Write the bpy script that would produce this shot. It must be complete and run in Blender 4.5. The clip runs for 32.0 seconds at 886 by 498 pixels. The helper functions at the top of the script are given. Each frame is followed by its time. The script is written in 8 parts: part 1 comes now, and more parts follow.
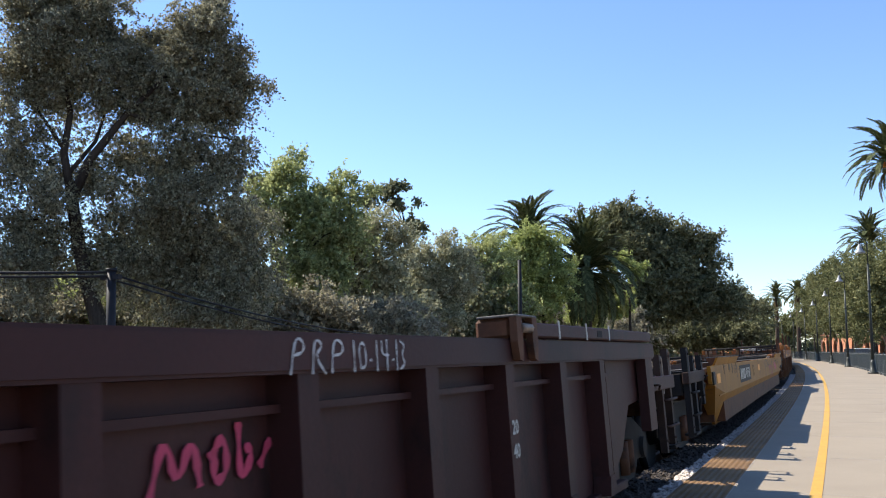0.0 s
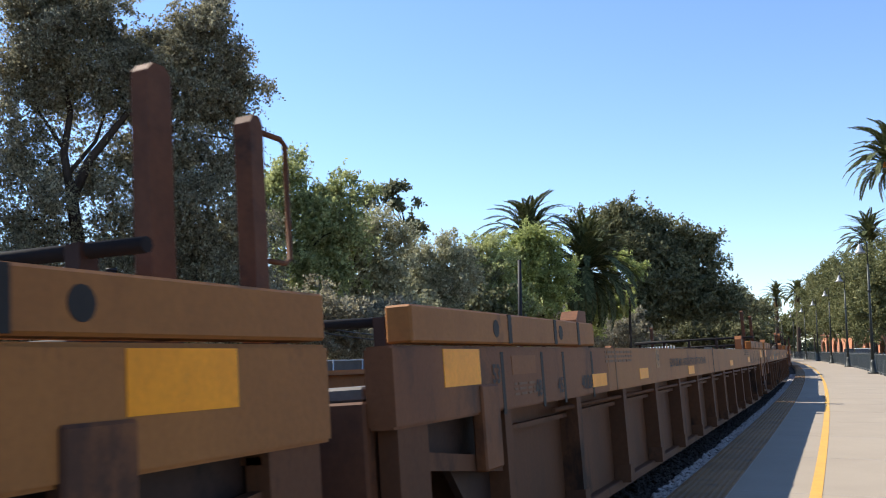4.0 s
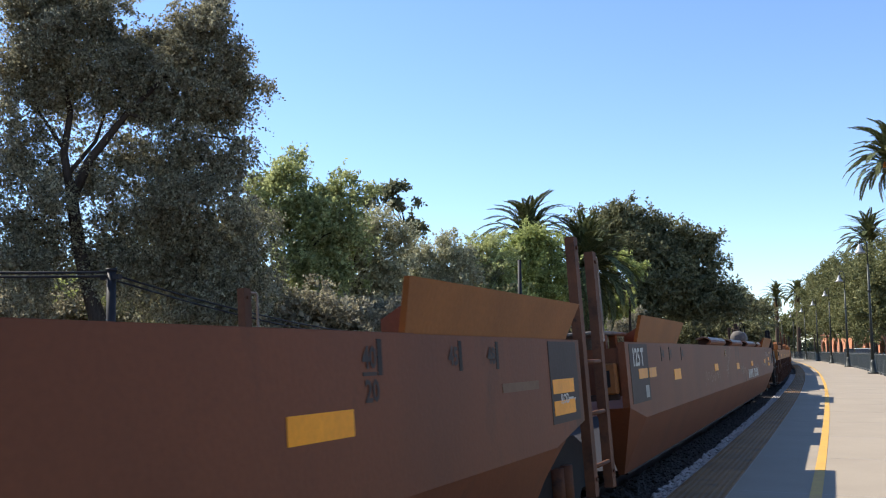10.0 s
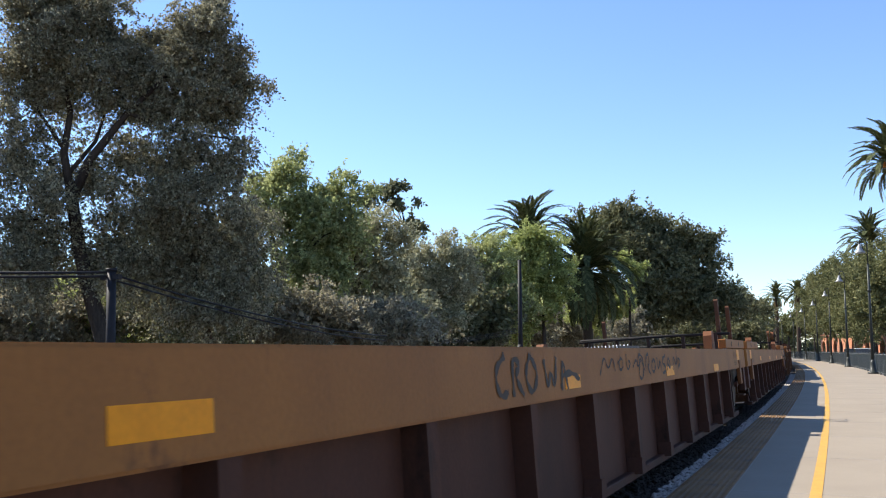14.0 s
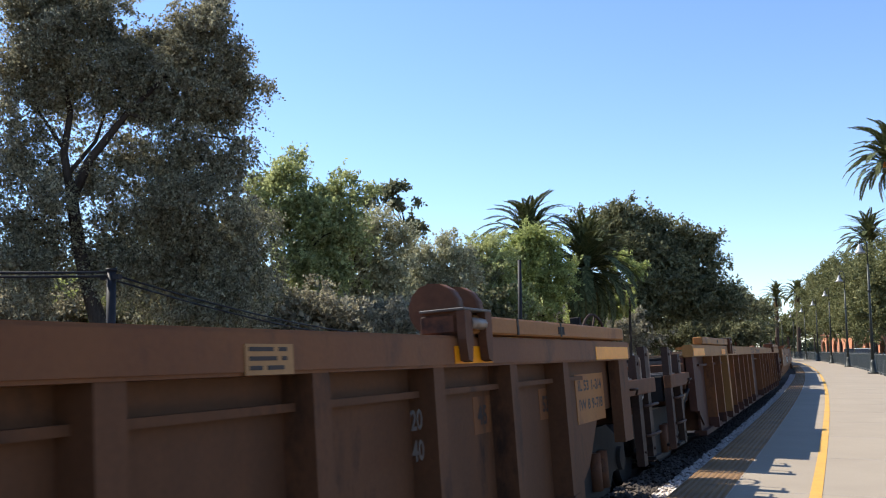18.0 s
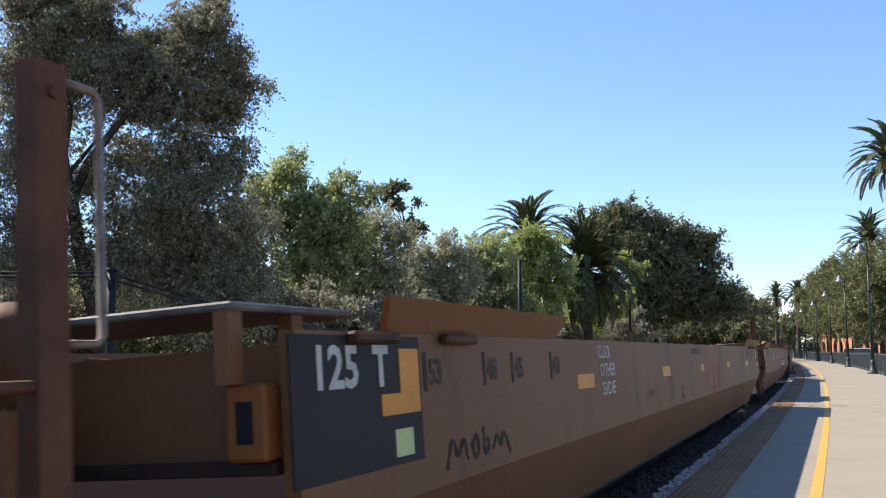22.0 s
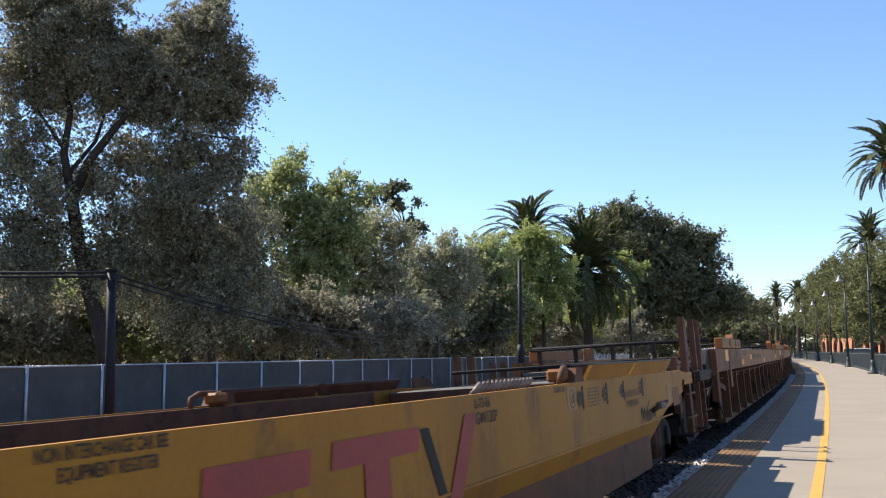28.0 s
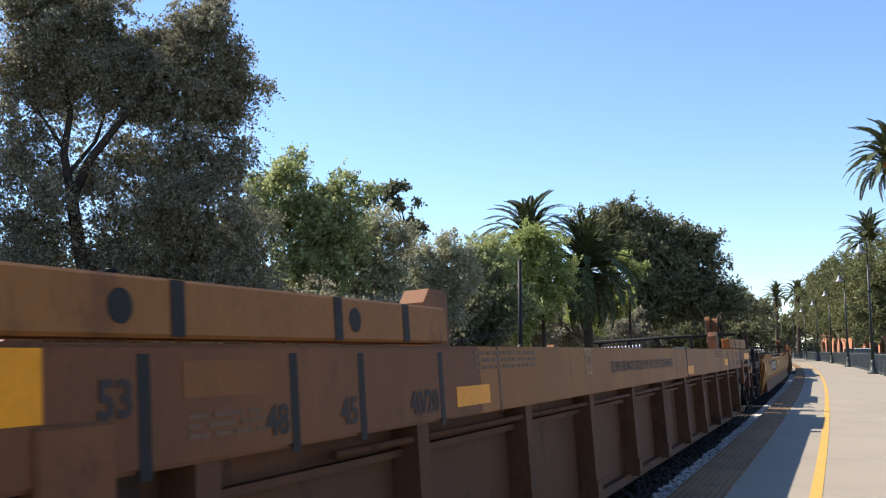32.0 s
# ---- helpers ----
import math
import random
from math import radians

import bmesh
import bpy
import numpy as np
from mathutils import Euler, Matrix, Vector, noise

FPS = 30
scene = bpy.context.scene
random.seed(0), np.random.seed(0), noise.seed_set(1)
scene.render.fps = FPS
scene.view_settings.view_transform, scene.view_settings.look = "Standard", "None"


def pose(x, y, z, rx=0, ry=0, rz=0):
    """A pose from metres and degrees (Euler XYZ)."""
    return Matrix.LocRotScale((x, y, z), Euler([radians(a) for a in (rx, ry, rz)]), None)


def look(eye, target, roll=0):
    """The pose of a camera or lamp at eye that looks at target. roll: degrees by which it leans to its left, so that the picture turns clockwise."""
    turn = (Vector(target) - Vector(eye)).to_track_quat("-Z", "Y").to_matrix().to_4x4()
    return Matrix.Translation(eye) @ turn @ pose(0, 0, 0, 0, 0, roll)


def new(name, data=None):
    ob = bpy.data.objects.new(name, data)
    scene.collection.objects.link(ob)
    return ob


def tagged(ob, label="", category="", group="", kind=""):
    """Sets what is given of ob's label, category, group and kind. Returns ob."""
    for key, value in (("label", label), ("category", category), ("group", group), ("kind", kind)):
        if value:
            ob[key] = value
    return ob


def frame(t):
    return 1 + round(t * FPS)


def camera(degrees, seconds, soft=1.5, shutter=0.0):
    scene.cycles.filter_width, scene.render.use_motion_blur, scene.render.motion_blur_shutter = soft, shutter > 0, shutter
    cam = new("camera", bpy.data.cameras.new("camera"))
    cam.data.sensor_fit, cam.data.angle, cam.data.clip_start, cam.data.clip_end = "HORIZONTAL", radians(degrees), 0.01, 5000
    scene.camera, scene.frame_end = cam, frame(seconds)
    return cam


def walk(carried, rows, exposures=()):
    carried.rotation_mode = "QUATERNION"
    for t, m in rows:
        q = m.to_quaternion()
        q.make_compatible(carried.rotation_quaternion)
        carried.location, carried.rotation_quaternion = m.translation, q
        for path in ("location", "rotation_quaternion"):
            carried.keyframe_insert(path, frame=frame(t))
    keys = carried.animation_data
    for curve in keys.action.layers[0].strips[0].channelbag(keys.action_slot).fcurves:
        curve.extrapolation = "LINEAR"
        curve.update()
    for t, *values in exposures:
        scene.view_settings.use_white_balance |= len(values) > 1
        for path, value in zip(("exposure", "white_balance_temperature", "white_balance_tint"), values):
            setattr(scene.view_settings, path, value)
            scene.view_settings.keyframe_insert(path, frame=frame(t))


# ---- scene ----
# ---- camera ----
cam = camera(49.9, 32.0, soft=1.1, shutter=0.04)
EYE = (0.0, 0.0, 1.25)
AXIS = (-0.3874, 0.9156, 0.1073)
STAND = look(EYE, (EYE[0] + AXIS[0], EYE[1] + AXIS[1], EYE[2] + AXIS[2]), -0.23)
walk(cam, [(0.0, STAND), (32.0, STAND)])

# ---- sky and sun ----
SUN_EL, SUN_AZ = radians(45.5), radians(275.0)
world = bpy.data.worlds.new("sky")
scene.world = world
world.use_nodes = True
_n = world.node_tree.nodes
_sky = _n.new("ShaderNodeTexSky")
_sky.sky_type, _sky.sun_disc = "NISHITA", False
_sky.sun_elevation, _sky.sun_rotation = SUN_EL, SUN_AZ
_sky.air_density, _sky.dust_density, _sky.ozone_density = 1.0, 0.02, 2.6
_tint = _n.new("ShaderNodeMix")
_tint.data_type, _tint.blend_type = "RGBA", "MULTIPLY"
_tint.inputs["Factor"].default_value = 1.0
_tint.inputs["B"].default_value = (0.84, 0.915, 1.085, 1)
world.node_tree.links.new(_sky.outputs[0], _tint.inputs["A"])
world.node_tree.links.new(_tint.outputs["Result"], _n["Background"].inputs[0])
_n["Background"].inputs[1].default_value = 0.107
sun_dir = Vector((math.sin(SUN_AZ) * math.cos(SUN_EL), math.cos(SUN_AZ) * math.cos(SUN_EL), math.sin(SUN_EL)))
sun = new("sun", bpy.data.lights.new("sun", "SUN"))
sun.data.energy, sun.data.angle, sun.data.color = 5.0, radians(0.53), (1.0, 0.93, 0.82)
sun.matrix_world = look(sun_dir * 80, (0, 0, 0))
scene.view_settings.exposure = 1.02


# ---- materials ----
def mat(name, c1, c2=None, rough=0.7, metal=0.0, scale=3.0, stretch=(1, 1, 1), bump=0.07, fine=40.0, spots=None, spot_size=1.2, spot_amount=0.5, vary=0.0, gloss=0.18):
    """Two-tone surface: large patches, fine grain, optional third colour in worn spots, a little relief."""
    m = bpy.data.materials.new(name)
    m.use_nodes = True
    t = m.node_tree
    n, l = t.nodes, t.links
    b = n["Principled BSDF"]
    co, mp, rnd = n.new("ShaderNodeTexCoord"), n.new("ShaderNodeMapping"), n.new("ShaderNodeObjectInfo")
    mp.inputs["Scale"].default_value = stretch
    l.new(co.outputs["Object"], mp.inputs["Vector"])
    sh = n.new("ShaderNodeVectorMath")
    sh.operation = "MULTIPLY_ADD"
    l.new(rnd.outputs["Random"], sh.inputs[0])
    sh.inputs[1].default_value = (7.0, 5.0, 3.0)
    l.new(mp.outputs[0], sh.inputs[2])
    big, fin = n.new("ShaderNodeTexNoise"), n.new("ShaderNodeTexNoise")
    big.inputs["Scale"].default_value, big.inputs["Detail"].default_value, big.inputs["Roughness"].default_value = scale, 5, 0.62
    fin.inputs["Scale"].default_value, fin.inputs["Detail"].default_value = fine, 3
    l.new(sh.outputs[0], big.inputs["Vector"])
    l.new(co.outputs["Object"], fin.inputs["Vector"])
    c2 = c2 or tuple(v * 0.7 for v in c1)
    ramp = n.new("ShaderNodeValToRGB")
    e = ramp.color_ramp.elements
    e[0].position, e[1].position = 0.32, 0.68
    e[0].color, e[1].color = (*c2, 1), (*c1, 1)
    l.new(big.outputs["Fac"], ramp.inputs[0])
    col = ramp.outputs[0]
    if spots:
        sp, sr = n.new("ShaderNodeTexNoise"), n.new("ShaderNodeValToRGB")
        sp.inputs["Scale"].default_value, sp.inputs["Detail"].default_value, sp.inputs["Roughness"].default_value = spot_size, 8, 0.7
        l.new(sh.outputs[0], sp.inputs["Vector"])
        sr.color_ramp.elements[0].position, sr.color_ramp.elements[1].position = 1 - spot_amount, min(1.0, 1.12 - spot_amount)
        l.new(sp.outputs["Fac"], sr.inputs[0])
        mx = n.new("ShaderNodeMix")
        mx.data_type = "RGBA"
        l.new(sr.outputs[0], mx.inputs["Factor"])
        l.new(col, mx.inputs["A"])
        mx.inputs["B"].default_value = (*spots, 1)
        col = mx.outputs["Result"]
    hs = n.new("ShaderNodeHueSaturation")
    l.new(col, hs.inputs["Color"])
    ma = n.new("ShaderNodeMath")
    ma.operation = "MULTIPLY_ADD"
    l.new(fin.outputs["Fac"], ma.inputs[0])
    ma.inputs[1].default_value, ma.inputs[2].default_value = 0.35, 0.83
    if vary:
        mb = n.new("ShaderNodeMath")
        mb.operation = "MULTIPLY_ADD"
        l.new(rnd.outputs["Random"], mb.inputs[0])
        mb.inputs[1].default_value, mb.inputs[2].default_value = vary, -vary / 2
        mc = n.new("ShaderNodeMath")
        l.new(ma.outputs[0], mc.inputs[0])
        l.new(mb.outputs[0], mc.inputs[1])
        ma = mc
    l.new(ma.outputs[0], hs.inputs["Value"])
    l.new(hs.outputs[0], b.inputs["Base Color"])
    b.inputs["Roughness"].default_value, b.inputs["Metallic"].default_value = rough, metal
    b.inputs["Specular IOR Level"].default_value = gloss
    if bump:
        bp = n.new("ShaderNodeBump")
        bp.inputs["Strength"].default_value, bp.inputs["Distance"].default_value = bump, 0.02
        l.new(fin.outputs["Fac"], bp.inputs["Height"])
        l.new(bp.outputs[0], b.inputs["Normal"])
    return m


def leaf_mat(name, c1, c2, trans=0.35):
    """Leaves: two tints at random from leaf to leaf, light passing through."""
    m = bpy.data.materials.new(name)
    m.use_nodes = True
    t = m.node_tree
    n, l = t.nodes, t.links
    b, out = n["Principled BSDF"], n["Material Output"]
    g, ramp = n.new("ShaderNodeNewGeometry"), n.new("ShaderNodeValToRGB")
    ramp.color_ramp.elements[0].color, ramp.color_ramp.elements[1].color = (*c1, 1), (*c2, 1)
    l.new(g.outputs["Random Per Island"], ramp.inputs[0])
    l.new(ramp.outputs[0], b.inputs["Base Color"])
    b.inputs["Roughness"].default_value, b.inputs["Specular IOR Level"].default_value = 0.6, 0.08
    tr, mx = n.new("ShaderNodeBsdfTranslucent"), n.new("ShaderNodeMixShader")
    l.new(ramp.outputs[0], tr.inputs["Color"])
    mx.inputs[0].default_value = trans
    l.new(b.outputs[0], mx.inputs[1])
    l.new(tr.outputs[0], mx.inputs[2])
    l.new(mx.outputs[0], out.inputs["Surface"])
    return m


M = dict(
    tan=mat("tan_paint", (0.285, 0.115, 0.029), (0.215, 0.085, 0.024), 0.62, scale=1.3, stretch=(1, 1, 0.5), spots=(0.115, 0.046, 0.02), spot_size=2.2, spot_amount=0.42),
    # a darker tan for recessed sides, posts and low parts
    tan_low=mat("dark_tan_steel", (0.12, 0.05, 0.022), (0.075, 0.034, 0.017), 0.75, scale=1.6, stretch=(1, 1, 0.4), spots=(0.028, 0.016, 0.011), spot_size=1.6, spot_amount=0.45),
    ochre=mat("dirty_ochre_paint", (0.285, 0.135, 0.038), (0.21, 0.096, 0.03), 0.62, scale=1.3, stretch=(1, 1, 0.5), spots=(0.10, 0.045, 0.022), spot_size=2.0, spot_amount=0.44),
    # a darker, redder tone for the recessed sides of some wells
    red_low=mat("dark_reddish_well_steel", (0.085, 0.034, 0.021), (0.05, 0.022, 0.015), 0.75, scale=1.6, stretch=(1, 1, 0.4), spots=(0.025, 0.014, 0.011), spot_size=1.6, spot_amount=0.45),
    dull_tan=mat("dull_brown_tan_paint", (0.185, 0.072, 0.025), (0.125, 0.048, 0.02), 0.65, scale=1.2, stretch=(1, 1, 0.5), spots=(0.06, 0.027, 0.015), spot_size=1.6, spot_amount=0.45),
    brown=mat("brown_paint", (0.163, 0.049, 0.018), (0.113, 0.037, 0.016), 0.6, scale=0.9, stretch=(1, 1, 0.5), spots=(0.075, 0.03, 0.015), spot_size=0.9, spot_amount=0.44),
    pale_tan=mat("pale_tan_patch", (0.34, 0.18, 0.07), (0.27, 0.14, 0.055), 0.6, scale=3.0, bump=0.0),
    flare=mat("orange_tan_paint", (0.225, 0.082, 0.021), (0.165, 0.06, 0.017), 0.6, scale=1.5, spots=(0.1, 0.04, 0.015), spot_size=2.0, spot_amount=0.38),
    beige=mat("weathered_tan_paint", (0.185, 0.082, 0.032), (0.145, 0.064, 0.027), 0.6, scale=0.8, stretch=(1, 1, 0.4), spots=(0.062, 0.034, 0.017), spot_size=1.0, spot_amount=0.40),
    maroon=mat("dark_maroon_paint", (0.056, 0.018, 0.015), (0.037, 0.014, 0.0125), 0.6, scale=1.2, stretch=(1, 1, 0.5), spots=(0.022, 0.011, 0.01), spot_size=1.5, spot_amount=0.45),
    yellow=mat("faded_yellow_paint", (0.31, 0.135, 0.013), (0.235, 0.1, 0.012), 0.6, scale=1.1, stretch=(1, 1, 0.5), spots=(0.15, 0.066, 0.024), spot_size=1.8, spot_amount=0.45),
    rust_yellow=mat("rusty_yellow_paint", (0.15, 0.08, 0.028), (0.095, 0.05, 0.022), 0.7, scale=1.0, stretch=(1, 1, 0.5), spots=(0.07, 0.04, 0.022), spot_size=1.4, spot_amount=0.45),
    steel=mat("dark_running_gear", (0.016, 0.013, 0.012), (0.009, 0.008, 0.008), 0.75, scale=4.0),
    # grimy iron of posts and beams; also paints the shade at open sill ends
    grime_shade=mat("grimy_shaded_brown_iron", (0.05, 0.026, 0.017), (0.028, 0.016, 0.012), 0.7, scale=4.0, spots=(0.018, 0.012, 0.01), spot_size=3.0, spot_amount=0.45),
    iron=mat("brown_rusty_iron", (0.12, 0.048, 0.022), (0.07, 0.03, 0.016), 0.7, scale=4.0, spots=(0.03, 0.017, 0.013), spot_size=3.0, spot_amount=0.45),
    worn_steel=mat("worn_bare_steel", (0.27, 0.21, 0.165), (0.13, 0.085, 0.06), 0.45, metal=0.4, scale=8.0),
    deck=mat("worn_grey_deck", (0.15, 0.135, 0.12), (0.07, 0.06, 0.054), 0.65, scale=5.0),
    end_brown=mat("dark_brown_end_paint", (0.058, 0.04, 0.033), (0.04, 0.028, 0.024), 0.65, scale=1.5, spots=(0.09, 0.045, 0.025), spot_size=2.0, spot_amount=0.4),
    charcoal=mat("charcoal_paint", (0.025, 0.021, 0.018), (0.017, 0.0145, 0.013), 0.65, scale=2.0),
    reflector=mat("yellow_reflector", (0.80, 0.29, 0.004), (0.68, 0.24, 0.004), 0.45, scale=4.0, spots=(0.30, 0.15, 0.03), spot_size=5.0, spot_amount=0.33, bump=0.0),
    orange=mat("orange_reflector", (0.62, 0.23, 0.02), (0.5, 0.18, 0.02), 0.45, scale=4.0, bump=0.0),
    white=mat("white_lettering", (0.52, 0.49, 0.43), (0.36, 0.335, 0.30), 0.6, scale=6.0, bump=0.0),
    black=mat("black_lettering", (0.028, 0.022, 0.02), (0.045, 0.03, 0.025), 0.6, scale=6.0, bump=0.0),
    faded=mat("faded_lettering", (0.12, 0.065, 0.035), (0.16, 0.09, 0.05), 0.65, scale=6.0, bump=0.0),
    grey=mat("grey_plate", (0.30, 0.29, 0.27), (0.2, 0.19, 0.18), 0.5, scale=5.0),
    label_green=mat("pale_green_tag", (0.5, 0.55, 0.22), (0.42, 0.45, 0.2), 0.5, scale=6.0, bump=0.0),
    red=mat("faded_red_paint", (0.30, 0.055, 0.045), (0.22, 0.05, 0.04), 0.6, scale=3.0, bump=0.0),
    teal=mat("teal_spray", (0.045, 0.13, 0.12), (0.06, 0.12, 0.10), 0.6, scale=5.0, bump=0.0),
    pink=mat("pink_spray", (0.55, 0.06, 0.12), (0.38, 0.05, 0.09), 0.6, scale=4.0, bump=0.0),
    blue=mat("blue_spray", (0.03, 0.12, 0.42), (0.03, 0.10, 0.34), 0.6, scale=4.0, bump=0.0),
    dust=mat("faint_chalk", (0.36, 0.27, 0.22), (0.22, 0.14, 0.11), 0.8, scale=7.0, bump=0.0),
    mural=mat("dull_blue_spray", (0.09, 0.10, 0.19), (0.075, 0.06, 0.08), 0.6, scale=3.0, bump=0.0),
    chalk=mat("white_chalk", (0.6, 0.57, 0.55), (0.4, 0.38, 0.36), 0.8, scale=9.0, bump=0.0),
    concrete=mat("pale_concrete", (0.275, 0.232, 0.176), (0.237, 0.199, 0.152), 0.85, scale=0.7, fine=60, spots=(0.19, 0.163, 0.128), spot_size=1.3, spot_amount=0.36),
    concrete_edge=mat("concrete_edge", (0.36, 0.33, 0.29), (0.27, 0.24, 0.21), 0.85, scale=2.0),
    line=mat("yellow_line_paint", (0.50, 0.29, 0.05), (0.43, 0.245, 0.05), 0.6, scale=5.0, spots=(0.36, 0.26, 0.13), spot_size=6.0, spot_amount=0.36, bump=0.05),
    tactile=mat("yellow_tactile", (0.225, 0.13, 0.058), (0.15, 0.09, 0.046), 0.7, scale=2.0, vary=0.25, spots=(0.085, 0.062, 0.042), spot_size=2.5, spot_amount=0.42),
    ground=mat("dry_ground", (0.16, 0.115, 0.075), (0.10, 0.075, 0.05), 0.95, scale=0.4, fine=25),
    asphalt=mat("asphalt", (0.07, 0.068, 0.065), (0.05, 0.05, 0.05), 0.9, scale=0.6),
    ballast_dark=mat("dark_grey_ballast", (0.12, 0.1, 0.085), (0.06, 0.05, 0.043), 0.95, scale=6.0, fine=70, bump=0.5),
    # stones at the platform foot: sunlight is put into this bright colour
    ballast=mat("sunlit_ballast_stone", (0.74, 0.66, 0.58), (0.48, 0.42, 0.37), 0.9, scale=6.0, fine=90, vary=0.3),
    rail=mat("worn_rail", (0.22, 0.17, 0.14), (0.12, 0.08, 0.06), 0.45, metal=0.6, scale=6.0),
    tie=mat("weathered_tie", (0.10, 0.08, 0.065), (0.06, 0.05, 0.042), 0.9, scale=3.0, stretch=(4, 1, 1)),
    fence_dark=mat("dark_green_fence_paint", (0.12, 0.13, 0.123), (0.085, 0.095, 0.09), 0.45, scale=4.0),
    lamp_pole=mat("dark_lamp_paint", (0.045, 0.05, 0.045), (0.03, 0.033, 0.03), 0.4, scale=4.0),
    pale_metal=mat("pale_lamp_shade", (0.30, 0.31, 0.31), (0.22, 0.23, 0.23), 0.35, metal=0.2, scale=4.0),
    galv=mat("galvanised_post", (0.52, 0.54, 0.56), (0.42, 0.44, 0.46), 0.4, metal=0.3, scale=5.0),
    screen=mat("grey_privacy_mesh", (0.098, 0.092, 0.084), (0.072, 0.068, 0.063), 0.8, scale=1.5, spots=(0.11, 0.12, 0.13), spot_size=2.5, spot_amount=0.4),
    pole=mat("black_pole", (0.02, 0.02, 0.024), (0.014, 0.014, 0.016), 0.6, scale=4.0),
    bark=mat("dark_bark", (0.075, 0.058, 0.045), (0.04, 0.032, 0.026), 0.95, scale=5.0, stretch=(3, 3, 0.6), bump=0.6, fine=18),
    palm_bark=mat("palm_trunk", (0.09, 0.065, 0.045), (0.05, 0.037, 0.027), 0.95, scale=6.0, stretch=(1, 1, 3), bump=0.6, fine=14),
    stucco=mat("orange_stucco", (0.45, 0.2, 0.11), (0.39, 0.165, 0.09), 0.9, scale=1.0),
    tile_roof=mat("clay_roof", (0.36, 0.12, 0.07), (0.25, 0.09, 0.05), 0.85, scale=3.0),
    window=mat("dark_glass", (0.03, 0.035, 0.04), (0.02, 0.022, 0.026), 0.12, scale=2.0, bump=0.0, gloss=0.5),
    car_white=mat("white_car_paint", (0.75, 0.75, 0.74), (0.68, 0.68, 0.67), 0.3, scale=2.0, bump=0.0, gloss=0.5),
    olive=leaf_mat("olive_leaves", (0.10, 0.095, 0.06), (0.41, 0.385, 0.255), 0.33),
    green=leaf_mat("green_leaves", (0.20, 0.225, 0.09), (0.52, 0.545, 0.25), 0.48),
    bright=leaf_mat("bright_green_leaves", (0.17, 0.205, 0.068), (0.45, 0.49, 0.18), 0.44),
    greygreen=leaf_mat("grey_green_leaves", (0.19, 0.19, 0.11), (0.53, 0.51, 0.33), 0.38),
    dark=leaf_mat("dark_oak_leaves", (0.075, 0.08, 0.042), (0.25, 0.25, 0.135), 0.28),
    # thicket leaves raised to brown-grey: the veil of haze is in their colour
    thicket=leaf_mat("veiled_thicket_leaves", (0.15, 0.14, 0.095), (0.44, 0.40, 0.28), 0.4),
    hazy=leaf_mat("far_leaves", (0.09, 0.10, 0.045), (0.24, 0.24, 0.11), 0.3),
    palm=leaf_mat("palm_leaflets", (0.045, 0.058, 0.024), (0.15, 0.165, 0.075), 0.2),
    dry=leaf_mat("dry_palm_leaflets", (0.12, 0.09, 0.04), (0.22, 0.16, 0.07), 0.2),
    fruit=leaf_mat("orange_date_stalks", (0.45, 0.16, 0.03), (0.6, 0.25, 0.05), 0.1),
)


# ---- shape helpers ----
def add_box(bm, x0, x1, y0, y1, z0, z1):
    v = [bm.verts.new((x, y, z)) for z in (z0, z1) for y in (y0, y1) for x in (x0, x1)]
    for q in ((0, 2, 3, 1), (4, 5, 7, 6), (0, 1, 5, 4), (2, 6, 7, 3), (0, 4, 6, 2), (1, 3, 7, 5)):
        bm.faces.new([v[i] for i in q])
    return bm


def box(x0, x1, y0, y1, z0, z1, bevel=0.0):
    bm = add_box(bmesh.new(), min(x0, x1), max(x0, x1), y0, y1, z0, z1)
    if bevel:
        bmesh.ops.bevel(bm, geom=bm.edges[:], offset=bevel, segments=1, affect="EDGES")
    return bm


def prism(poly, lift, axis="x"):
    """A plate: an outline of (a, b) pairs, thickened along axis from lift[0] to lift[1]. axis x: pairs are (y, z); y: (x, z); z: (x, y)."""
    bm = bmesh.new()
    put = {"x": lambda a, b, c: (c, a, b), "y": lambda a, b, c: (a, c, b), "z": lambda a, b, c: (a, b, c)}[axis]
    lo = [bm.verts.new(put(a, b, lift[0])) for a, b in poly]
    hi = [bm.verts.new(put(a, b, lift[1])) for a, b in poly]
    n = len(poly)
    bm.faces.new(lo)
    bm.faces.new(hi[::-1])
    for i in range(n):
        bm.faces.new((lo[i], hi[i], hi[(i + 1) % n], lo[(i + 1) % n]))
    bmesh.ops.recalc_face_normals(bm, faces=bm.faces[:])
    return bm


def add_tube(bm, pts, radii, sides=8, cap=True):
    """A tapered tube along points."""
    pts = [Vector(p) for p in pts]
    if not isinstance(radii, (list, tuple)):
        radii = [radii] * len(pts)
    rings = []
    for i, p in enumerate(pts):
        d = (pts[min(i + 1, len(pts) - 1)] - pts[max(i - 1, 0)]).normalized()
        a = d.orthogonal() if i == 0 else (a - d * a.dot(d))
        a = a.normalized()
        b = d.cross(a)
        rings.append([bm.verts.new(p + (a * math.cos(k * math.tau / sides) + b * math.sin(k * math.tau / sides)) * radii[i]) for k in range(sides)])
    for r0, r1 in zip(rings, rings[1:]):
        for k in range(sides):
            bm.faces.new((r0[k], r0[(k + 1) % sides], r1[(k + 1) % sides], r1[k])).smooth = True
    if cap:
        bm.faces.new(rings[0][::-1])
        bm.faces.new(rings[-1])
    return bm


def tube(pts, radii, sides=8):
    return add_tube(bmesh.new(), pts, radii, sides)


def mesh_of(name, bm, material):
    me = bpy.data.meshes.new(name)
    bm.to_mesh(me)
    bm.free()
    me.materials.append(M[material])
    return me


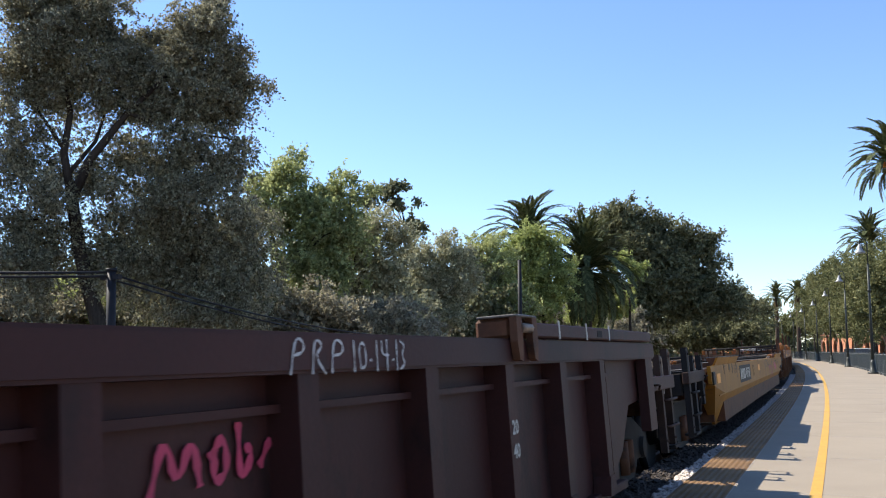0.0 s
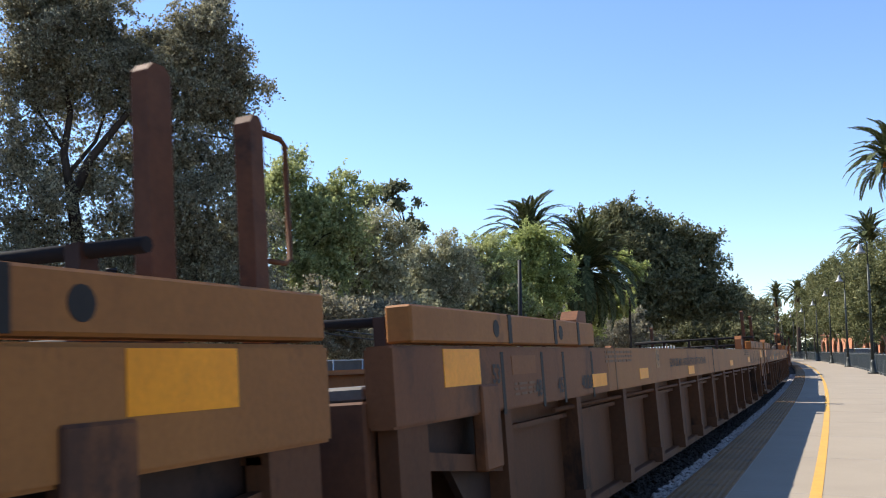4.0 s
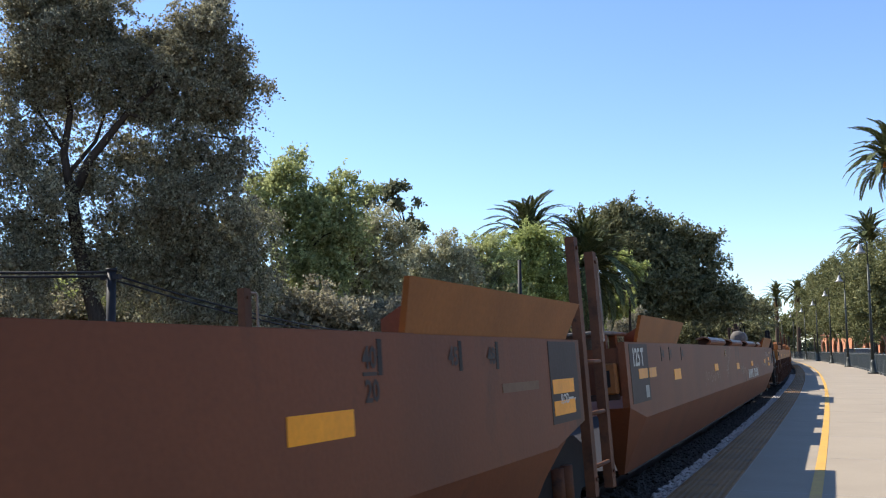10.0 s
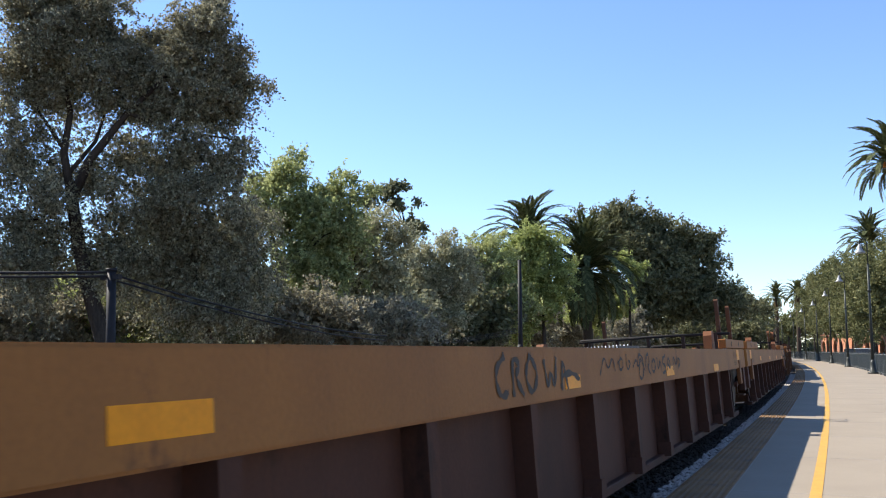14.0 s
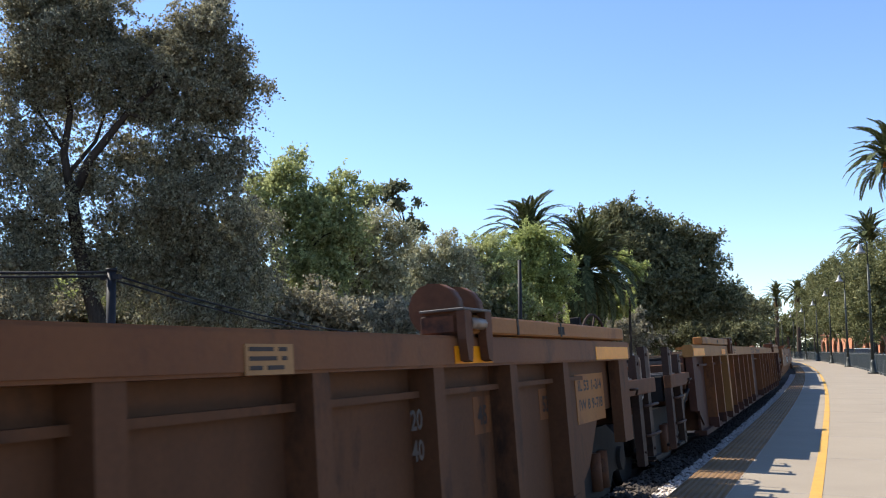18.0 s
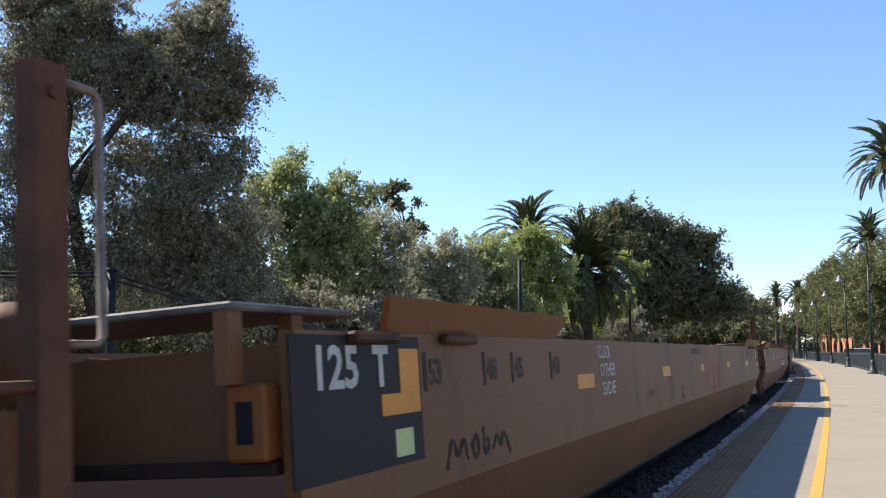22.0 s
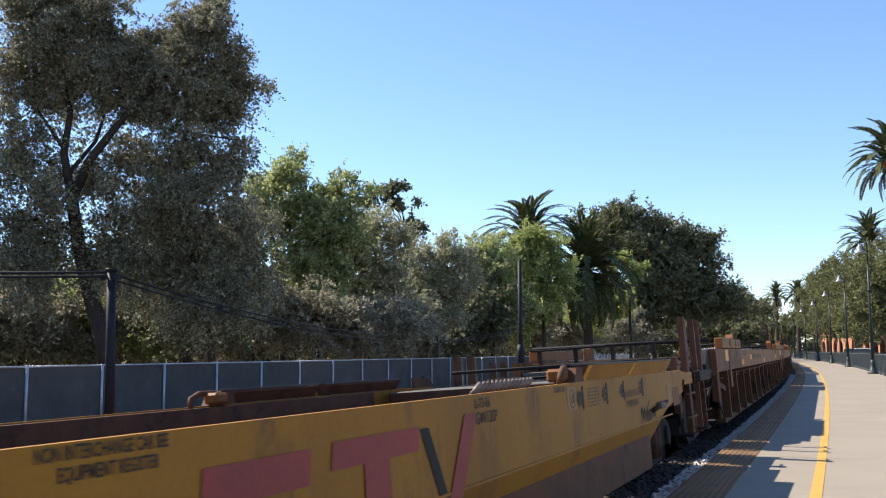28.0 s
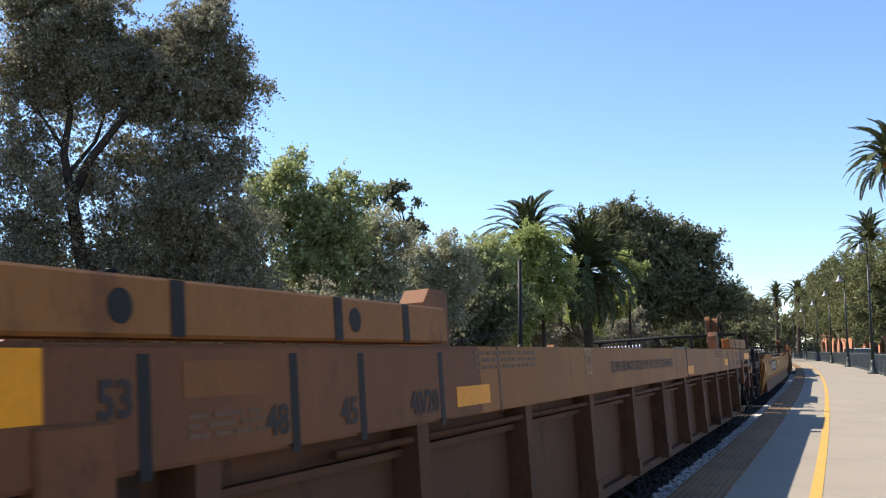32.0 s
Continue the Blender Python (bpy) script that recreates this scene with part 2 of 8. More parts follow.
def part(name, bm, material, parent, label=""):
    ob = new(name, bm if isinstance(bm, bpy.types.Mesh) else mesh_of(name, bm, material))
    ob.parent = parent
    if label:
        tagged(ob, label)
    return ob


def spot(name, me, parent, x, y, z, rz=0.0, label=""):
    """One more piece on a shared mesh."""
    ob = part(name, me, None, parent, label)
    ob.location, ob.rotation_euler = (x, y, z), (0, 0, rz)
    return ob


def thing(name, x, y, z, rz=0.0, label="", category="", group="", kind=""):
    ob = new(name)
    ob.location, ob.rotation_euler = (x, y, z), (0, 0, rz)
    return tagged(ob, label, category, group, kind)


def solid(name, bm, material, label="", category="", group="", kind=""):
    return tagged(new(name, mesh_of(name, bm, material)), label, category, group, kind)


TEXTS = {}


def words(text, size, material, bold=0.0, shear=0.0):
    """Flat lettering as a mesh, lying in x and y, from its left foot."""
    key = (text, size, material, bold, shear)
    if key not in TEXTS:
        cu = bpy.data.curves.new("lettering", "FONT")
        cu.body, cu.size, cu.shear, cu.offset, cu.resolution_u = text, size / 0.7, shear, bold, 2
        ob = bpy.data.objects.new("lettering", cu)
        scene.collection.objects.link(ob)
        bpy.context.view_layer.update()
        me = bpy.data.meshes.new_from_object(ob)
        bpy.data.objects.remove(ob)
        me.materials.clear()
        me.materials.append(M[material])
        TEXTS[key] = me
    return TEXTS[key]


# ---- the line of the track: a wide curve to the left ----
RADIUS, TRACK, RAIL_Z = 1250.0, 3.27, -0.20


def along(s, off):
    """The place and heading at s metres along the line, off metres to its left."""
    a = s / RADIUS
    return -RADIUS + (RADIUS - off) * math.cos(a), (RADIUS - off) * math.sin(a), a


def ribbon(name, off0, off1, z0, z1, s0, s1, step, material, **tags):
    """A strip along the line between two offsets, with its thickness."""
    bm = bmesh.new()
    rows = []
    s = s0
    while s < s1 + 1e-6:
        ring = []
        for o, z in ((off0, z0), (off1, z0), (off1, z1), (off0, z1)):
            x, y, _ = along(s, o)
            ring.append(bm.verts.new((x, y, z)))
        rows.append(ring)
        s += step
    for a, b in zip(rows, rows[1:]):
        for k in range(4):
            bm.faces.new((a[k], a[(k + 1) % 4], b[(k + 1) % 4], b[k]))
    bm.faces.new(rows[0])
    bm.faces.new(rows[-1][::-1])
    bmesh.ops.recalc_face_normals(bm, faces=bm.faces[:])
    return solid(name, bm, material, **tags)


# ---- ground, track bed, platform ----
bm = bmesh.new()
for i in range(41):
    for j in range(41):
        bm.verts.new(((i - 20) ** 3 / 8000 * 3000, (j - 20) ** 3 / 8000 * 3000 + 40, -0.62))
bm.verts.ensure_lookup_table()
for i in range(40):
    for j in range(40):
        bm.faces.new([bm.verts[k] for k in (i * 41 + j, i * 41 + 41 + j, i * 41 + 42 + j, i * 41 + j + 1)])
solid("ground", bm, "ground", "dry brown earth beside the railway line", "ground", kind="structure")
ribbon("platform", 0.99, -2.75, -0.55, 0.0, -60, 300, 4, "concrete", label="pale sunlit concrete station platform along the track", category="platform", kind="structure")
ribbon("platform_edge", 1.475, 0.994, -0.55, -0.024, -60, 300, 4, "concrete_edge", label="concrete edge under the tactile strip", category="platform", kind="structure")
ribbon("safety_line", 0.335, 0.235, 0.001, 0.004, -60, 300, 2, "line", label="worn yellow safety line painted on the platform", category="line", kind="structure")
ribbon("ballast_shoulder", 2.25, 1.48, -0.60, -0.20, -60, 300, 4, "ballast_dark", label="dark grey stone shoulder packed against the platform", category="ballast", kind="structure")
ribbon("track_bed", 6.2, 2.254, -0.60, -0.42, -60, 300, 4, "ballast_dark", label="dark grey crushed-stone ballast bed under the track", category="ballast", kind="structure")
for g, drop in ((0.72, 0.14), (-0.72, 0.0)):
    ribbon("rail", TRACK + g + 0.035, TRACK + g - 0.035, -0.42, RAIL_Z - 0.03 - drop, -60, 300, 4, "rail", label="worn steel rail with a bright running top", category="rail", kind="structure")


# ---- the train: empty container well cars ----
FACE = 1.55
SPEED, PASS = 14.3, 5.0


def grab_iron(parent, x, y, z, h, out=0.14, r=0.011, material="iron"):
    """A bent bar fixed at its two ends, standing off a post along the car."""
    return part("grab_iron", tube([(x, y, z), (x, y + out * 0.85, z), (x, y + out, z + 0.02), (x, y + out, z + h - 0.02), (x, y + out * 0.85, z + h), (x, y, z + h)], r, 6), material, parent)


def stanchion(parent, x, y, z0, z1, material="iron", grab=0.0, w=0.045):
    bm = prism([(y - w, z0), (y + w, z0), (y + w, z1 - 0.03), (y + w * 0.5, z1), (y - w * 0.5, z1), (y - w, z1 - 0.03)], (x - 0.035, x + 0.035))
    part("stanchion", bm, material, parent)
    if grab:
        grab_iron(parent, x, y + math.copysign(w, grab), z1 - 0.52, 0.48, grab)


def truck(parent, y):
    """A two-axle truck under the car end: wheelsets, side frames, bolster, springs."""
    t = part("truck", box(-1.0, 1.0, y - 0.22, y + 0.22, 0.42, 0.72, 0.02), "steel", parent, "greasy dark cast-steel truck")
    for sx in (1, -1):
        x0, x1 = sx * 0.98, sx * 1.12
        part("side_frame", prism([(y - 1.15, 0.38), (y - 0.62, 0.36), (y - 0.42, 0.20), (y + 0.42, 0.20), (y + 0.62, 0.36), (y + 1.15, 0.38), (y + 1.15, 0.58), (y + 0.5, 0.80), (y - 0.5, 0.80), (y - 1.15, 0.58)], (min(x0, x1), max(x0, x1))), "steel", t)
        for k in (-0.12, 0.12):
            part("spring", tube([(sx * 1.13, y + k, 0.28), (sx * 1.13, y + k, 0.60)], 0.07, 8), "iron", t)
        for w in (-0.88, 0.88):
            bm = bmesh.new()
            add_tube(bm, [(sx * 0.69, y + w, 0.46), (sx * 0.725, y + w, 0.46)], 0.49, 28)
            add_tube(bm, [(sx * 0.725, y + w, 0.46), (sx * 0.82, y + w, 0.46)], [0.46, 0.455], 28)
            add_tube(bm, [(sx * 0.82, y + w, 0.46), (sx * 1.16, y + w, 0.46)], [0.16, 0.11], 14)
            part("wheel", bm, "steel", t)
    for w in (-0.88, 0.88):
        part("axle", tube([(-0.7, y + w, 0.46), (0.7, y + w, 0.46)], 0.08, 10), "steel", t)


def brake_wheel(parent, x, y, z, r=0.28, material="iron", stand="tan", gusset=True):
    """A handbrake: spoked wheel turned a little to the car's front, round housing, plate stand with an eye, channel post."""
    ct, st = math.cos(0.2), math.sin(0.2)
    bm = bmesh.new()
    add_tube(bm, [(x + r * math.cos(a) * st, y + r * math.cos(a) * ct, z + r * math.sin(a)) for a in [k * math.tau / 28 for k in range(29)]], 0.014, 6, cap=False)
    w = part("brake_wheel", bm, material, parent, "round spoked handbrake wheel")
    for k in range(6):
        a = k * math.tau / 6 + 0.3
        part("spoke", tube([(x - 0.04, y, z), (x + r * math.cos(a) * st, y + r * math.cos(a) * ct, z + r * math.sin(a))], 0.012, 5), material, w)
    part("hub", tube([(x - 0.06, y, z), (x + 0.03, y, z)], 0.045, 10), material, w)
    ring = [(y + 0.19 * math.cos(a), z + 0.19 * math.sin(a)) for a in [k * math.tau / 14 for k in range(14)]]
    part("brake_housing", prism(ring, (x - 0.19, x - 0.06)), stand, parent)
    if gusset:
        part("brake_stand", prism([(y - 0.75, 1.13), (y - 0.06, 1.13), (y - 0.08, z - 0.1), (y - 0.14, z + 0.1), (y - 0.22, z + 0.15), (y - 0.30, z + 0.1), (y - 0.33, z - 0.05), (y - 0.40, z - 0.02), (y - 0.46, z - 0.14), (y - 0.52, z - 0.42), (y - 0.75, z - 0.6)], (x - 0.26, x - 0.21)), stand, parent, "tall gusset plate carrying the handbrake")
        part("stand_post", box(x - 0.20, x - 0.10, y - 0.16, y - 0.08, 1.3, z + 0.26, 0.008), stand, parent)
        part("stand_post", box(x - 0.34, x - 0.27, y - 0.62, y - 0.55, 1.4, z + 0.14, 0.008), stand, parent)
        part("brace_rod", tube([(x - 0.18, y - 0.3, z - 0.12), (x - 0.16, y - 0.75, z - 0.35)], 0.02, 6), material, parent)
    else:
        lobe = [(y - 0.16 + 0.13 * math.cos(a), z + 0.10 + 0.13 * math.sin(a)) for a in [k * math.pi / 8 for k in range(9)]]
        part("brake_stand", prism(lobe + [(y - 0.26, z - 0.05), (y - 0.28, z - 0.26), (y - 0.22, z - 0.38), (y - 0.08, z - 0.38), (y - 0.04, z - 0.1)], (x - 0.32, x - 0.22)), stand, parent, "lobed rusty bracket carrying the handbrake")
        part("stand_post", box(x - 0.30, x - 0.23, y - 0.10, y - 0.03, 1.12, z - 0.2, 0.006), material, parent)
        part("stand_post", box(x - 0.30, x - 0.23, y - 0.28, y - 0.22, 1.12, z - 0.25, 0.006), material, parent)
        grab_iron(parent, x - 0.3, y - 0.45, z - 0.33, 0.47, 0.16, 0.011, "worn_steel")
    part("eye", tube([(x - 0.22, y - 0.2, z + 0.02), (x - 0.205, y - 0.2, z + 0.02)], 0.04, 12), "charcoal", parent)
    u0 = [(-0.08, -0.13), (-0.08, -0.10), (-0.17, -0.10), (-0.17, -0.02), (-0.08, -0.02), (-0.08, 0.01), (-0.2, 0.01), (-0.2, -0.13)]
    part("channel_post", prism([(x + a, y + b) for a, b in u0], (1.12, z + 0.12), "z"), material, parent)
    part("brake_rod", tube([(x - 0.1, y + 0.02, z - 0.2), (x - 0.1, y + 0.06, 1.3), (x - 0.05, y - 0.2, 0.8)], 0.014, 6), material, parent)
    part("grease_pot", tube([(x - 0.05, y - 0.8, 1.16), (x - 0.05, y - 0.8, 1.3), (x - 0.05, y - 0.8, 1.34)], [0.11, 0.11, 0.05], 12), material, parent)


def channel(parent, x, y, z0, z1, material, w=0.075, grab=0.0, drop=0.62):
    """A wide channel stanchion, its web facing the platform, with a bent grab iron."""
    bm = prism([(x, y - w), (x, y + w), (x - 0.07, y + w), (x - 0.07, y + w - 0.014), (x - 0.012, y + w - 0.014), (x - 0.012, y - w + 0.014), (x - 0.07, y - w + 0.014), (x - 0.07, y - w)], (z0, z1), "z")
    s = part("stanchion", bm, material, parent)
    for z in (z0 + 0.12, z1 - 0.08):
        part("bolt", tube([(x, y, z), (x + 0.012, y, z)], 0.016, 6), material, s)
    if grab:
        grab_iron(parent, x - 0.03, y + math.copysign(w, grab), z1 - drop, drop - 0.03, grab - math.copysign(w, grab) * 0.4, 0.012, "worn_steel")


def end_platform(parent, y_end, way, material, dark="steel", wheel=False, posts=((0.72, 1.9), (1.27, 1.92)), reach=1.4, far_top=1.5, plate="deck", paint="tan_low", wheel_at=(0.92, 1.5, 2.03), brace=True, post_w=0.075, post_x=1.47, stand=None):
    """The open end of a car beyond its well: beams, walkway, steps, stanchions, coupler, truck. way: -1 leading end, +1 trailing end."""
    def yy(d0, d1):
        return min(y_end + way * d0, y_end + way * d1), max(y_end + way * d0, y_end + way * d1)
    a, b = yy(-0.1, reach)
    part("walkway", box(-1.30, 1.42, *yy(0.35, reach - 0.12), 1.195, 1.212), plate, parent, "worn grey steel walkway plate")
    for k in range(7):
        part("tread_bar", box(-1.28, 1.40, *yy(0.42 + k * 0.12, 0.45 + k * 0.12), 1.2125, 1.222), plate, parent)
    part("centre_sill", box(-0.3, 0.3, a, b, 0.72, 1.10, 0.01), dark, parent)
    for d in (0.02, 0.5, reach - 0.14):
        part("cross_beam", box(-1.38, 1.38, *yy(d, d + 0.1), 0.92, 1.19, 0.01), dark, parent)
    part("cross_bar", box(-1.25, 1.2, *yy(reach, reach + 0.09), 1.20, 1.27, 0.01), dark, parent)
    part("cross_bar", box(-1.25, 1.2, *yy(0.10, 0.16), 1.36, 1.40, 0.01), dark, parent)
    for sx in (1, -1):
        part("side_beam", box(sx * 1.40, sx * 1.48, *yy(0.0, reach), 1.06, 1.20, 0.008), paint, parent)
        part("step_plate", box(sx * 1.36, sx * 1.5, *yy(reach - 0.42, reach - 0.06), 0.44, 0.47), dark, parent)
        for z in (0.68, 0.95):
            part("rung", tube([(sx * 1.47, y_end + way * (reach - 0.66), z), (sx * 1.51, y_end + way * (reach - 0.6), z), (sx * 1.51, y_end + way * (reach - 0.14), z), (sx * 1.47, y_end + way * (reach - 0.1), z)], 0.014, 6), material, parent)
        part("handle", tube([(sx * 1.48, y_end + way * 0.2, 1.12), (sx * 1.52, y_end + way * 0.2, 1.12), (sx * 1.52, y_end + way * 0.34, 1.12), (sx * 1.5, y_end + way * 0.36, 1.07)], 0.011, 6), material, parent)
    for d, top in posts:
        channel(parent, post_x, y_end + way * d, 0.42 if d > 0.5 else 0.75, top, material, post_w, 0.2, 0.62 if top > 1.6 else 0.4)
        if brace and top > 1.6:
            f = y_end + way * (d - 0.42)
            part("knee_brace", prism([(f - 0.06, 1.2), (f + 0.06, 1.2), (y_end + way * d + 0.05, 1.56), (y_end + way * d - 0.05, 1.56)], (1.42, 1.46)), material, parent)
    for d in (reach - 0.6, reach - 0.1):
        channel(parent, -1.36, y_end + way * d, 0.42, far_top, material, 0.05, 0.15)
    part("coupler", box(-0.14, 0.14, *yy(reach - 0.1, reach + 0.42), 0.72, 0.98, 0.03), dark, parent)
    part("knuckle", prism([(-0.2, y_end + way * (reach + 0.40)), (0.2, y_end + way * (reach + 0.40)), (0.22, y_end + way * (reach + 0.52)), (0.05, y_end + way * (reach + 0.60)), (-0.2, y_end + way * (reach + 0.55))], (0.68, 1.02), "z"), dark, parent)
    hose = [(0.5, y_end + way * reach, 0.95), (0.55, y_end + way * (reach + 0.18), 0.85), (0.55, y_end + way * (reach + 0.28), 0.55), (0.5, y_end + way * (reach + 0.36), 0.4)]
    part("air_hose", tube(hose, 0.025, 7), dark, parent)
    lever = [(1.3, y_end + way * (reach + 0.05), 1.05), (0.6, y_end + way * (reach + 0.1), 1.05), (0.35, y_end + way * (reach + 0.25), 0.98)]
    part("uncoupling_lever", tube(lever, 0.014, 6), dark, parent)
    pipe = [(1.42, y_end - way * 0.3, 1.0), (1.45, y_end + way * 0.1, 0.98), (1.43, y_end + way * 0.35, 0.86), (1.4, y_end + way * 0.5, 0.6)]
    part("brake_pipe", tube(pipe, 0.022, 7), dark, parent)
    truck(parent, y_end + way * 0.2)
    if wheel:
        wx, wy, wz = wheel_at
        brake_wheel(parent, wx, y_end + way * wy, wz, 0.28, material, stand or paint if wz > 1.8 else dark, not stand)


def inner_end(parent, y_end, way, material, dark, top):
    """The closed end of a well over a shared truck."""
    def yy(d0, d1):
        return min(y_end - way * d0, y_end - way * d1), max(y_end - way * d0, y_end - way * d1)
    part("end_deck", box(-1.4, 1.4, *yy(0.02, 1.35), top - 0.22, top - 0.16, 0.01), "deck", parent)
    part("bulkhead", box(-1.38, 1.38, *yy(1.33, 1.40), 0.40, top - 0.17), dark, parent)
    part("end_beam", box(-1.42, 1.42, *yy(-0.02, 0.10), 0.85, top - 0.22, 0.01), dark, parent)
    part("drawbar", box(-0.2, 0.2, *yy(-0.3, 0.4), 0.6, 0.9, 0.02), dark, parent)


def letter(parent, text, y, z, size, material="black", face=FACE, bold=0.004, shear=0.0, w=0.0, name="lettering", label=""):
    """Lettering on the near face from y onward, its foot at z; w: its whole width."""
    me = words(text, size, material, bold * size / 0.1, shear)
    ob = part(name, me, None, parent, label)
    ob.location, ob.rotation_euler = (face + 0.0035, y, z), (math.pi / 2, 0, math.pi / 2)
    if w:
        xs = [v.co.x for v in me.vertices]
        ob.scale = (w / (max(xs) - min(xs)), 1, 1)
    return ob


def patch(parent, name, y, z, w, h, material, face=FACE, lift=0.0025, label=""):
    return part(name, box(face - 0.002, face + lift, y, y + w, z, z + h), material, parent, label)


def bars(parent, y, z, w, rows, material="faded", face=FACE, h=0.022, gap=0.042):
    """Small print too fine to read: rows of short bars."""
    rng = random.Random(int(y * 100) + rows)
    bm = bmesh.new()
    for r in range(rows):
        p = 0.0
        while p < w - 0.03:
            d = min(rng.uniform(0.05, 0.16), w - p)
            add_box(bm, face - 0.002, face + 0.0025, y + p, y + p + d, z - r * gap - h, z - r * gap)
            p += d + 0.03
    part("small_print", bm, material, parent)


def stroke(parent, pts, y, z, w, h, r, material, face=FACE, label=""):
    """Sprayed lines: flat ribbons on the face through points given in unit squares."""
    for line in pts:
        bm = bmesh.new()
        p = [Vector((y + a * w, z + b * h)) for a, b in line]
        for _ in range(2):
            q = [p[0]]
            for a, b in zip(p, p[1:]):
                q += [a.lerp(b, 0.25), a.lerp(b, 0.75)]
            p = q + [p[-1]]
        prev = None
        for i, c in enumerate(p):
            d = p[min(i + 1, len(p) - 1)] - p[max(i - 1, 0)]
            d = d.normalized() if d.length > 1e-6 else Vector((1, 0))
            nrm = Vector((-d.y, d.x)) * r * (0.8 + 0.35 * math.sin(i * 1.7))
            now = [bm.verts.new((face + 0.004, *(c + nrm))), bm.verts.new((face + 0.004, *(c - nrm)))]
            if prev:
                bm.faces.new((prev[0], prev[1], now[1], now[0]))
            prev = now
        part("graffiti", bm, material, parent, label)


TAG_A = [[(0, .4), (.05, .9), (.12, .95), (.14, .5), (.05, .45), (.16, .1)], [(.24, .7), (.2, .3), (.28, .15), (.36, .5), (.3, .75), (.24, .6)], [(.42, .8), (.44, .2), (.54, .75), (.56, .2)], [(.74, .85), (.62, .7), (.62, .5), (.74, .4), (.74, .15), (.6, .12)], [(.8, .2), (.88, .9), (.96, .2), (.82, .5)]]
TAG_B = [[(0, .1), (.1, .9), (.16, .2), (.26, .85), (.3, .2)], [(.36, .5), (.46, .8), (.48, .3), (.38, .2), (.4, .6)], [(.56, .9), (.56, .1), (.66, .5), (.6, .6)], [(.7, .3), (.8, .7), (.84, .2), (.9, .8), (1, .1)]]
TAG_C = [[(0, .7), (.12, .1), (.2, .8), (.08, .85), (.3, .3), (.34, .8), (.4, .2), (.5, .75), (.44, .4), (.6, .35), (.62, .8), (.74, .25), (.7, .7), (.9, .9), (.8, .1), (1, .4)]]
LETTERS_P = [[(0, 0), (.04, 1), (.1, .9), (.1, .6), (.02, .5)], [(.16, 0), (.18, 1), (.25, .8), (.18, .5), (.26, 0)], [(.31, 0), (.33, 1), (.41, .85), (.4, .55), (.33, .5)], [(.5, 0), (.5, .95)], [(.56, .1), (.54, .8), (.6, .9), (.61, .2), (.56, .1)], [(.64, .35), (.66, .35)], [(.71, 0), (.71, .95)], [(.76, .95), (.76, .5), (.83, .5)], [(.81, 1), (.81, 0)], [(.86, .35), (.88, .35)], [(.91, 0), (.91, 1)], [(.95, .95), (1, .8), (.96, .5), (1, .2), (.94, .05)]]


def car_base(label, group):
    return thing("well_car", 0, -400, 0, 0, label, "freight car", group)


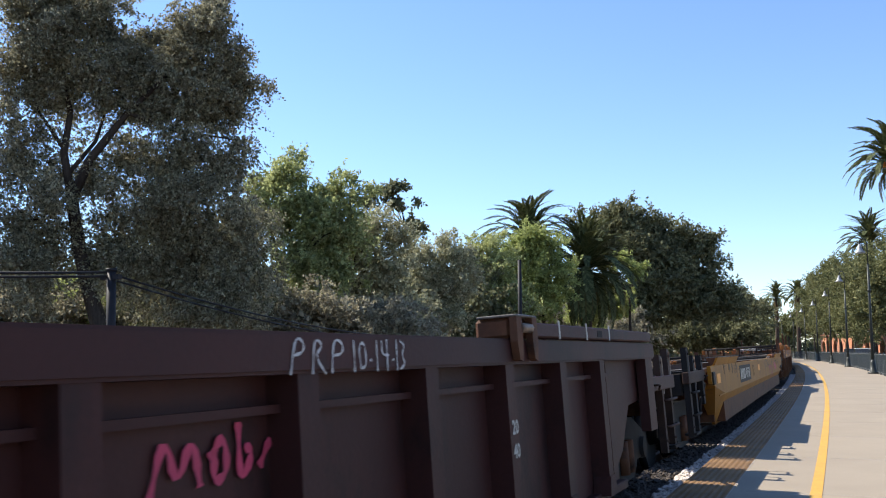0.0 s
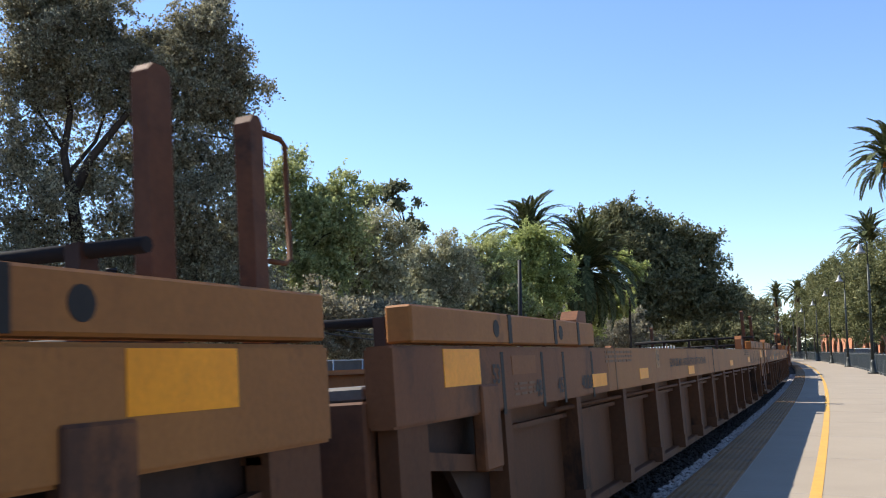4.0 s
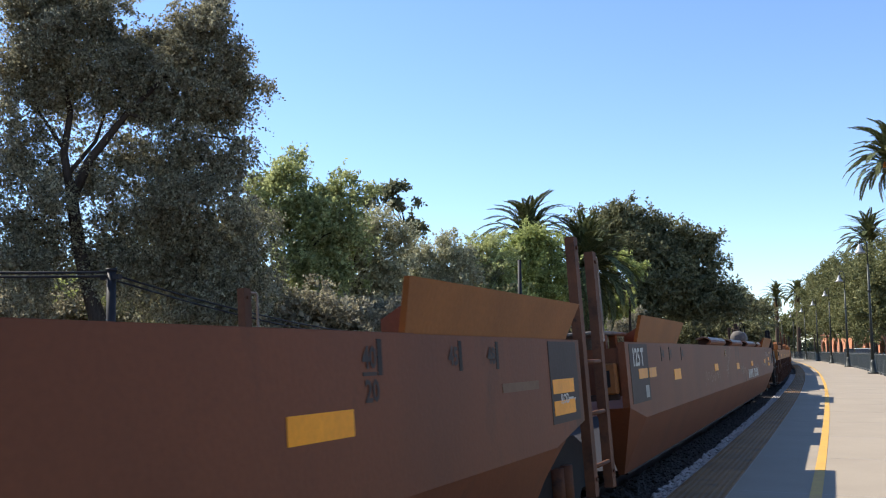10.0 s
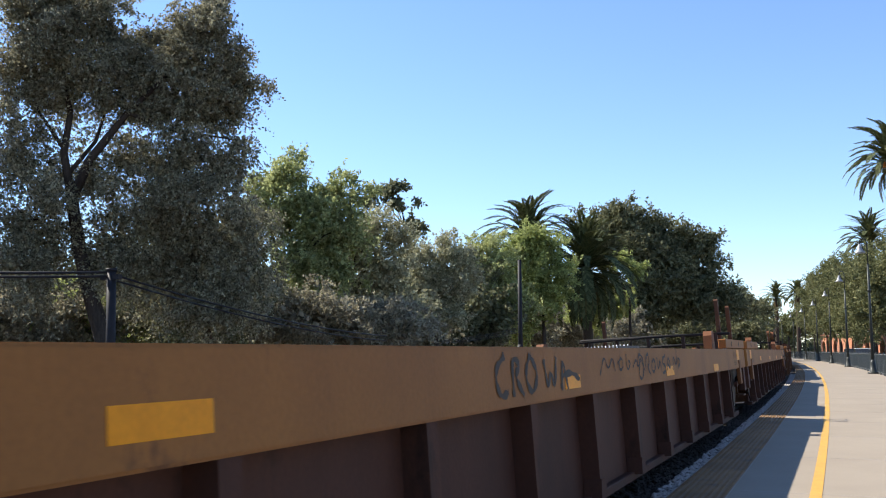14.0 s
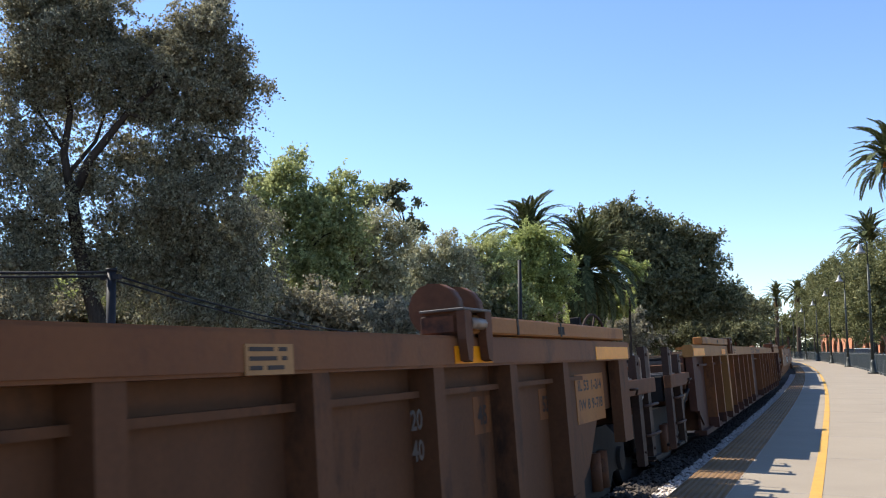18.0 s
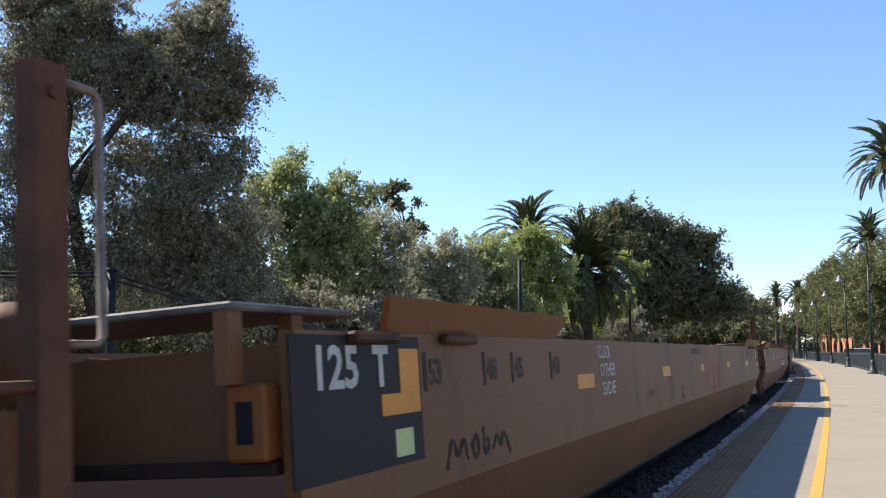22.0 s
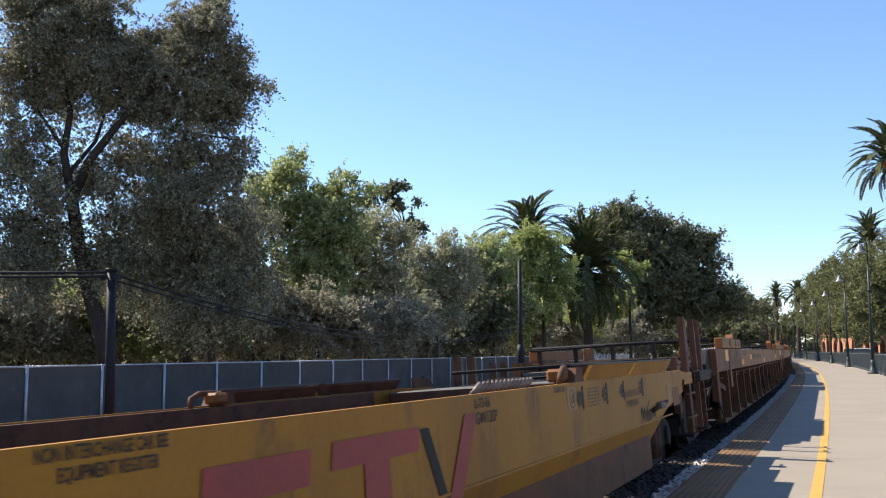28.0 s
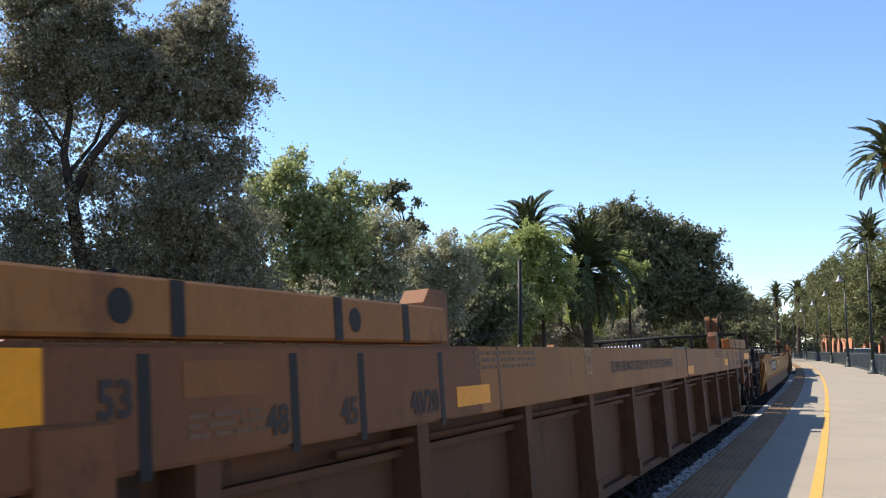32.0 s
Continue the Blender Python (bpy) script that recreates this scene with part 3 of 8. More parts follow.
def ribbed_unit(length, paint, low, post_gap, sill_h, label, group, post_w=0.12, pipes=1, panels=True, lug=True, top=1.48, panel=3.3, post_paint=None, outer=(0.18, 0.18), panel_h=0.185, phase=None, tail_panel=None, cross=False, panel_paint=None, stripes=True, ends=(0.0, 0.0), first=None, drum=False):
    """A well with a deep top sill over a ribbed, recessed side."""
    u = car_base(label, group)
    hl = length / 2
    well = hl - 1.25
    n = int(2 * well / post_gap)
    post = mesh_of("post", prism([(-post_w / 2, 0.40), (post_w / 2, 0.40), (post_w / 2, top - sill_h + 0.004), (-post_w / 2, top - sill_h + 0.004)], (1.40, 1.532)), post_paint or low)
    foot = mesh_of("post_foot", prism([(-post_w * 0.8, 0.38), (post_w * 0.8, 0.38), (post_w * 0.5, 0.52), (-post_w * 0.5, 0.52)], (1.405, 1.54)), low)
    for sx in (1, -1):
        cuts = [-hl] + ([-hl + ends[0]] if ends[0] else []) + ([hl - ends[1]] if ends[1] else []) + [hl]
        for k, (c0, c1) in enumerate(zip(cuts, cuts[1:])):
            worn = (k == 0 and ends[0]) or (k == len(cuts) - 2 and ends[1])
            bm = add_box(bmesh.new(), min(sx * 1.42, sx * FACE), max(sx * 1.42, sx * FACE), c0 + 0.002, c1 - 0.002, top - sill_h, top)
            bmesh.ops.bevel(bm, geom=[e for e in bm.edges if abs(e.verts[0].co.y - e.verts[1].co.y) > 0.1], offset=0.012, segments=2, affect="EDGES")
            part("top_sill", bm, "dull_tan" if worn else paint, u, "browner worn end of the sill" if worn else "")
        part("sill_flange", box(sx * 1.30, sx * 1.44, -hl + 0.3, hl - 0.3, top - 0.05, top - 0.02), paint, u)
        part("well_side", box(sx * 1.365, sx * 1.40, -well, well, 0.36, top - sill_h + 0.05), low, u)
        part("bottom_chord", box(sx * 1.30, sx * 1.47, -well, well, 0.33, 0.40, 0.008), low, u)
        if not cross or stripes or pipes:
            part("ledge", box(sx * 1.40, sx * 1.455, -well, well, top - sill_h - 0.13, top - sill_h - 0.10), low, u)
        if first:
            m = int((hl - max(first) - 0.3) / post_gap) + 1
            rows = [w * (hl - e - k * post_gap) for w, e in ((-1, first[0]), (1, first[1])) for k in range(m)]
        else:
            rows = [-hl + 1.3 + (phase - 1.3) % post_gap + k * post_gap for k in range(n + 1)]
        for y in rows:
            if y > well - 0.05:
                continue
            p = spot("post", post, u, 0, y, 0)
            if sx < 0:
                p.rotation_euler = (0, 0, math.pi)
            elif abs(y) < 9:
                spot("post_foot", foot, u, 0.002, y, 0)
        for k in range(pipes):
            z = top - sill_h - 0.06 - k * 0.14
            part("pipe", tube([(sx * 1.50, -well + 1.2, z), (sx * 1.50, -1.5, z - 0.01), (sx * 1.50, 2.0, z + 0.012), (sx * 1.50, well - 0.8, z)], 0.012 if pipes > 1 else 0.017, 7), "grime_shade" if pipes > 1 else low, u)
        for way in (-1, 1):
            a, b = sorted((way * (hl - 0.02), way * (hl - 1.35)))
            # with cross, the gusset's dark colour stands in for the shaded open end
            part("end_gusset", prism([(way * hl - way * 0.02, top - sill_h + 0.003), (way * (hl - 1.5), top - sill_h + 0.003), (way * (hl - 1.5), 0.45), (way * (hl - 1.12), 0.62), (way * (hl - 0.75), 0.98), (way * (hl - 0.02), 1.02)], (min(sx * 1.38, sx * 1.42), max(sx * 1.38, sx * 1.42))), "grime_shade" if cross else low, u)
            part("end_strut", box(sx * 1.44, sx * 1.53, *sorted((way * (hl - 0.05), way * (hl - 0.36))), 0.72, top - sill_h + 0.003), low, u)
            if cross:
                part("slanted_strut", prism([(way * (hl - 0.36), top - sill_h - 0.20), (way * (hl - 0.36), top - sill_h - 0.12), (way * (hl - 1.4), top - sill_h - 0.24), (way * (hl - 1.4), top - sill_h - 0.32)], (min(sx * 1.45, sx * 1.50), max(sx * 1.45, sx * 1.50))), low, u)
            if panels:
                oo = outer[0] if way < 0 else outer[1]
                pl = panel if way < 0 else tail_panel or panel
                y0, y1 = sorted((way * (hl - oo), way * (hl - oo - pl)))
                p = part("guide_panel", box(sx * 1.44, sx * 1.565, y0, y1, top + 0.012, top + 0.012 + panel_h, 0.01), panel_paint or paint, u)
                if sx > 0 and not lug:
                    part("slot", box(1.562, 1.5675, *sorted((way * (hl - oo - pl * 0.52), way * (hl - oo - pl * 0.52 - 0.14))), top + 0.03, top + 0.08), "steel", p)
                elif sx > 0:
                    for q in (0.33, 0.72):
                        yq = way * (hl - oo - pl * q)
                        part("hole", tube([(1.54, yq, top + 0.01 + panel_h / 2), (1.5675, yq, top + 0.01 + panel_h / 2)], min(0.047, panel_h * 0.3), 16), "charcoal", p)
            if panels and sx > 0 and lug and stripes:
                for q in (0.40, 0.68, 0.86):
                    yq = way * (hl - oo - pl * q)
                    part("stripe", box(1.564, 1.568, yq - 0.03, yq + 0.03, top + 0.015, top + 0.008 + panel_h), "charcoal", p)
            if not lug:
                y0 = way * (hl - oo - (0.02 if drum else 0.16) - pl)
                lock = part("twist_lock", box(sx * 1.34, sx * 1.55, y0 - 0.17, y0 + 0.17, top + 0.002, top + 0.12, 0.02), "iron", u, "rusty container twist lock")
                part("lock_cap", box(sx * 1.36, sx * 1.60, y0 - 0.19, y0 + 0.19, top + 0.121, top + 0.135, 0.004), "deck", lock)
                for e in (-0.14, 0.14):
                    hook = [(y0 + e - 0.045, top + 0.12), (y0 + e - 0.05, top - 0.02), (y0 + e - 0.03, top - 0.12), (y0 + e + 0.02, top - 0.13), (y0 + e + 0.045, top - 0.03), (y0 + e + 0.045, top + 0.12)]
                    part("lock_hook", prism(hook, (min(sx * 1.556, sx * 1.60), max(sx * 1.556, sx * 1.60))), "iron", lock)
                if drum:
                    for e in (-0.16, 0.12):
                        part("lock_drum", tube([(sx * 1.42, y0 + e, top + 0.14), (sx * 1.42, y0 + e + 0.10, top + 0.14)], 0.13, 14), "iron", lock)
                part("lock_roller", tube([(sx * 1.58, y0 - 0.10, top + 0.06), (sx * 1.58, y0 + 0.10, top + 0.06)], 0.03, 9), "worn_steel", lock)
            if lug:
                y0 = -hl + oo + pl + 0.18 if way < 0 else hl - oo - pl - 0.54
                block = [(y0 - 0.17, top), (y0 + 0.17, top), (y0 + 0.17, top + 0.29), (y0 - 0.05, top + 0.29), (y0 - 0.13, top + 0.22)]
                part("container_guide", prism(block, (min(sx * 1.30, sx * 1.43), max(sx * 1.30, sx * 1.43))), "dull_tan", u, "upright rusty tan container guide")
                part("guide_hole", tube([(sx * 1.428, y0 - 0.08, top + 0.06), (sx * 1.433, y0 - 0.08, top + 0.06)], 0.03, 10), "charcoal", u)
    part("well_floor", box(-1.36, 1.36, -well, well, 0.33, 0.37), "steel", u)
    for way in (-1, 1):
        inner_end(u, way * hl, way, paint, "iron", top)
        if cross:
            y0, dz = way * (hl - 0.75), 0.16 if way < 0 else 0.0
            part("cross_pipe", tube([(-1.42, y0, 1.85 - dz), (0.2, y0, 1.82 - dz), (1.40, y0, 1.78 - dz)], 0.026, 8), "steel", u)
            part("cross_plate", box(-1.42, -0.2, y0 - 0.12, y0 + 0.12, 1.80 - dz, 1.83 - dz, 0.006), "steel", u)
            for x in (-1.3, -0.7, -0.1, 0.55, 1.15):
                part("pipe_bracket", box(x - 0.03, x + 0.03, y0 - 0.04, y0 + 0.04, top - 0.17, 1.81 - dz), "grime_shade", u)
            if way < 0:
                continue
            coil = [(-1.25 + 0.9 * k / 90, y0 - way * 0.5 + 0.055 * math.cos(k * 0.9), 1.66 + 0.055 * math.sin(k * 0.9)) for k in range(91)]
            part("spring", tube(coil, 0.011, 4), "galv", u, "pale coil spring")
    return u


def size_marks(u, hl, way, top, ext=0.0, which=("53", "48", "45", "40/20"), material="black", size=0.095, stripe=True):
    """Container length marks near a car end."""
    offs = dict(zip(("53", "48", "45", "40/20", "40", "20"), (1.37, 2.12, 2.61, 3.40, 3.40, 3.40)))
    for m in which:
        y = way * (hl - ext - offs[m])
        if stripe:
            patch(u, "stripe", y - 0.025, top - 0.36, 0.05, 0.33, "charcoal", FACE, 0.0015)
        letter(u, m, y - 0.06 - size * 0.62 * len(m) if way < 0 else y + 0.07, top - (0.19 if m == "53" else 0.29), size, material)


def smooth_unit(length, paint, flare, label, group, top=1.53, roof=True, cut=(0.0, 0.0), flare_h=0.25, inset=(0.35, 0.35), flare_len=(2.65, 2.65), wall=(0.45, 0.03)):
    """A well with a smooth plate side that turns in below, and flared guides at both ends."""
    u = car_base(label, group)
    hl = length / 2
    for sx in (1, -1):
        bm = bmesh.new()
        sec = [(1.55, top), (1.55, 0.86), (1.30, 0.36), (1.25, 0.36), (1.49, 0.87), (1.49, top)]
        cuts = [(-hl + cut[0], 0.62), (-hl + cut[0] + 0.7, 0.0), (hl - cut[1] - 0.7, 0.0), (hl - cut[1], 0.62)]
        rings = []
        for y, up in cuts:
            rings.append([bm.verts.new((sx * x, y, max(z, 0.36 + up) if z < top else z)) for x, z in sec])
        for a, b in zip(rings, rings[1:]):
            for k in range(6):
                bm.faces.new((a[k], a[(k + 1) % 6], b[(k + 1) % 6], b[k]))
        bm.faces.new(rings[0])
        bm.faces.new(rings[-1][::-1])
        bmesh.ops.recalc_face_normals(bm, faces=bm.faces[:])
        part("well_side", bm, paint, u)
        part("top_rim", box(sx * 1.40, sx * 1.546, -hl + 2.7, hl - 2.7, top - 0.012, top + 0.004), paint, u)
        for way in (-1, 1):
            ins = inset[0] if way < 0 else inset[1]
            o, i = way * (hl - ins), way * (hl - ins - flare_len[0 if way < 0 else 1])
            bm = bmesh.new()
            lo = [(sx * 1.54, o - way * 0.12, top - 0.01), (sx * 1.54, i + way * 0.1, top - 0.01)]
            hi = [(sx * 1.63, o, top + flare_h), (sx * 1.63, i, top + flare_h)]
            v = [bm.verts.new(p) for p in (lo[0], lo[1], hi[1], hi[0])]
            w = [bm.verts.new((p[0] - sx * 0.03, p[1], p[2])) for p in (lo[0], lo[1], hi[1], hi[0])]
            bm.faces.new(v)
            bm.faces.new(w[::-1])
            for k in range(4):
                bm.faces.new((v[k], w[k], w[(k + 1) % 4], v[(k + 1) % 4]))
            bmesh.ops.recalc_face_normals(bm, faces=bm.faces[:])
            part("flared_guide", bm, flare, u, "outward-leaning container guide plate")
            for k in range(4):
                yk = o - way * (0.5 + k * 0.65)
                part("gusset", prism([(1.36, top), (1.535, top), (1.60, top + flare_h - 0.03), (1.36, top + 0.08)] if sx > 0 else [(-1.36, top), (-1.535, top), (-1.60, top + flare_h - 0.03), (-1.36, top + 0.08)], (yk - 0.012, yk + 0.012), "y"), paint, u)
    part("well_floor", box(-1.3, 1.3, -hl + 1.3, hl - 1.3, 0.34, 0.38), "steel", u)
    for way in (-1, 1):
        part("drawbar", box(-0.2, 0.2, *sorted((way * (hl + 0.35), way * (hl - 0.6))), 0.6, 0.9, 0.02), "steel", u)
        if roof:
            a, b = sorted((way * (hl - (0.0 if way > 0 else wall[0] - 0.2)), way * (hl - (1.15 if way > 0 else 1.35))))
            rz = min(flare_h - 0.035, 0.075)
            w0 = way * (hl - (wall[0] if way < 0 else wall[1]))
            part("end_wall", box(-1.44, 1.49, w0 - 0.02, w0 + 0.02, 1.08, top - 0.045), paint, u, "grimy brown end wall")
            part("end_rib", box(-1.44, 1.47, w0 + way * 0.05 - 0.03, w0 + way * 0.05 + 0.03, 1.05, 1.10, 0.006), "grime_shade", u)
            for x in (1.36, 0.25):
                loop = part("tow_loop", box(x - 0.05, x + 0.11, *sorted((w0 + way * 0.02, w0 + way * 0.13)), 1.10, 1.36, 0.012), "flare", u)
                part("loop_slot", box(x - 0.005, x + 0.06, *sorted((w0 + way * 0.125, w0 + way * 0.133)), 1.16, 1.30), "steel", loop)
            if way < 0:
                cast = part("draft_casting", tube([(0.55, w0 - 0.30, 1.34), (0.55, w0 - 0.30, 1.62), (0.55, w0 - 0.30, 1.66), (0.55, w0 - 0.30, 1.70)], [0.14, 0.14, 0.11, 0.05], 14), "iron", u, "round rusty casting over the drawbar")
                part("casting_pin", tube([(0.36, w0 - 0.30, 1.36), (0.36, w0 - 0.30, 1.70)], 0.04, 9), "iron", cast)
                part("casting_bracket", box(0.32, 0.64, w0 - 0.42, w0 - 0.16, 0.98, 1.335, 0.015), paint, cast)
            part("end_roof", box(-1.45, 1.40, a, b, top + rz, top + rz + 0.03, 0.008), "deck", u)
            for sx in (1, -1):
                for d in (0.55, 0.95):
                    yk = way * (hl - d)
                    part("roof_strut", box(sx * 1.32, sx * 1.38, yk - 0.04, yk + 0.04, top - 0.17, top + rz + 0.001), paint, u)
    return u


def low_unit(length, paint, label, group, top=1.24, raised=1.352):
    """A low-sided well with raised panels near its ends and undercut corners."""
    u = car_base(label, group)
    hl = length / 2
    for sx in (1, -1):
        bm = bmesh.new()
        ys = [(-hl, 1.0), (-hl + 0.35, 0.96), (-hl + 1.7, 0.34), (hl - 1.7, 0.34), (hl - 0.35, 0.96), (hl, 1.0)]
        rings = []
        for y, low in ys:
            ring = []
            for x, z in ((1.55, top), (1.55, 0.80), (1.34, 0.34), (1.29, 0.34), (1.50, 0.81), (1.50, top)):
                ring.append(bm.verts.new((sx * x, y, max(z, low) if z < top else z)))
            rings.append(ring)
        for a, b in zip(rings, rings[1:]):
            for k in range(6):
                bm.faces.new((a[k], a[(k + 1) % 6], b[(k + 1) % 6], b[k]))
        bm.faces.new(rings[0])
        bm.faces.new(rings[-1][::-1])
        bmesh.ops.recalc_face_normals(bm, faces=bm.faces[:])
        part("well_side", bm, paint, u)
        part("inner_lining", box(sx * 1.36, sx * 1.496, -hl + 1.8, hl - 1.8, 0.38, top - 0.012), "iron", u)
        part("waist_seam", box(sx * 1.545, sx * 1.556, -hl + 0.8, hl - 0.8, 0.80, 0.815), paint, u)
        for way in (-1, 1):
            a, b = (hl - 0.95, hl - 4.2) if way > 0 else (-hl + 0.5, -hl + 3.9)
            m = hl - 2.76 if way > 0 else -hl + 2.43
            for p0, p1, c0, c1 in ((a, m + way * 0.01, 0.0, 0.08), (m - way * 0.01, b, 0.08, 0.03)):
                bm = bmesh.new()
                q = [(1.552, p0, top + 0.003), (1.552, p1, top + 0.003), (1.61, p1 + way * c1, raised), (1.61, p0 + way * c0, raised)]
                v = [bm.verts.new((sx * x, y, z)) for x, y, z in q]
                w = [bm.verts.new((sx * (x - 0.03), y, z)) for x, y, z in q]
                bm.faces.new(v)
                bm.faces.new(w[::-1])
                for k in range(4):
                    bm.faces.new((v[k], w[k], w[(k + 1) % 4], v[(k + 1) % 4]))
                bmesh.ops.recalc_face_normals(bm, faces=bm.faces[:])
                p = part("raised_panel", bm, paint, u)
                part("panel_back", prism([(1.500, top + 0.004), (1.516, top + 0.004), (1.572, raised - 0.004), (1.44, raised - 0.004), (1.44, raised - 0.02)] if sx > 0 else [(-1.500, top + 0.004), (-1.516, top + 0.004), (-1.572, raised - 0.004), (-1.44, raised - 0.004), (-1.44, raised - 0.02)], tuple(sorted((p0 - way * 0.02, p1 + way * (c1 + 0.01)))), "y"), "iron", p)
                part("panel_cap", box(sx * 1.44, sx * 1.615, min(p0, p1 + way * c1) + 0.01, max(p0, p1 + way * c1) - 0.01, raised + 0.002, raised + 0.014), "deck", u)
            g0, g1 = way * (hl - 0.33), a + way * 0.06
            part("end_gusset", prism([(g0, top), (g1, top), (g1, raised), (g1 + way * 0.1, raised), (g0 - way * 0.12, raised - 0.02)], (min(sx * 1.30, sx * 1.34), max(sx * 1.30, sx * 1.34))), "iron", u)
            part("gusset_slot", box(sx * 1.335, sx * 1.344, *sorted((g0 - way * 0.2, g0 - way * 0.28)), top + 0.05, top + 0.13), "charcoal", u)
            part("end_lug", prism([(b - way * 0.02, top), (b - way * 0.28, top), (b - way * 0.2, top + 0.1), (b - way * 0.05, top + 0.1)], (min(sx * 1.40, sx * 1.55), max(sx * 1.40, sx * 1.55))), "iron", u)
        arch = [(sx * 1.50, hl - 4.68, top - 0.01), (sx * 1.51, hl - 4.66, top + 0.06), (sx * 1.50, hl - 4.56, top + 0.10), (sx * 1.47, hl - 4.42, top + 0.10), (sx * 1.46, hl - 4.36, top + 0.02)]
        part("lock_arch", tube(arch, 0.024, 7), "iron", u)
        part("lock_head", box(sx * 1.36, sx * 1.50, hl - 4.52, hl - 4.36, top + 0.01, top + 0.10, 0.02), "flare", u)
    bm = bmesh.new()
    for k in range(14):
        add_tube(bm, [(1.40, hl - 6.05 + k * 0.07, top - 0.015), (1.45, hl - 6.01 + k * 0.07, top + 0.05)], 0.016, 5)
    part("chain", bm, "worn_steel", u, "pale slack chain links")
    part("well_floor", box(-1.3, 1.3, -hl + 1.6, hl - 1.6, 0.34, 0.38), "steel", u)
    for k in range(7):
        y = (k - 3) * length / 8.2
        part("floor_beam", box(-1.36, 1.36, y - 0.12, y + 0.12, 0.38, 0.48, 0.01), "iron", u)
    for way in (-1, 1):
        inner_end(u, way * hl, way, paint, "iron", raised + 0.02)
    return u


def joint_ladder(u, y, material, tall=2.3, outer=0.90):
    """A pair of tall stanchions with rungs between two wells."""
    for d in (0.36, outer):
        channel(u, 1.50, y + d, 0.42, tall - 0.06 * (d > 0.5), material, 0.05, 0.16 if d > 0.5 else 0.0, 0.7)
    for z in (0.62, 1.0, 1.38):
        part("rung", tube([(1.48, y + 0.36, z), (1.48, y + outer, z)], 0.016, 6), material, u)
    channel(u, -1.36, y + 0.3, 0.6, tall - 0.1, material, 0.05, 0.15)


def joint_posts(u, y, material, tall=2.45):
    """Tall end stanchions with bent grab irons over a shared truck."""
    stanchion(u, 1.18, y - 0.45, 1.3, tall, material, 0.0, 0.06)
    stanchion(u, 1.34, y - 0.12, 0.6, tall - 0.13, material, 0.2, 0.04)
    stanchion(u, -1.18, y + 0.35, 1.0, tall - 0.2, material, 0.1, 0.04)
    for k in range(3):
        part("step", box(1.36, 1.5, y - 0.36, y - 0.02, 0.62 + k * 0.24, 0.645 + k * 0.24), material, u)


TRAIN = []


def put_unit(u, lead, tail):
    TRAIN.append((u, (lead + tail) / 2))
    return u


def span(lead, tail):
    return (tail - lead) * SPEED


# ---- markings ----
GROSS = "52,900 LBS MAX GROSS WT FOR 20 FT CONTAINER"


def circled(u, text, y, z, r=0.075, material="black"):
    bm = bmesh.new()
    n = 28
    for k in range(n):
        a, b = k * math.tau / n, (k + 1) * math.tau / n
        bm.faces.new([bm.verts.new((FACE + 0.004, y + q * math.cos(c), z + q * math.sin(c))) for q, c in ((r, a), (r, b), (r * 0.9, b), (r * 0.9, a))])
    part("ring", bm, material, u)
    letter(u, text, y - r * 0.62, z - r * 0.42, r * 0.84, material, w=r * 1.2)


def mark_bar(u, y, z, text, size=0.10, before=False):
    """A container length mark: a short upright bar with its number beside it."""
    patch(u, "stripe", y, z - 0.03, 0.04, size + 0.06, "charcoal")
    letter(u, text, y - 0.03 - size * 0.6 * len(text) if before else y + 0.06, z, size, "black")


def reflectors(u, hl, spots, material="reflector"):
    for q, z, w, h in spots:
        patch(u, "reflector", -hl + q, z, w, h, material)


def slant(parent, pieces, material, label, face=FACE):
    """Plain slanted shapes: (y, z, width, height, slant)."""
    for k, (y, z, w, h, sl) in enumerate(pieces):
        bm = bmesh.new()
        bm.faces.new([bm.verts.new((face + 0.0045 + 0.0004 * k, a, b)) for a, b in ((y, z), (y + w, z), (y + w + sl, z + h), (y + sl, z + h))])
        part("emblem_piece", bm, material, parent, label)


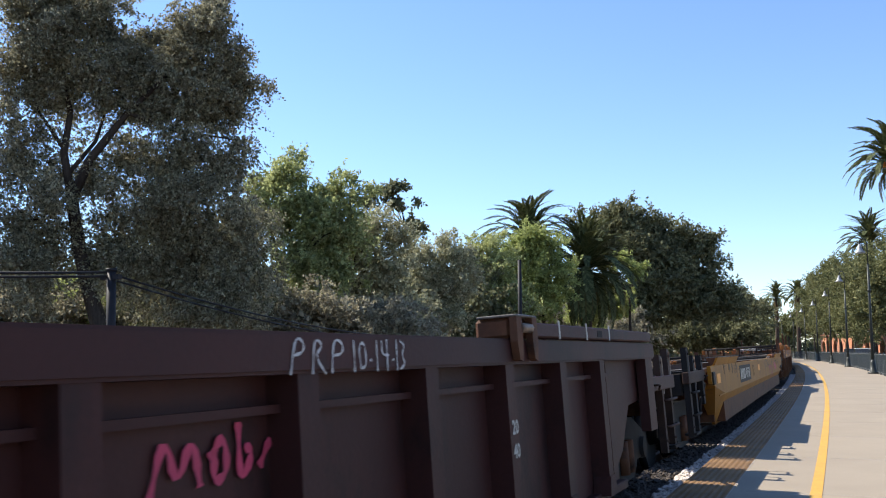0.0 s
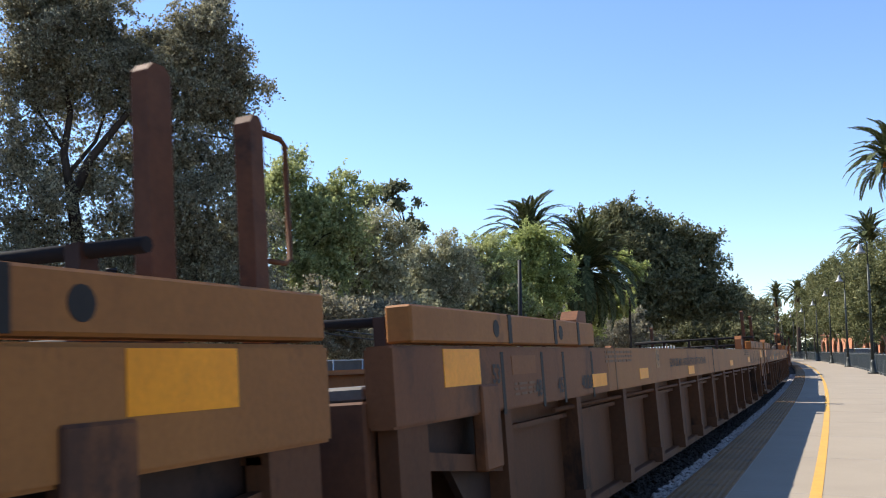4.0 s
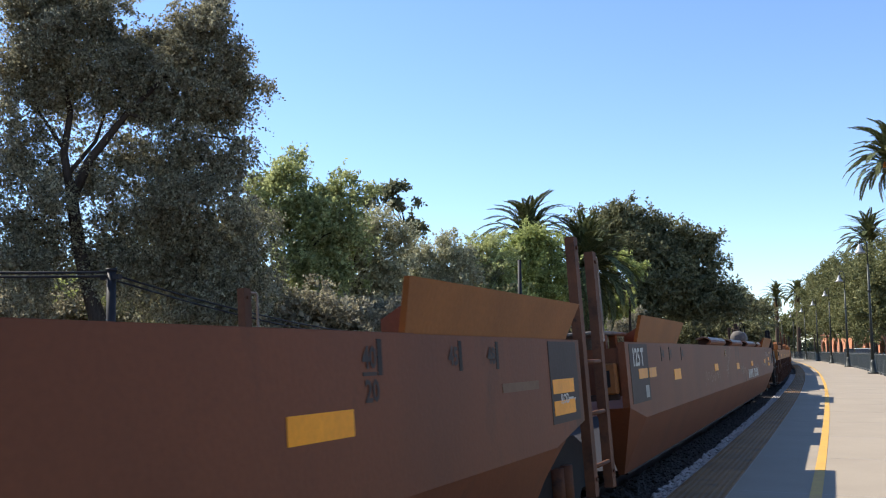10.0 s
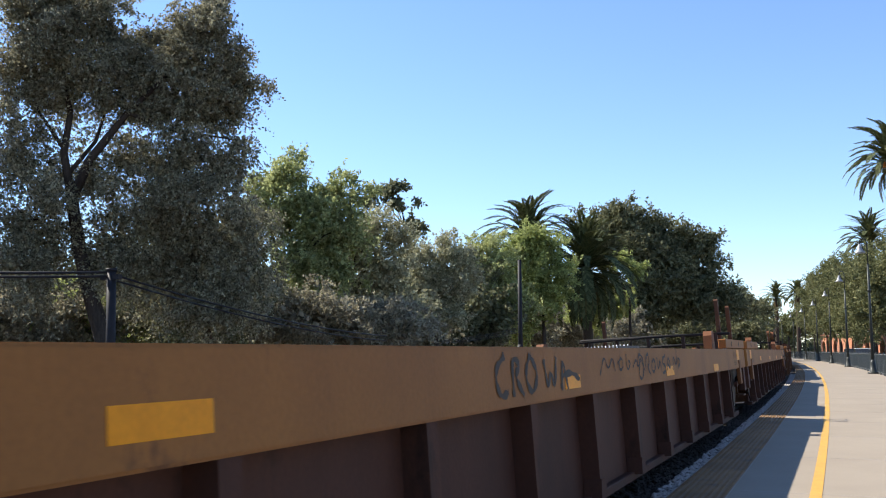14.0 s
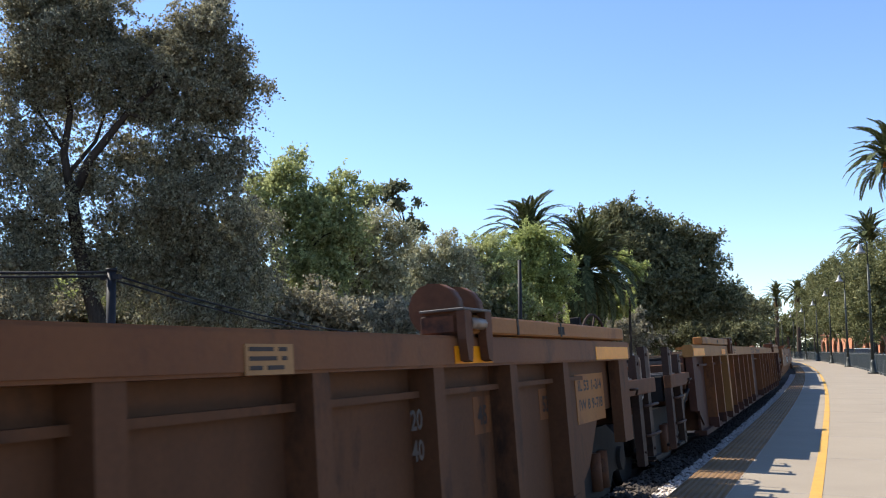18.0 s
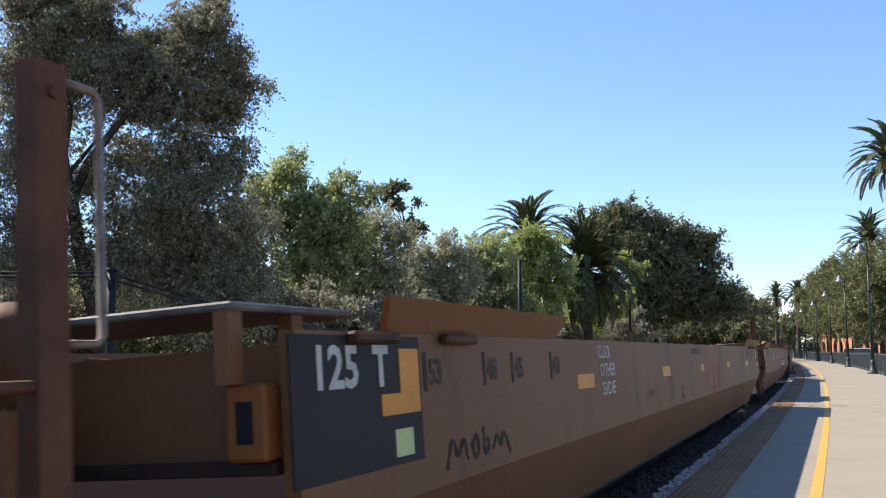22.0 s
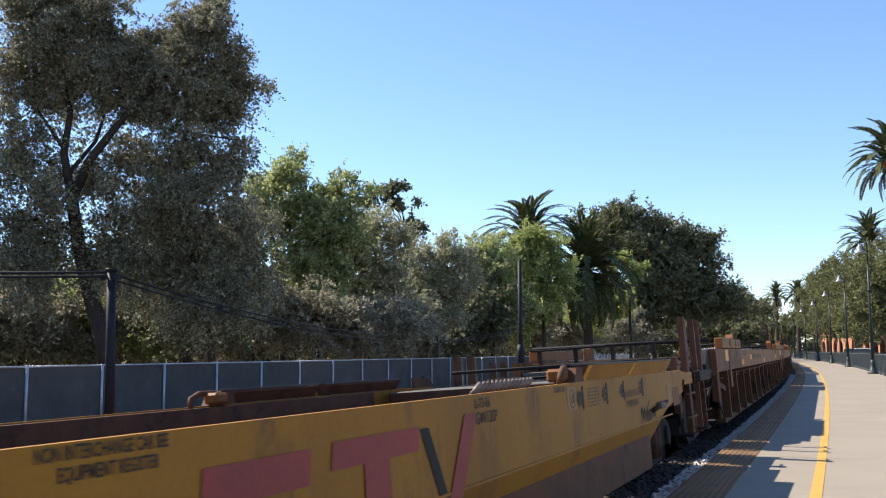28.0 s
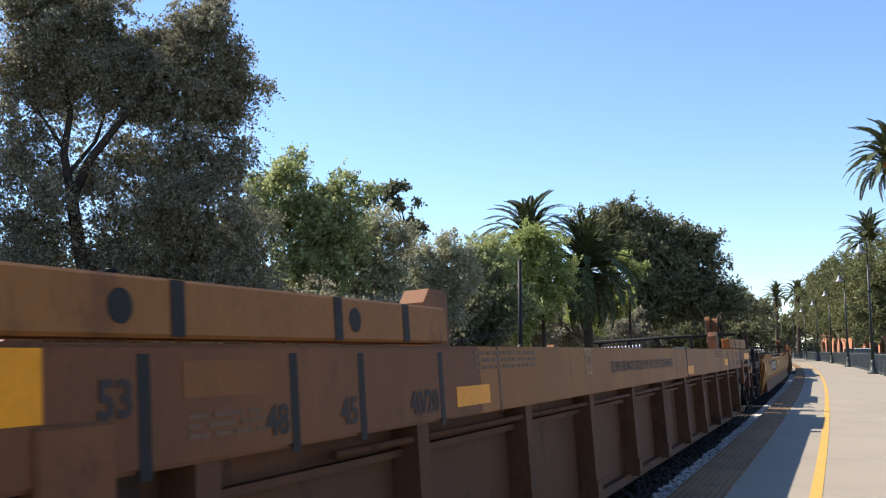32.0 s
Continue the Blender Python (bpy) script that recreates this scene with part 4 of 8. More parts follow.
# ---- the cars in their order ----
def ribbed_pack(times, group, labels, pipes, shift, panel_h=0.165, marks=True, wheel_at=(0.92, 1.5, 2.03)):
    made = []
    for k, (a, b) in enumerate(times):
        L = span(a, b)
        ext = (0.85 if k == 0 else 0.0, 0.55 if k == len(times) - 1 else 0.0)
        u = put_unit(ribbed_unit(L, "tan", "tan_low" if marks else "red_low", 1.54, 0.34, labels[k], group, 0.12, pipes if marks or k == 0 else 0, outer=(0.18 + ext[0], 0.18 + ext[1] if ext[1] else 0.03), panel_h=panel_h, tail_panel=2.9 if ext[1] else 3.5 if marks else 3.05, stripes=marks, ends=(3.92 + ext[0] * 0.2 if marks else 0.0, 2.0 if ext[1] else 0.0), cross=True, phase=6.28 + shift[k]), a, b)
        hl, d = L / 2, shift[k]
        if k == 0:
            end_platform(u, -hl, -1, "iron" if marks else "grime_shade", posts=((0.84, 1.88), (1.37, 1.88)), reach=1.5, post_x=1.44, paint="grime_shade", post_w=0.037, brace=False, plate="steel")
            part("end_wedge", prism([(-hl - 0.6, 1.2), (-hl - 0.6, 1.27), (-hl - 0.28, 1.45), (-hl - 0.004, 1.45), (-hl - 0.004, 1.2)], (1.36, 1.46)), "steel", u, "dark wedge plate at the sill's end")
        if k < len(times) - 1:
            truck(u, hl + 0.27)
            joint_posts(u, hl, "iron")
        else:
            end_platform(u, hl, 1, "grime_shade", wheel=True, posts=((1.03, 1.84),), paint="grime_shade", brace=False, post_w=0.045, wheel_at=wheel_at, stand="dull_tan")
            part("pull_rod", tube([(1.57, hl - 1.3, 1.225), (1.57, hl - 0.45, 1.235)], 0.018, 7), "grime_shade", u)
            part("release_box", box(1.55, 1.60, hl - 0.98, hl - 0.68, 1.195, 1.27, 0.01), "deck", u, "small grey release box on the sill")
            for q in (0.3, 0.75):
                part("equipment_box", box(1.36, 1.5, hl + q, hl + q + 0.24, 0.98, 1.12, 0.015), "tan", u)
        for way in (-1, 1):
            e = ext[0] if way < 0 else ext[1]
            inner = (way < 0 and k > 0) or (way > 0 and k < len(times) - 1)
            if not marks:
                patch(u, "reflector", way * (hl - (1.05 if way < 0 else 1.25)) - 0.2, 1.29, 0.4, 0.175, "reflector")
            else:
                size_marks(u, hl, way, 1.48, (0.68 if group.startswith("rear") else 0.5) if inner and way > 0 else e)
                if inner or way < 0:
                    patch(u, "reflector", way * (hl - 0.78 - e) - 0.24, 1.29, 0.48, 0.175, "reflector")
                else:
                    patch(u, "reflector", hl - 1.12, 1.29, 1.08, 0.11, "reflector")
            part("jack_pad", box(1.50, 1.565, way * (hl - e - 1.12) - 0.13, way * (hl - e - 1.12) + 0.13, 0.86, 1.285, 0.01), "dull_tan", u)
            patch(u, "plate", way * (hl - e - 1.75) - 0.22, 1.325, 0.45, 0.105, "flare")
            bars(u, way * (hl - e - 1.75) - 0.2, 1.28, 0.4, 3, "faded", h=0.014, gap=0.028)
            if marks:
                bars(u, way * (hl - e - (4.35 if way < 0 else 4.75)) - 0.5, 1.455, 1.05, 3, h=0.02, gap=0.036)
        if not marks:
            reflectors(u, hl, ((4.2, 1.22, 0.44, 0.10), (8.5, 1.2, 0.4, 0.09), (12.5, 1.19, 0.48, 0.10), (16.54, 1.16, 0.55, 0.10)))
        else:
            rear = group.startswith("rear")
            reflectors(u, hl, ((3.58 + ext[0] * 1.05, 1.19, 0.46, 0.095), (11.08 + d, 1.17, 0.5, 0.1), (L - 4.55, 1.22, 0.48, 0.10)) if rear else ((3.58 + d + ext[0] * 1.05, 1.19, 0.46, 0.095), (5.4 + d, 1.2, 0.42, 0.095), (8.48 + d, 1.17, 0.5, 0.10), (L - 4.55, 1.22, 0.48, 0.10), (13.4 + d, 1.2, 0.46, 0.09)))
        if marks:
            patch(u, "sill_bar", -hl + 11.04 + d, 1.14, 0.06, 0.34, "charcoal")
            patch(u, "sill_bar", -hl + 4.2, 1.14, 0.03, 0.34, "faded")
        patch(u, "hinge_plate", -hl + 10.4 + d, 1.482, 0.9, 0.02, "deck", FACE - 0.03)
        made.append((u, hl))
    return made


def gross(u, hl, q, w=3.05):
    patch(u, "pale_patch", -hl + q - 0.1, 1.285, 0.2, 0.19, "pale_tan")
    circled(u, "110", -hl + q, 1.385)
    letter(u, GROSS, -hl + q + 3.77 - w, 1.285, 0.028 * w, "black", bold=0.0025, w=w)


def smooth_pack(times, group, labels, paint, flare, number):
    made = []
    for k, (a, b) in enumerate(times):
        L = span(a, b)
        last = k == len(times) - 1
        u = put_unit(smooth_unit(L, paint, flare, labels[k], group, cut=((0.45 if paint == "brown" else 0.64) if k else 0.0, 0.0), flare_h=0.235 if paint == "brown" else 0.14, inset=((0.92 if paint == "brown" else 1.25) if k else 1.75, 1.0 if last else 0.18 if paint == "brown" else 0.1), flare_len=(2.6, 3.1 if last else 2.7) if paint == "brown" else (2.7, 2.7 if last else 3.2), wall=((0.5 if paint == "brown" else 0.7) if k else 0.05, 0.03)), a, b)
        hl = L / 2
        if k == 0:
            end_platform(u, -hl, -1, "iron", posts=((0.62, 2.04), (1.25, 2.0)) if paint == "brown" else ((0.16, 1.95), (0.70, 1.94)), reach=1.5, post_x=1.44, paint="grime_shade", brace=False, post_w=0.055)
        if k < len(times) - 1:
            truck(u, hl + 0.7)
            joint_ladder(u, hl, "iron", 2.24 if paint == "beige" else 2.3, 1.02 if paint == "beige" else 0.90)
            letter(u, "ROD", hl - 0.55, 1.12, 0.06, "white", 1.5535)
            slant(u, [(hl - 0.37, 1.14, 0.12, 0.014, 0.0), (hl - 0.27, 1.125, 0.05, 0.02, 0.03)], "white", "small white arrow")
        else:
            if paint == "brown":
                end_platform(u, hl, 1, "steel", wheel=True, posts=((0.3, 2.04), (1.36, 2.06)), paint="grime_shade", brace=False, post_w=0.05, wheel_at=(0.75, 0.45, 2.05))
                part("air_reservoir", tube([(0.75, hl - 1.25, 1.86), (0.75, hl - 1.17, 1.86), (0.75, hl - 0.18, 1.86), (0.75, hl - 0.08, 1.86)], [0.08, 0.2, 0.2, 0.08], 20), "deck", u, "grey steel air reservoir")
            else:
                end_platform(u, hl, 1, "iron", wheel=True, paint=paint, wheel_at=(0.32, 1.55, 2.2))
            for q in (1.52, 1.03):
                part("end_strut", box(1.40, 1.50, hl - q - 0.06, hl - q + 0.06, 1.5, 1.76), paint, u)
            pz = 0.0 if paint == "brown" else -0.12
            part("frame_plate", box(1.552, 1.557, hl - 0.79, hl - 0.26, 1.10 + pz, 1.37 + pz, 0.001), "deck", u)
            for q in (0.77, 0.51):
                patch(u, "window_plate", hl - q, 1.13 + pz, 0.22, 0.21, "charcoal", 1.557)
            if pz:
                letter(u, "SEE", hl - 0.74, 1.12, 0.035, "white", 1.56, bold=0.001)
                letter(u, "REPAIRS", hl - 0.74, 1.06, 0.035, "white", 1.56, w=0.18, bold=0.001)
            if paint == "brown":
                patch(u, "warning_strip", hl - 1.77, 1.37, 0.66, 0.045, "pale_tan")
        for way in (-1, 1):
            if (k > 0 or way > 0) and not (last and way > 0):
                part("end_patch", box(1.545, 1.5535, *sorted((way * (hl - (0.6 if way < 0 else 0.1)), way * (hl - (1.66 if way < 0 and paint != "brown" else 1.46 if way < 0 else 0.74)))), 1.0, 1.515), "end_brown" if paint == "brown" else "charcoal", u)
        if k > 0:
            d = 0.70 if paint == "brown" else 0.73
            letter(u, "125", -hl + d, 1.325, 0.15, "white", 1.553, bold=0.004, w=0.31)
            letter(u, "T", -hl + d + 0.4 + (0.0 if paint == "brown" else 0.08), 1.325, 0.15, "white", 1.553, bold=0.006)
            patch(u, "inspection_tag", -hl + (1.22 if paint == "brown" else 1.38), 1.03, 0.17, 0.11, "grey" if paint == "brown" else "label_green", 1.553)
        if paint == "brown":
            for q in (0.95, 1.47) if k else ():
                patch(u, "reflector", -hl + q, 1.205, 0.43 if q < 1 else 0.38, 0.09, "orange", 1.5535)
            reflectors(u, hl, ((3.0, 1.14, 0.48, 0.115), (8.1, 1.19, 0.46, 0.10) if k == 0 else (6.85, 1.16, 0.46, 0.10), (10.3, 1.12, 0.5, 0.11), (13.6, 1.13, 0.46, 0.10), (L - 3.75, 1.14, 0.46, 0.10)))
            for z in (1.05, 1.185):
                patch(u, "reflector", hl - (2.24 if last else 0.70), z, 0.48, 0.09, "reflector", 1.5535)
            patch(u, "worn_strip", hl - 1.62, 1.23, 0.64, 0.05, "faded")
            for q, tx in ((1.69, "48"), (2.21, "45"), (3.07, "40")):
                mark_bar(u, -hl + q + 0.55, 1.38, tx, 0.085)
                mark_bar(u, hl - q, 1.39, tx, 0.085, True)
            letter(u, "20", hl - 3.19, 1.26, 0.085, "black")
            patch(u, "mark_line", hl - 3.2, 1.36, 0.12, 0.014, "black")
        else:
            reflectors(u, hl, ((6.0, 1.2, 0.44, 0.1), (9.36, 1.18, 0.5, 0.09), (12.8, 1.18, 0.46, 0.09)) if last else ((4.35, 1.19, 0.48, 0.1), (7.84, 1.19, 0.46, 0.1), (10.8, 1.18, 0.48, 0.09), (13.95, 1.18, 0.46, 0.095), (17.35, 1.15, 0.5, 0.1)), "orange")
            if k:
                patch(u, "reflector", -hl + 1.27, 1.2, 0.37, 0.085, "orange", 1.5535)
                patch(u, "reflector", -hl + 1.45, 1.2855, 0.19, 0.18, "orange", 1.5535)
            for z in (1.02, 1.27):
                patch(u, "reflector", hl - (0.57 if last else 0.9), z if not last else 1.305, 0.45 if last else 0.2, 0.2, "orange", 1.5572)
            if not k:
                patch(u, "reflector", -hl + 0.3, 1.28, 0.3, 0.2, "orange")
                patch(u, "inspection_tag", -hl + 0.75, 0.95, 0.13, 0.18, "label_green")
            for q, tx in ((1.7, "53"), (2.46, "48"), (2.92, "45"), (3.7, "40")):
                mark_bar(u, -hl + q + (0.0 if k else 1.0), 1.31, tx, 0.11)
                mark_bar(u, hl - q, 1.31, tx, 0.11, True)
            for way in (-1, 1):
                for q in (1.2, 2.1):
                    part("tie_bracket", box(1.55, 1.60, way * (hl - q) - 0.2, way * (hl - q) + 0.2, 1.485, 1.53, 0.012), "iron", u)
        made.append((u, hl))
    return made


def low_car(a, b, label, paint, number):
    L = span(a, b)
    u = put_unit(low_unit(L, paint, label, "low well cars"), a, b)
    hl = L / 2
    end_platform(u, -hl, -1, "steel", posts=((0.3, 1.4), (1.1, 1.4), (1.62, 1.5)), reach=1.75, far_top=1.45, paint="grime_shade", plate="steel", brace=False)
    end_platform(u, hl, 1, "iron", posts=((0.3, 1.38), (1.08, 1.88)), reach=1.25, far_top=1.6, paint=paint, brace=False)
    patch(u, "worn_plate", hl - 0.99, 0.92, 0.21, 0.2, "pale_tan")
    patch(u, "dull_plate", hl - 0.68, 0.88, 0.4, 0.19, "dull_tan")
    part("repair_box", box(1.545, 1.575, -hl + 0.05, -hl + 0.3, 0.98, 1.16, 0.01), "charcoal", u)
    if not number:
        reflectors(u, hl, ((0.7, 0.98, 0.46, 0.14), (9.55, 1.0, 0.55, 0.14), (L - 1.6, 0.95, 0.5, 0.21)))
        return u, hl
    patch(u, "number_panel", -hl + 4.55, 0.87, 2.6, 0.31, "charcoal", FACE, 0.0015)
    slant(u, [(-hl + 4.72 + 0.27 * k, 0.93, 0.17, 0.19, 0.05) for k in range(4)], "white", "owner's mark as white slanted shapes")
    letter(u, number, -hl + 5.95, 0.93, 0.19, "white", bold=0.004, shear=0.2, w=0.98)
    letter(u, "20", -hl + 3.93, 1.0, 0.085, "black")
    patch(u, "pale_patch", -hl + 4.18, 1.06, 0.16, 0.15, "pale_tan")
    circled(u, "110", -hl + 4.26, 1.135, 0.065)
    for q, z, tx in ((3.87, 1.11, "40"), (3.11, 1.11, "45"), (2.55, 1.13, "48"), (1.75, 1.12, "53")):
        mark_bar(u, -hl + q, z, tx, 0.10)
    for q, tx in ((4.32, "40"), (3.6, "45"), (3.0, "48"), (2.23, "53")):
        mark_bar(u, hl - q, 1.08, tx, 0.10, True)
    patch(u, "pale_patch", hl - 4.7, 1.06, 0.22, 0.15, "pale_tan")
    circled(u, "110", hl - 4.59, 1.135, 0.065)
    letter(u, "LOADING ONLY", hl - 5.0, 1.19, 0.035, "black", w=0.27, bold=0.002)
    letter(u, "2 INCH TREAD COND SHOES", hl - 2.95, 1.07, 0.05, "faded", w=0.55)
    letter(u, "NO. 24 BRAKE BEAM", hl - 2.95, 0.99, 0.05, "faded", w=0.5)
    part("pull_rod", tube([(1.57, hl - 1.9, 0.9), (1.57, hl - 1.15, 0.95)], 0.018, 7), "grime_shade", u)
    part("release_box", box(1.55, 1.60, hl - 1.62, hl - 1.38, 0.90, 0.96, 0.01), "deck", u)
    bars(u, -hl + 3.45, 1.2, 0.36, 6, "faded", h=0.012, gap=0.024)
    bars(u, hl - 4.15, 1.19, 0.34, 6, "faded", h=0.012, gap=0.024)
    reflectors(u, hl, ((0.7, 0.98, 0.46, 0.14), (9.55, 1.0, 0.55, 0.14)))
    bm = bmesh.new()
    for y0, y1, z0, z1 in ((7.86, 8.16, 0.92, 0.93), (7.86, 8.16, 1.13, 1.14), (7.86, 7.87, 0.92, 1.14), (8.15, 8.16, 0.92, 1.14)):
        add_box(bm, FACE, FACE + 0.003, -hl + y0, -hl + y1, z0, z1)
    part("plate_outline", bm, "faded", u)
    letter(u, "PLATE", -hl + 7.9, 1.08, 0.035, "faded")
    letter(u, "H", -hl + 7.98, 0.96, 0.07, "faded")
    letter(u, "NON INTERCHANGE CAR SEE", hl - 9.19, 1.198, 0.036, "black", bold=0.002, w=0.47)
    letter(u, "EQUIPMENT REGISTER", hl - 9.12, 1.147, 0.036, "black", bold=0.002, w=0.36)
    return u, hl


# maroon car
a, b = -1.23, 0.30
maroon = put_unit(ribbed_unit(span(a, b), "maroon", "maroon", 1.08, 0.145, "dark maroon ribbed well car with chalk graffiti", "single well cars", 0.14, 0, True, False, 1.525, 3.7, panel_h=0.09, first=(2.05, 2.05)), a, b)
hl = span(a, b) / 2
end_platform(maroon, hl, 1, "grime_shade", posts=((0.72, 1.42), (1.2, 1.48)), paint="maroon", brace=False, post_w=0.045, plate="steel")
stroke(maroon, LETTERS_P, -hl + 15.36, 1.375, 0.91, 0.13, 0.006, "chalk", label="white chalk scrawl")
letter(maroon, "20", -hl + 17.62, 1.0, 0.075, "white", 1.535)
letter(maroon, "40", -hl + 17.62, 0.87, 0.075, "white", 1.535)
stroke(maroon, TAG_B, -hl + 14.8, 1.0, 0.8, 0.26, 0.018, "pink", 1.41, "pink spray graffiti")
for q in (18.6, 19.3, 20.0):
    patch(maroon, "stripe", -hl + q, 1.53, 0.03, 0.12, "white", 1.565)
letter(maroon, "53", -hl + 16.6, 0.86, 0.19, "faded", 1.405)

# yellow low car
yellow, hl = low_car(0.60, 2.11, "faded yellow low-sided empty well car", "yellow", "471536")
stroke(yellow, TAG_C, -hl + 12.6, 0.95, 2.5, 0.3, 0.012, "black", label="black looping spray tag")
slant(yellow, [(-hl + 13.9, 0.72, 0.16, 0.3, 0.0), (-hl + 13.7, 0.98, 0.55, 0.07, 0.0), (-hl + 14.6, 0.72, 0.16, 0.3, 0.0), (-hl + 14.4, 0.98, 0.55, 0.07, 0.0), (-hl + 15.1, 0.72, 0.15, 0.33, 0.3), (-hl + 15.4, 0.72, 0.15, 0.33, -0.3)], "red", "faded red slanted shapes")
stroke(yellow, TAG_A, hl - 5.3, 0.86, 1.15, 0.3, 0.028, "pink", label="faded pink spray tag")
stroke(yellow, TAG_B, hl - 4.5, 0.85, 0.7, 0.2, 0.02, "pink", label="faded pink spray tag")
letter(yellow, "L-73-86", hl - 6.4, 1.16, 0.05, "black", bold=0.002)
letter(yellow, "GW13SP", hl - 6.4, 1.08, 0.06, "black", bold=0.002)

# first tan pack
pack = ribbed_pack([(2.366, 3.857), (3.896, 5.385), (5.41, 6.897)], "tan three-unit well car", ("tan ribbed container well with blue and black graffiti", "tan ribbed container well, empty and dusty", "tan ribbed container well with teal graffiti"), 1, (0, -0.2, -0.5), wheel_at=(1.31, 1.28, 2.08))
u, hl = pack[0]
gross(u, hl, 6.31)
stroke(u, [[(0, .5), (.1, .95), (.5, 1), (.9, .8), (.95, .3), (.5, .0), (.1, .2), (.2, .7), (.6, .8), (.75, .4), (.4, .25), (.35, .55)]], -hl + 10.2, 1.2, 0.4, 0.25, 0.014, "blue", label="blue spray swirl")
stroke(u, TAG_A, -hl + 10.6, 1.24, 0.42, 0.16, 0.010, "blue", label="pale blue spray letters")
stroke(u, TAG_C, -hl + 12.6, 1.16, 1.35, 0.28, 0.013, "black", label="black looping spray tag")
stroke(u, TAG_B, -hl + 14.3, 1.18, 0.8, 0.2, 0.01, "charcoal", label="dark spray tag")
stroke(u, TAG_A, -hl + 12.4, 0.62, 0.8, 0.4, 0.014, "chalk", 1.405, "pale chalk scrawl")
u, hl = pack[1]
gross(u, hl, 6.2)
u, hl = pack[2]
gross(u, hl, 5.83)
stroke(u, TAG_A, -hl + 5.62, 1.17, 1.0, 0.27, 0.020, "teal", label="teal spray graffiti")
stroke(u, [[(0, .2), (.2, .6), (.3, .2), (.5, .5), (.6, .1), (.8, .5), (1, .2)]], -hl + 5.6, 1.14, 0.55, 0.14, 0.03, "teal", label="teal spray blots")
stroke(u, TAG_B, -hl + 6.95, 1.15, 0.85, 0.1, 0.012, "teal", label="faint teal spray letters")
stroke(u, [[(0, .2), (.3, .9), (.35, .2), (.7, .8), (.75, .2), (1, .5)]], -hl + 6.84, 1.36, 0.5, 0.1, 0.014, "teal", label="teal spray letters")
stroke(u, TAG_C, -hl + 12.9, 1.18, 2.2, 0.27, 0.014, "black", label="black looping spray tag")
stroke(u, TAG_A, hl - 1.5, 1.52, 0.7, 0.09, 0.006, "pale_tan", 1.567, "faint pale scrawl on the guide panel")
letter(u, "9", hl - 3.6, 1.53, 0.09, "black", 1.42)

# brown smooth pack
pack = smooth_pack([(7.20, 8.616), (8.709, 10.103), (10.18, 11.682)], "brown three-unit well car", ("brown smooth-sided empty container well", "brown smooth-sided well with a dark owner's panel", "brown smooth-sided well covered in chalk graffiti"), "brown", "flare", "726938")
for (u, hl), q in zip(pack, (5.1, None, 12.4)):
    if q:
        if q < 10:
            patch(u, "number_panel", -hl + q, 0.86, 3.1, 0.26, "charcoal", FACE, 0.0015)
        slant(u, [(-hl + q + 0.25 + 0.3 * k, 0.9, 0.18, 0.17, 0.05) for k in range(4)], "white", "owner's mark as white slanted shapes")
        letter(u, "726938", -hl + q + 1.65, 0.9, 0.17, "white", w=1.2, shear=0.2)
u, hl = pack[0]
stroke(u, [[(.2, .95), (.02, .8), (.15, .5), (.1, .1), (0, .15)], [(.3, 0), (.3, .9), (.42, .8), (.3, .5)], [(.52, .1), (.56, .95)], [(.62, .1), (.66, .95)], [(.48, .4), (.72, .42)], [(.48, .65), (.72, .68)], [(.8, .05), (.8, .9), (.92, .9)], [(.8, .5), (.9, .5)], [(.97, .9), (.97, .2), (1.05, .2)]], -hl + 8.85, 1.23, 0.95, 0.25, 0.007, "chalk", label="white chalk letters")
letter(u, "726938 A", -hl + 9.5, 1.4, 0.06, "faded", bold=0.002)
letter(u, "A", -hl + 8.75, 0.95, 0.14, "charcoal")
patch(u, "warning_strip", -hl + 0.3, 1.38, 0.5, 0.045, "grey")
u, hl = pack[1]
patch(u, "owner_panel", -hl + 8.65, 0.88, 2.75, 0.46, "dull_tan", FACE, 0.0015)
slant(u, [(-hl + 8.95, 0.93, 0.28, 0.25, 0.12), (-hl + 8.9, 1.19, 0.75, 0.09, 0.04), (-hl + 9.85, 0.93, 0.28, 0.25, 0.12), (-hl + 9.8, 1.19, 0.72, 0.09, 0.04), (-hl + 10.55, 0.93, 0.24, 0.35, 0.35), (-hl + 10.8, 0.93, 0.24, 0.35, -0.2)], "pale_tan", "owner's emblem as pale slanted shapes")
letter(u, "C", -hl + 7.1, 1.02, 0.12, "charcoal")
patch(u, "worn_patch", -hl + 7.97, 1.13, 0.5, 0.13, "flare")
u, hl = pack[2]
for q, w in ((6.3, 2.05), (9.4, 2.05), (12.6, 2.2), (15.6, 0.8)):
    a, b = -hl + q, -hl + q + w
    g = part("rolled_guide", prism([(1.545, 1.534), (1.575, 1.545), (1.60, 1.575), (1.59, 1.60), (1.578, 1.60), (1.565, 1.57), (1.53, 1.55)], (a, b), "y"), "brown", u, "rolled brown steel container guide")
    part("guide_top", prism([(1.592, 1.603), (1.56, 1.645), (1.48, 1.66), (1.38, 1.63), (1.385, 1.62), (1.48, 1.645), (1.55, 1.632), (1.58, 1.601)], (a, b), "y"), "worn_steel", g, "pale worn rolled top")
    part("guide_rib", prism([(1.39, 1.535), (1.53, 1.535), (1.53, 1.55), (1.56, 1.60), (1.48, 1.64), (1.39, 1.61)], (a + 0.25, a + 0.27), "y"), "grime_shade", g)
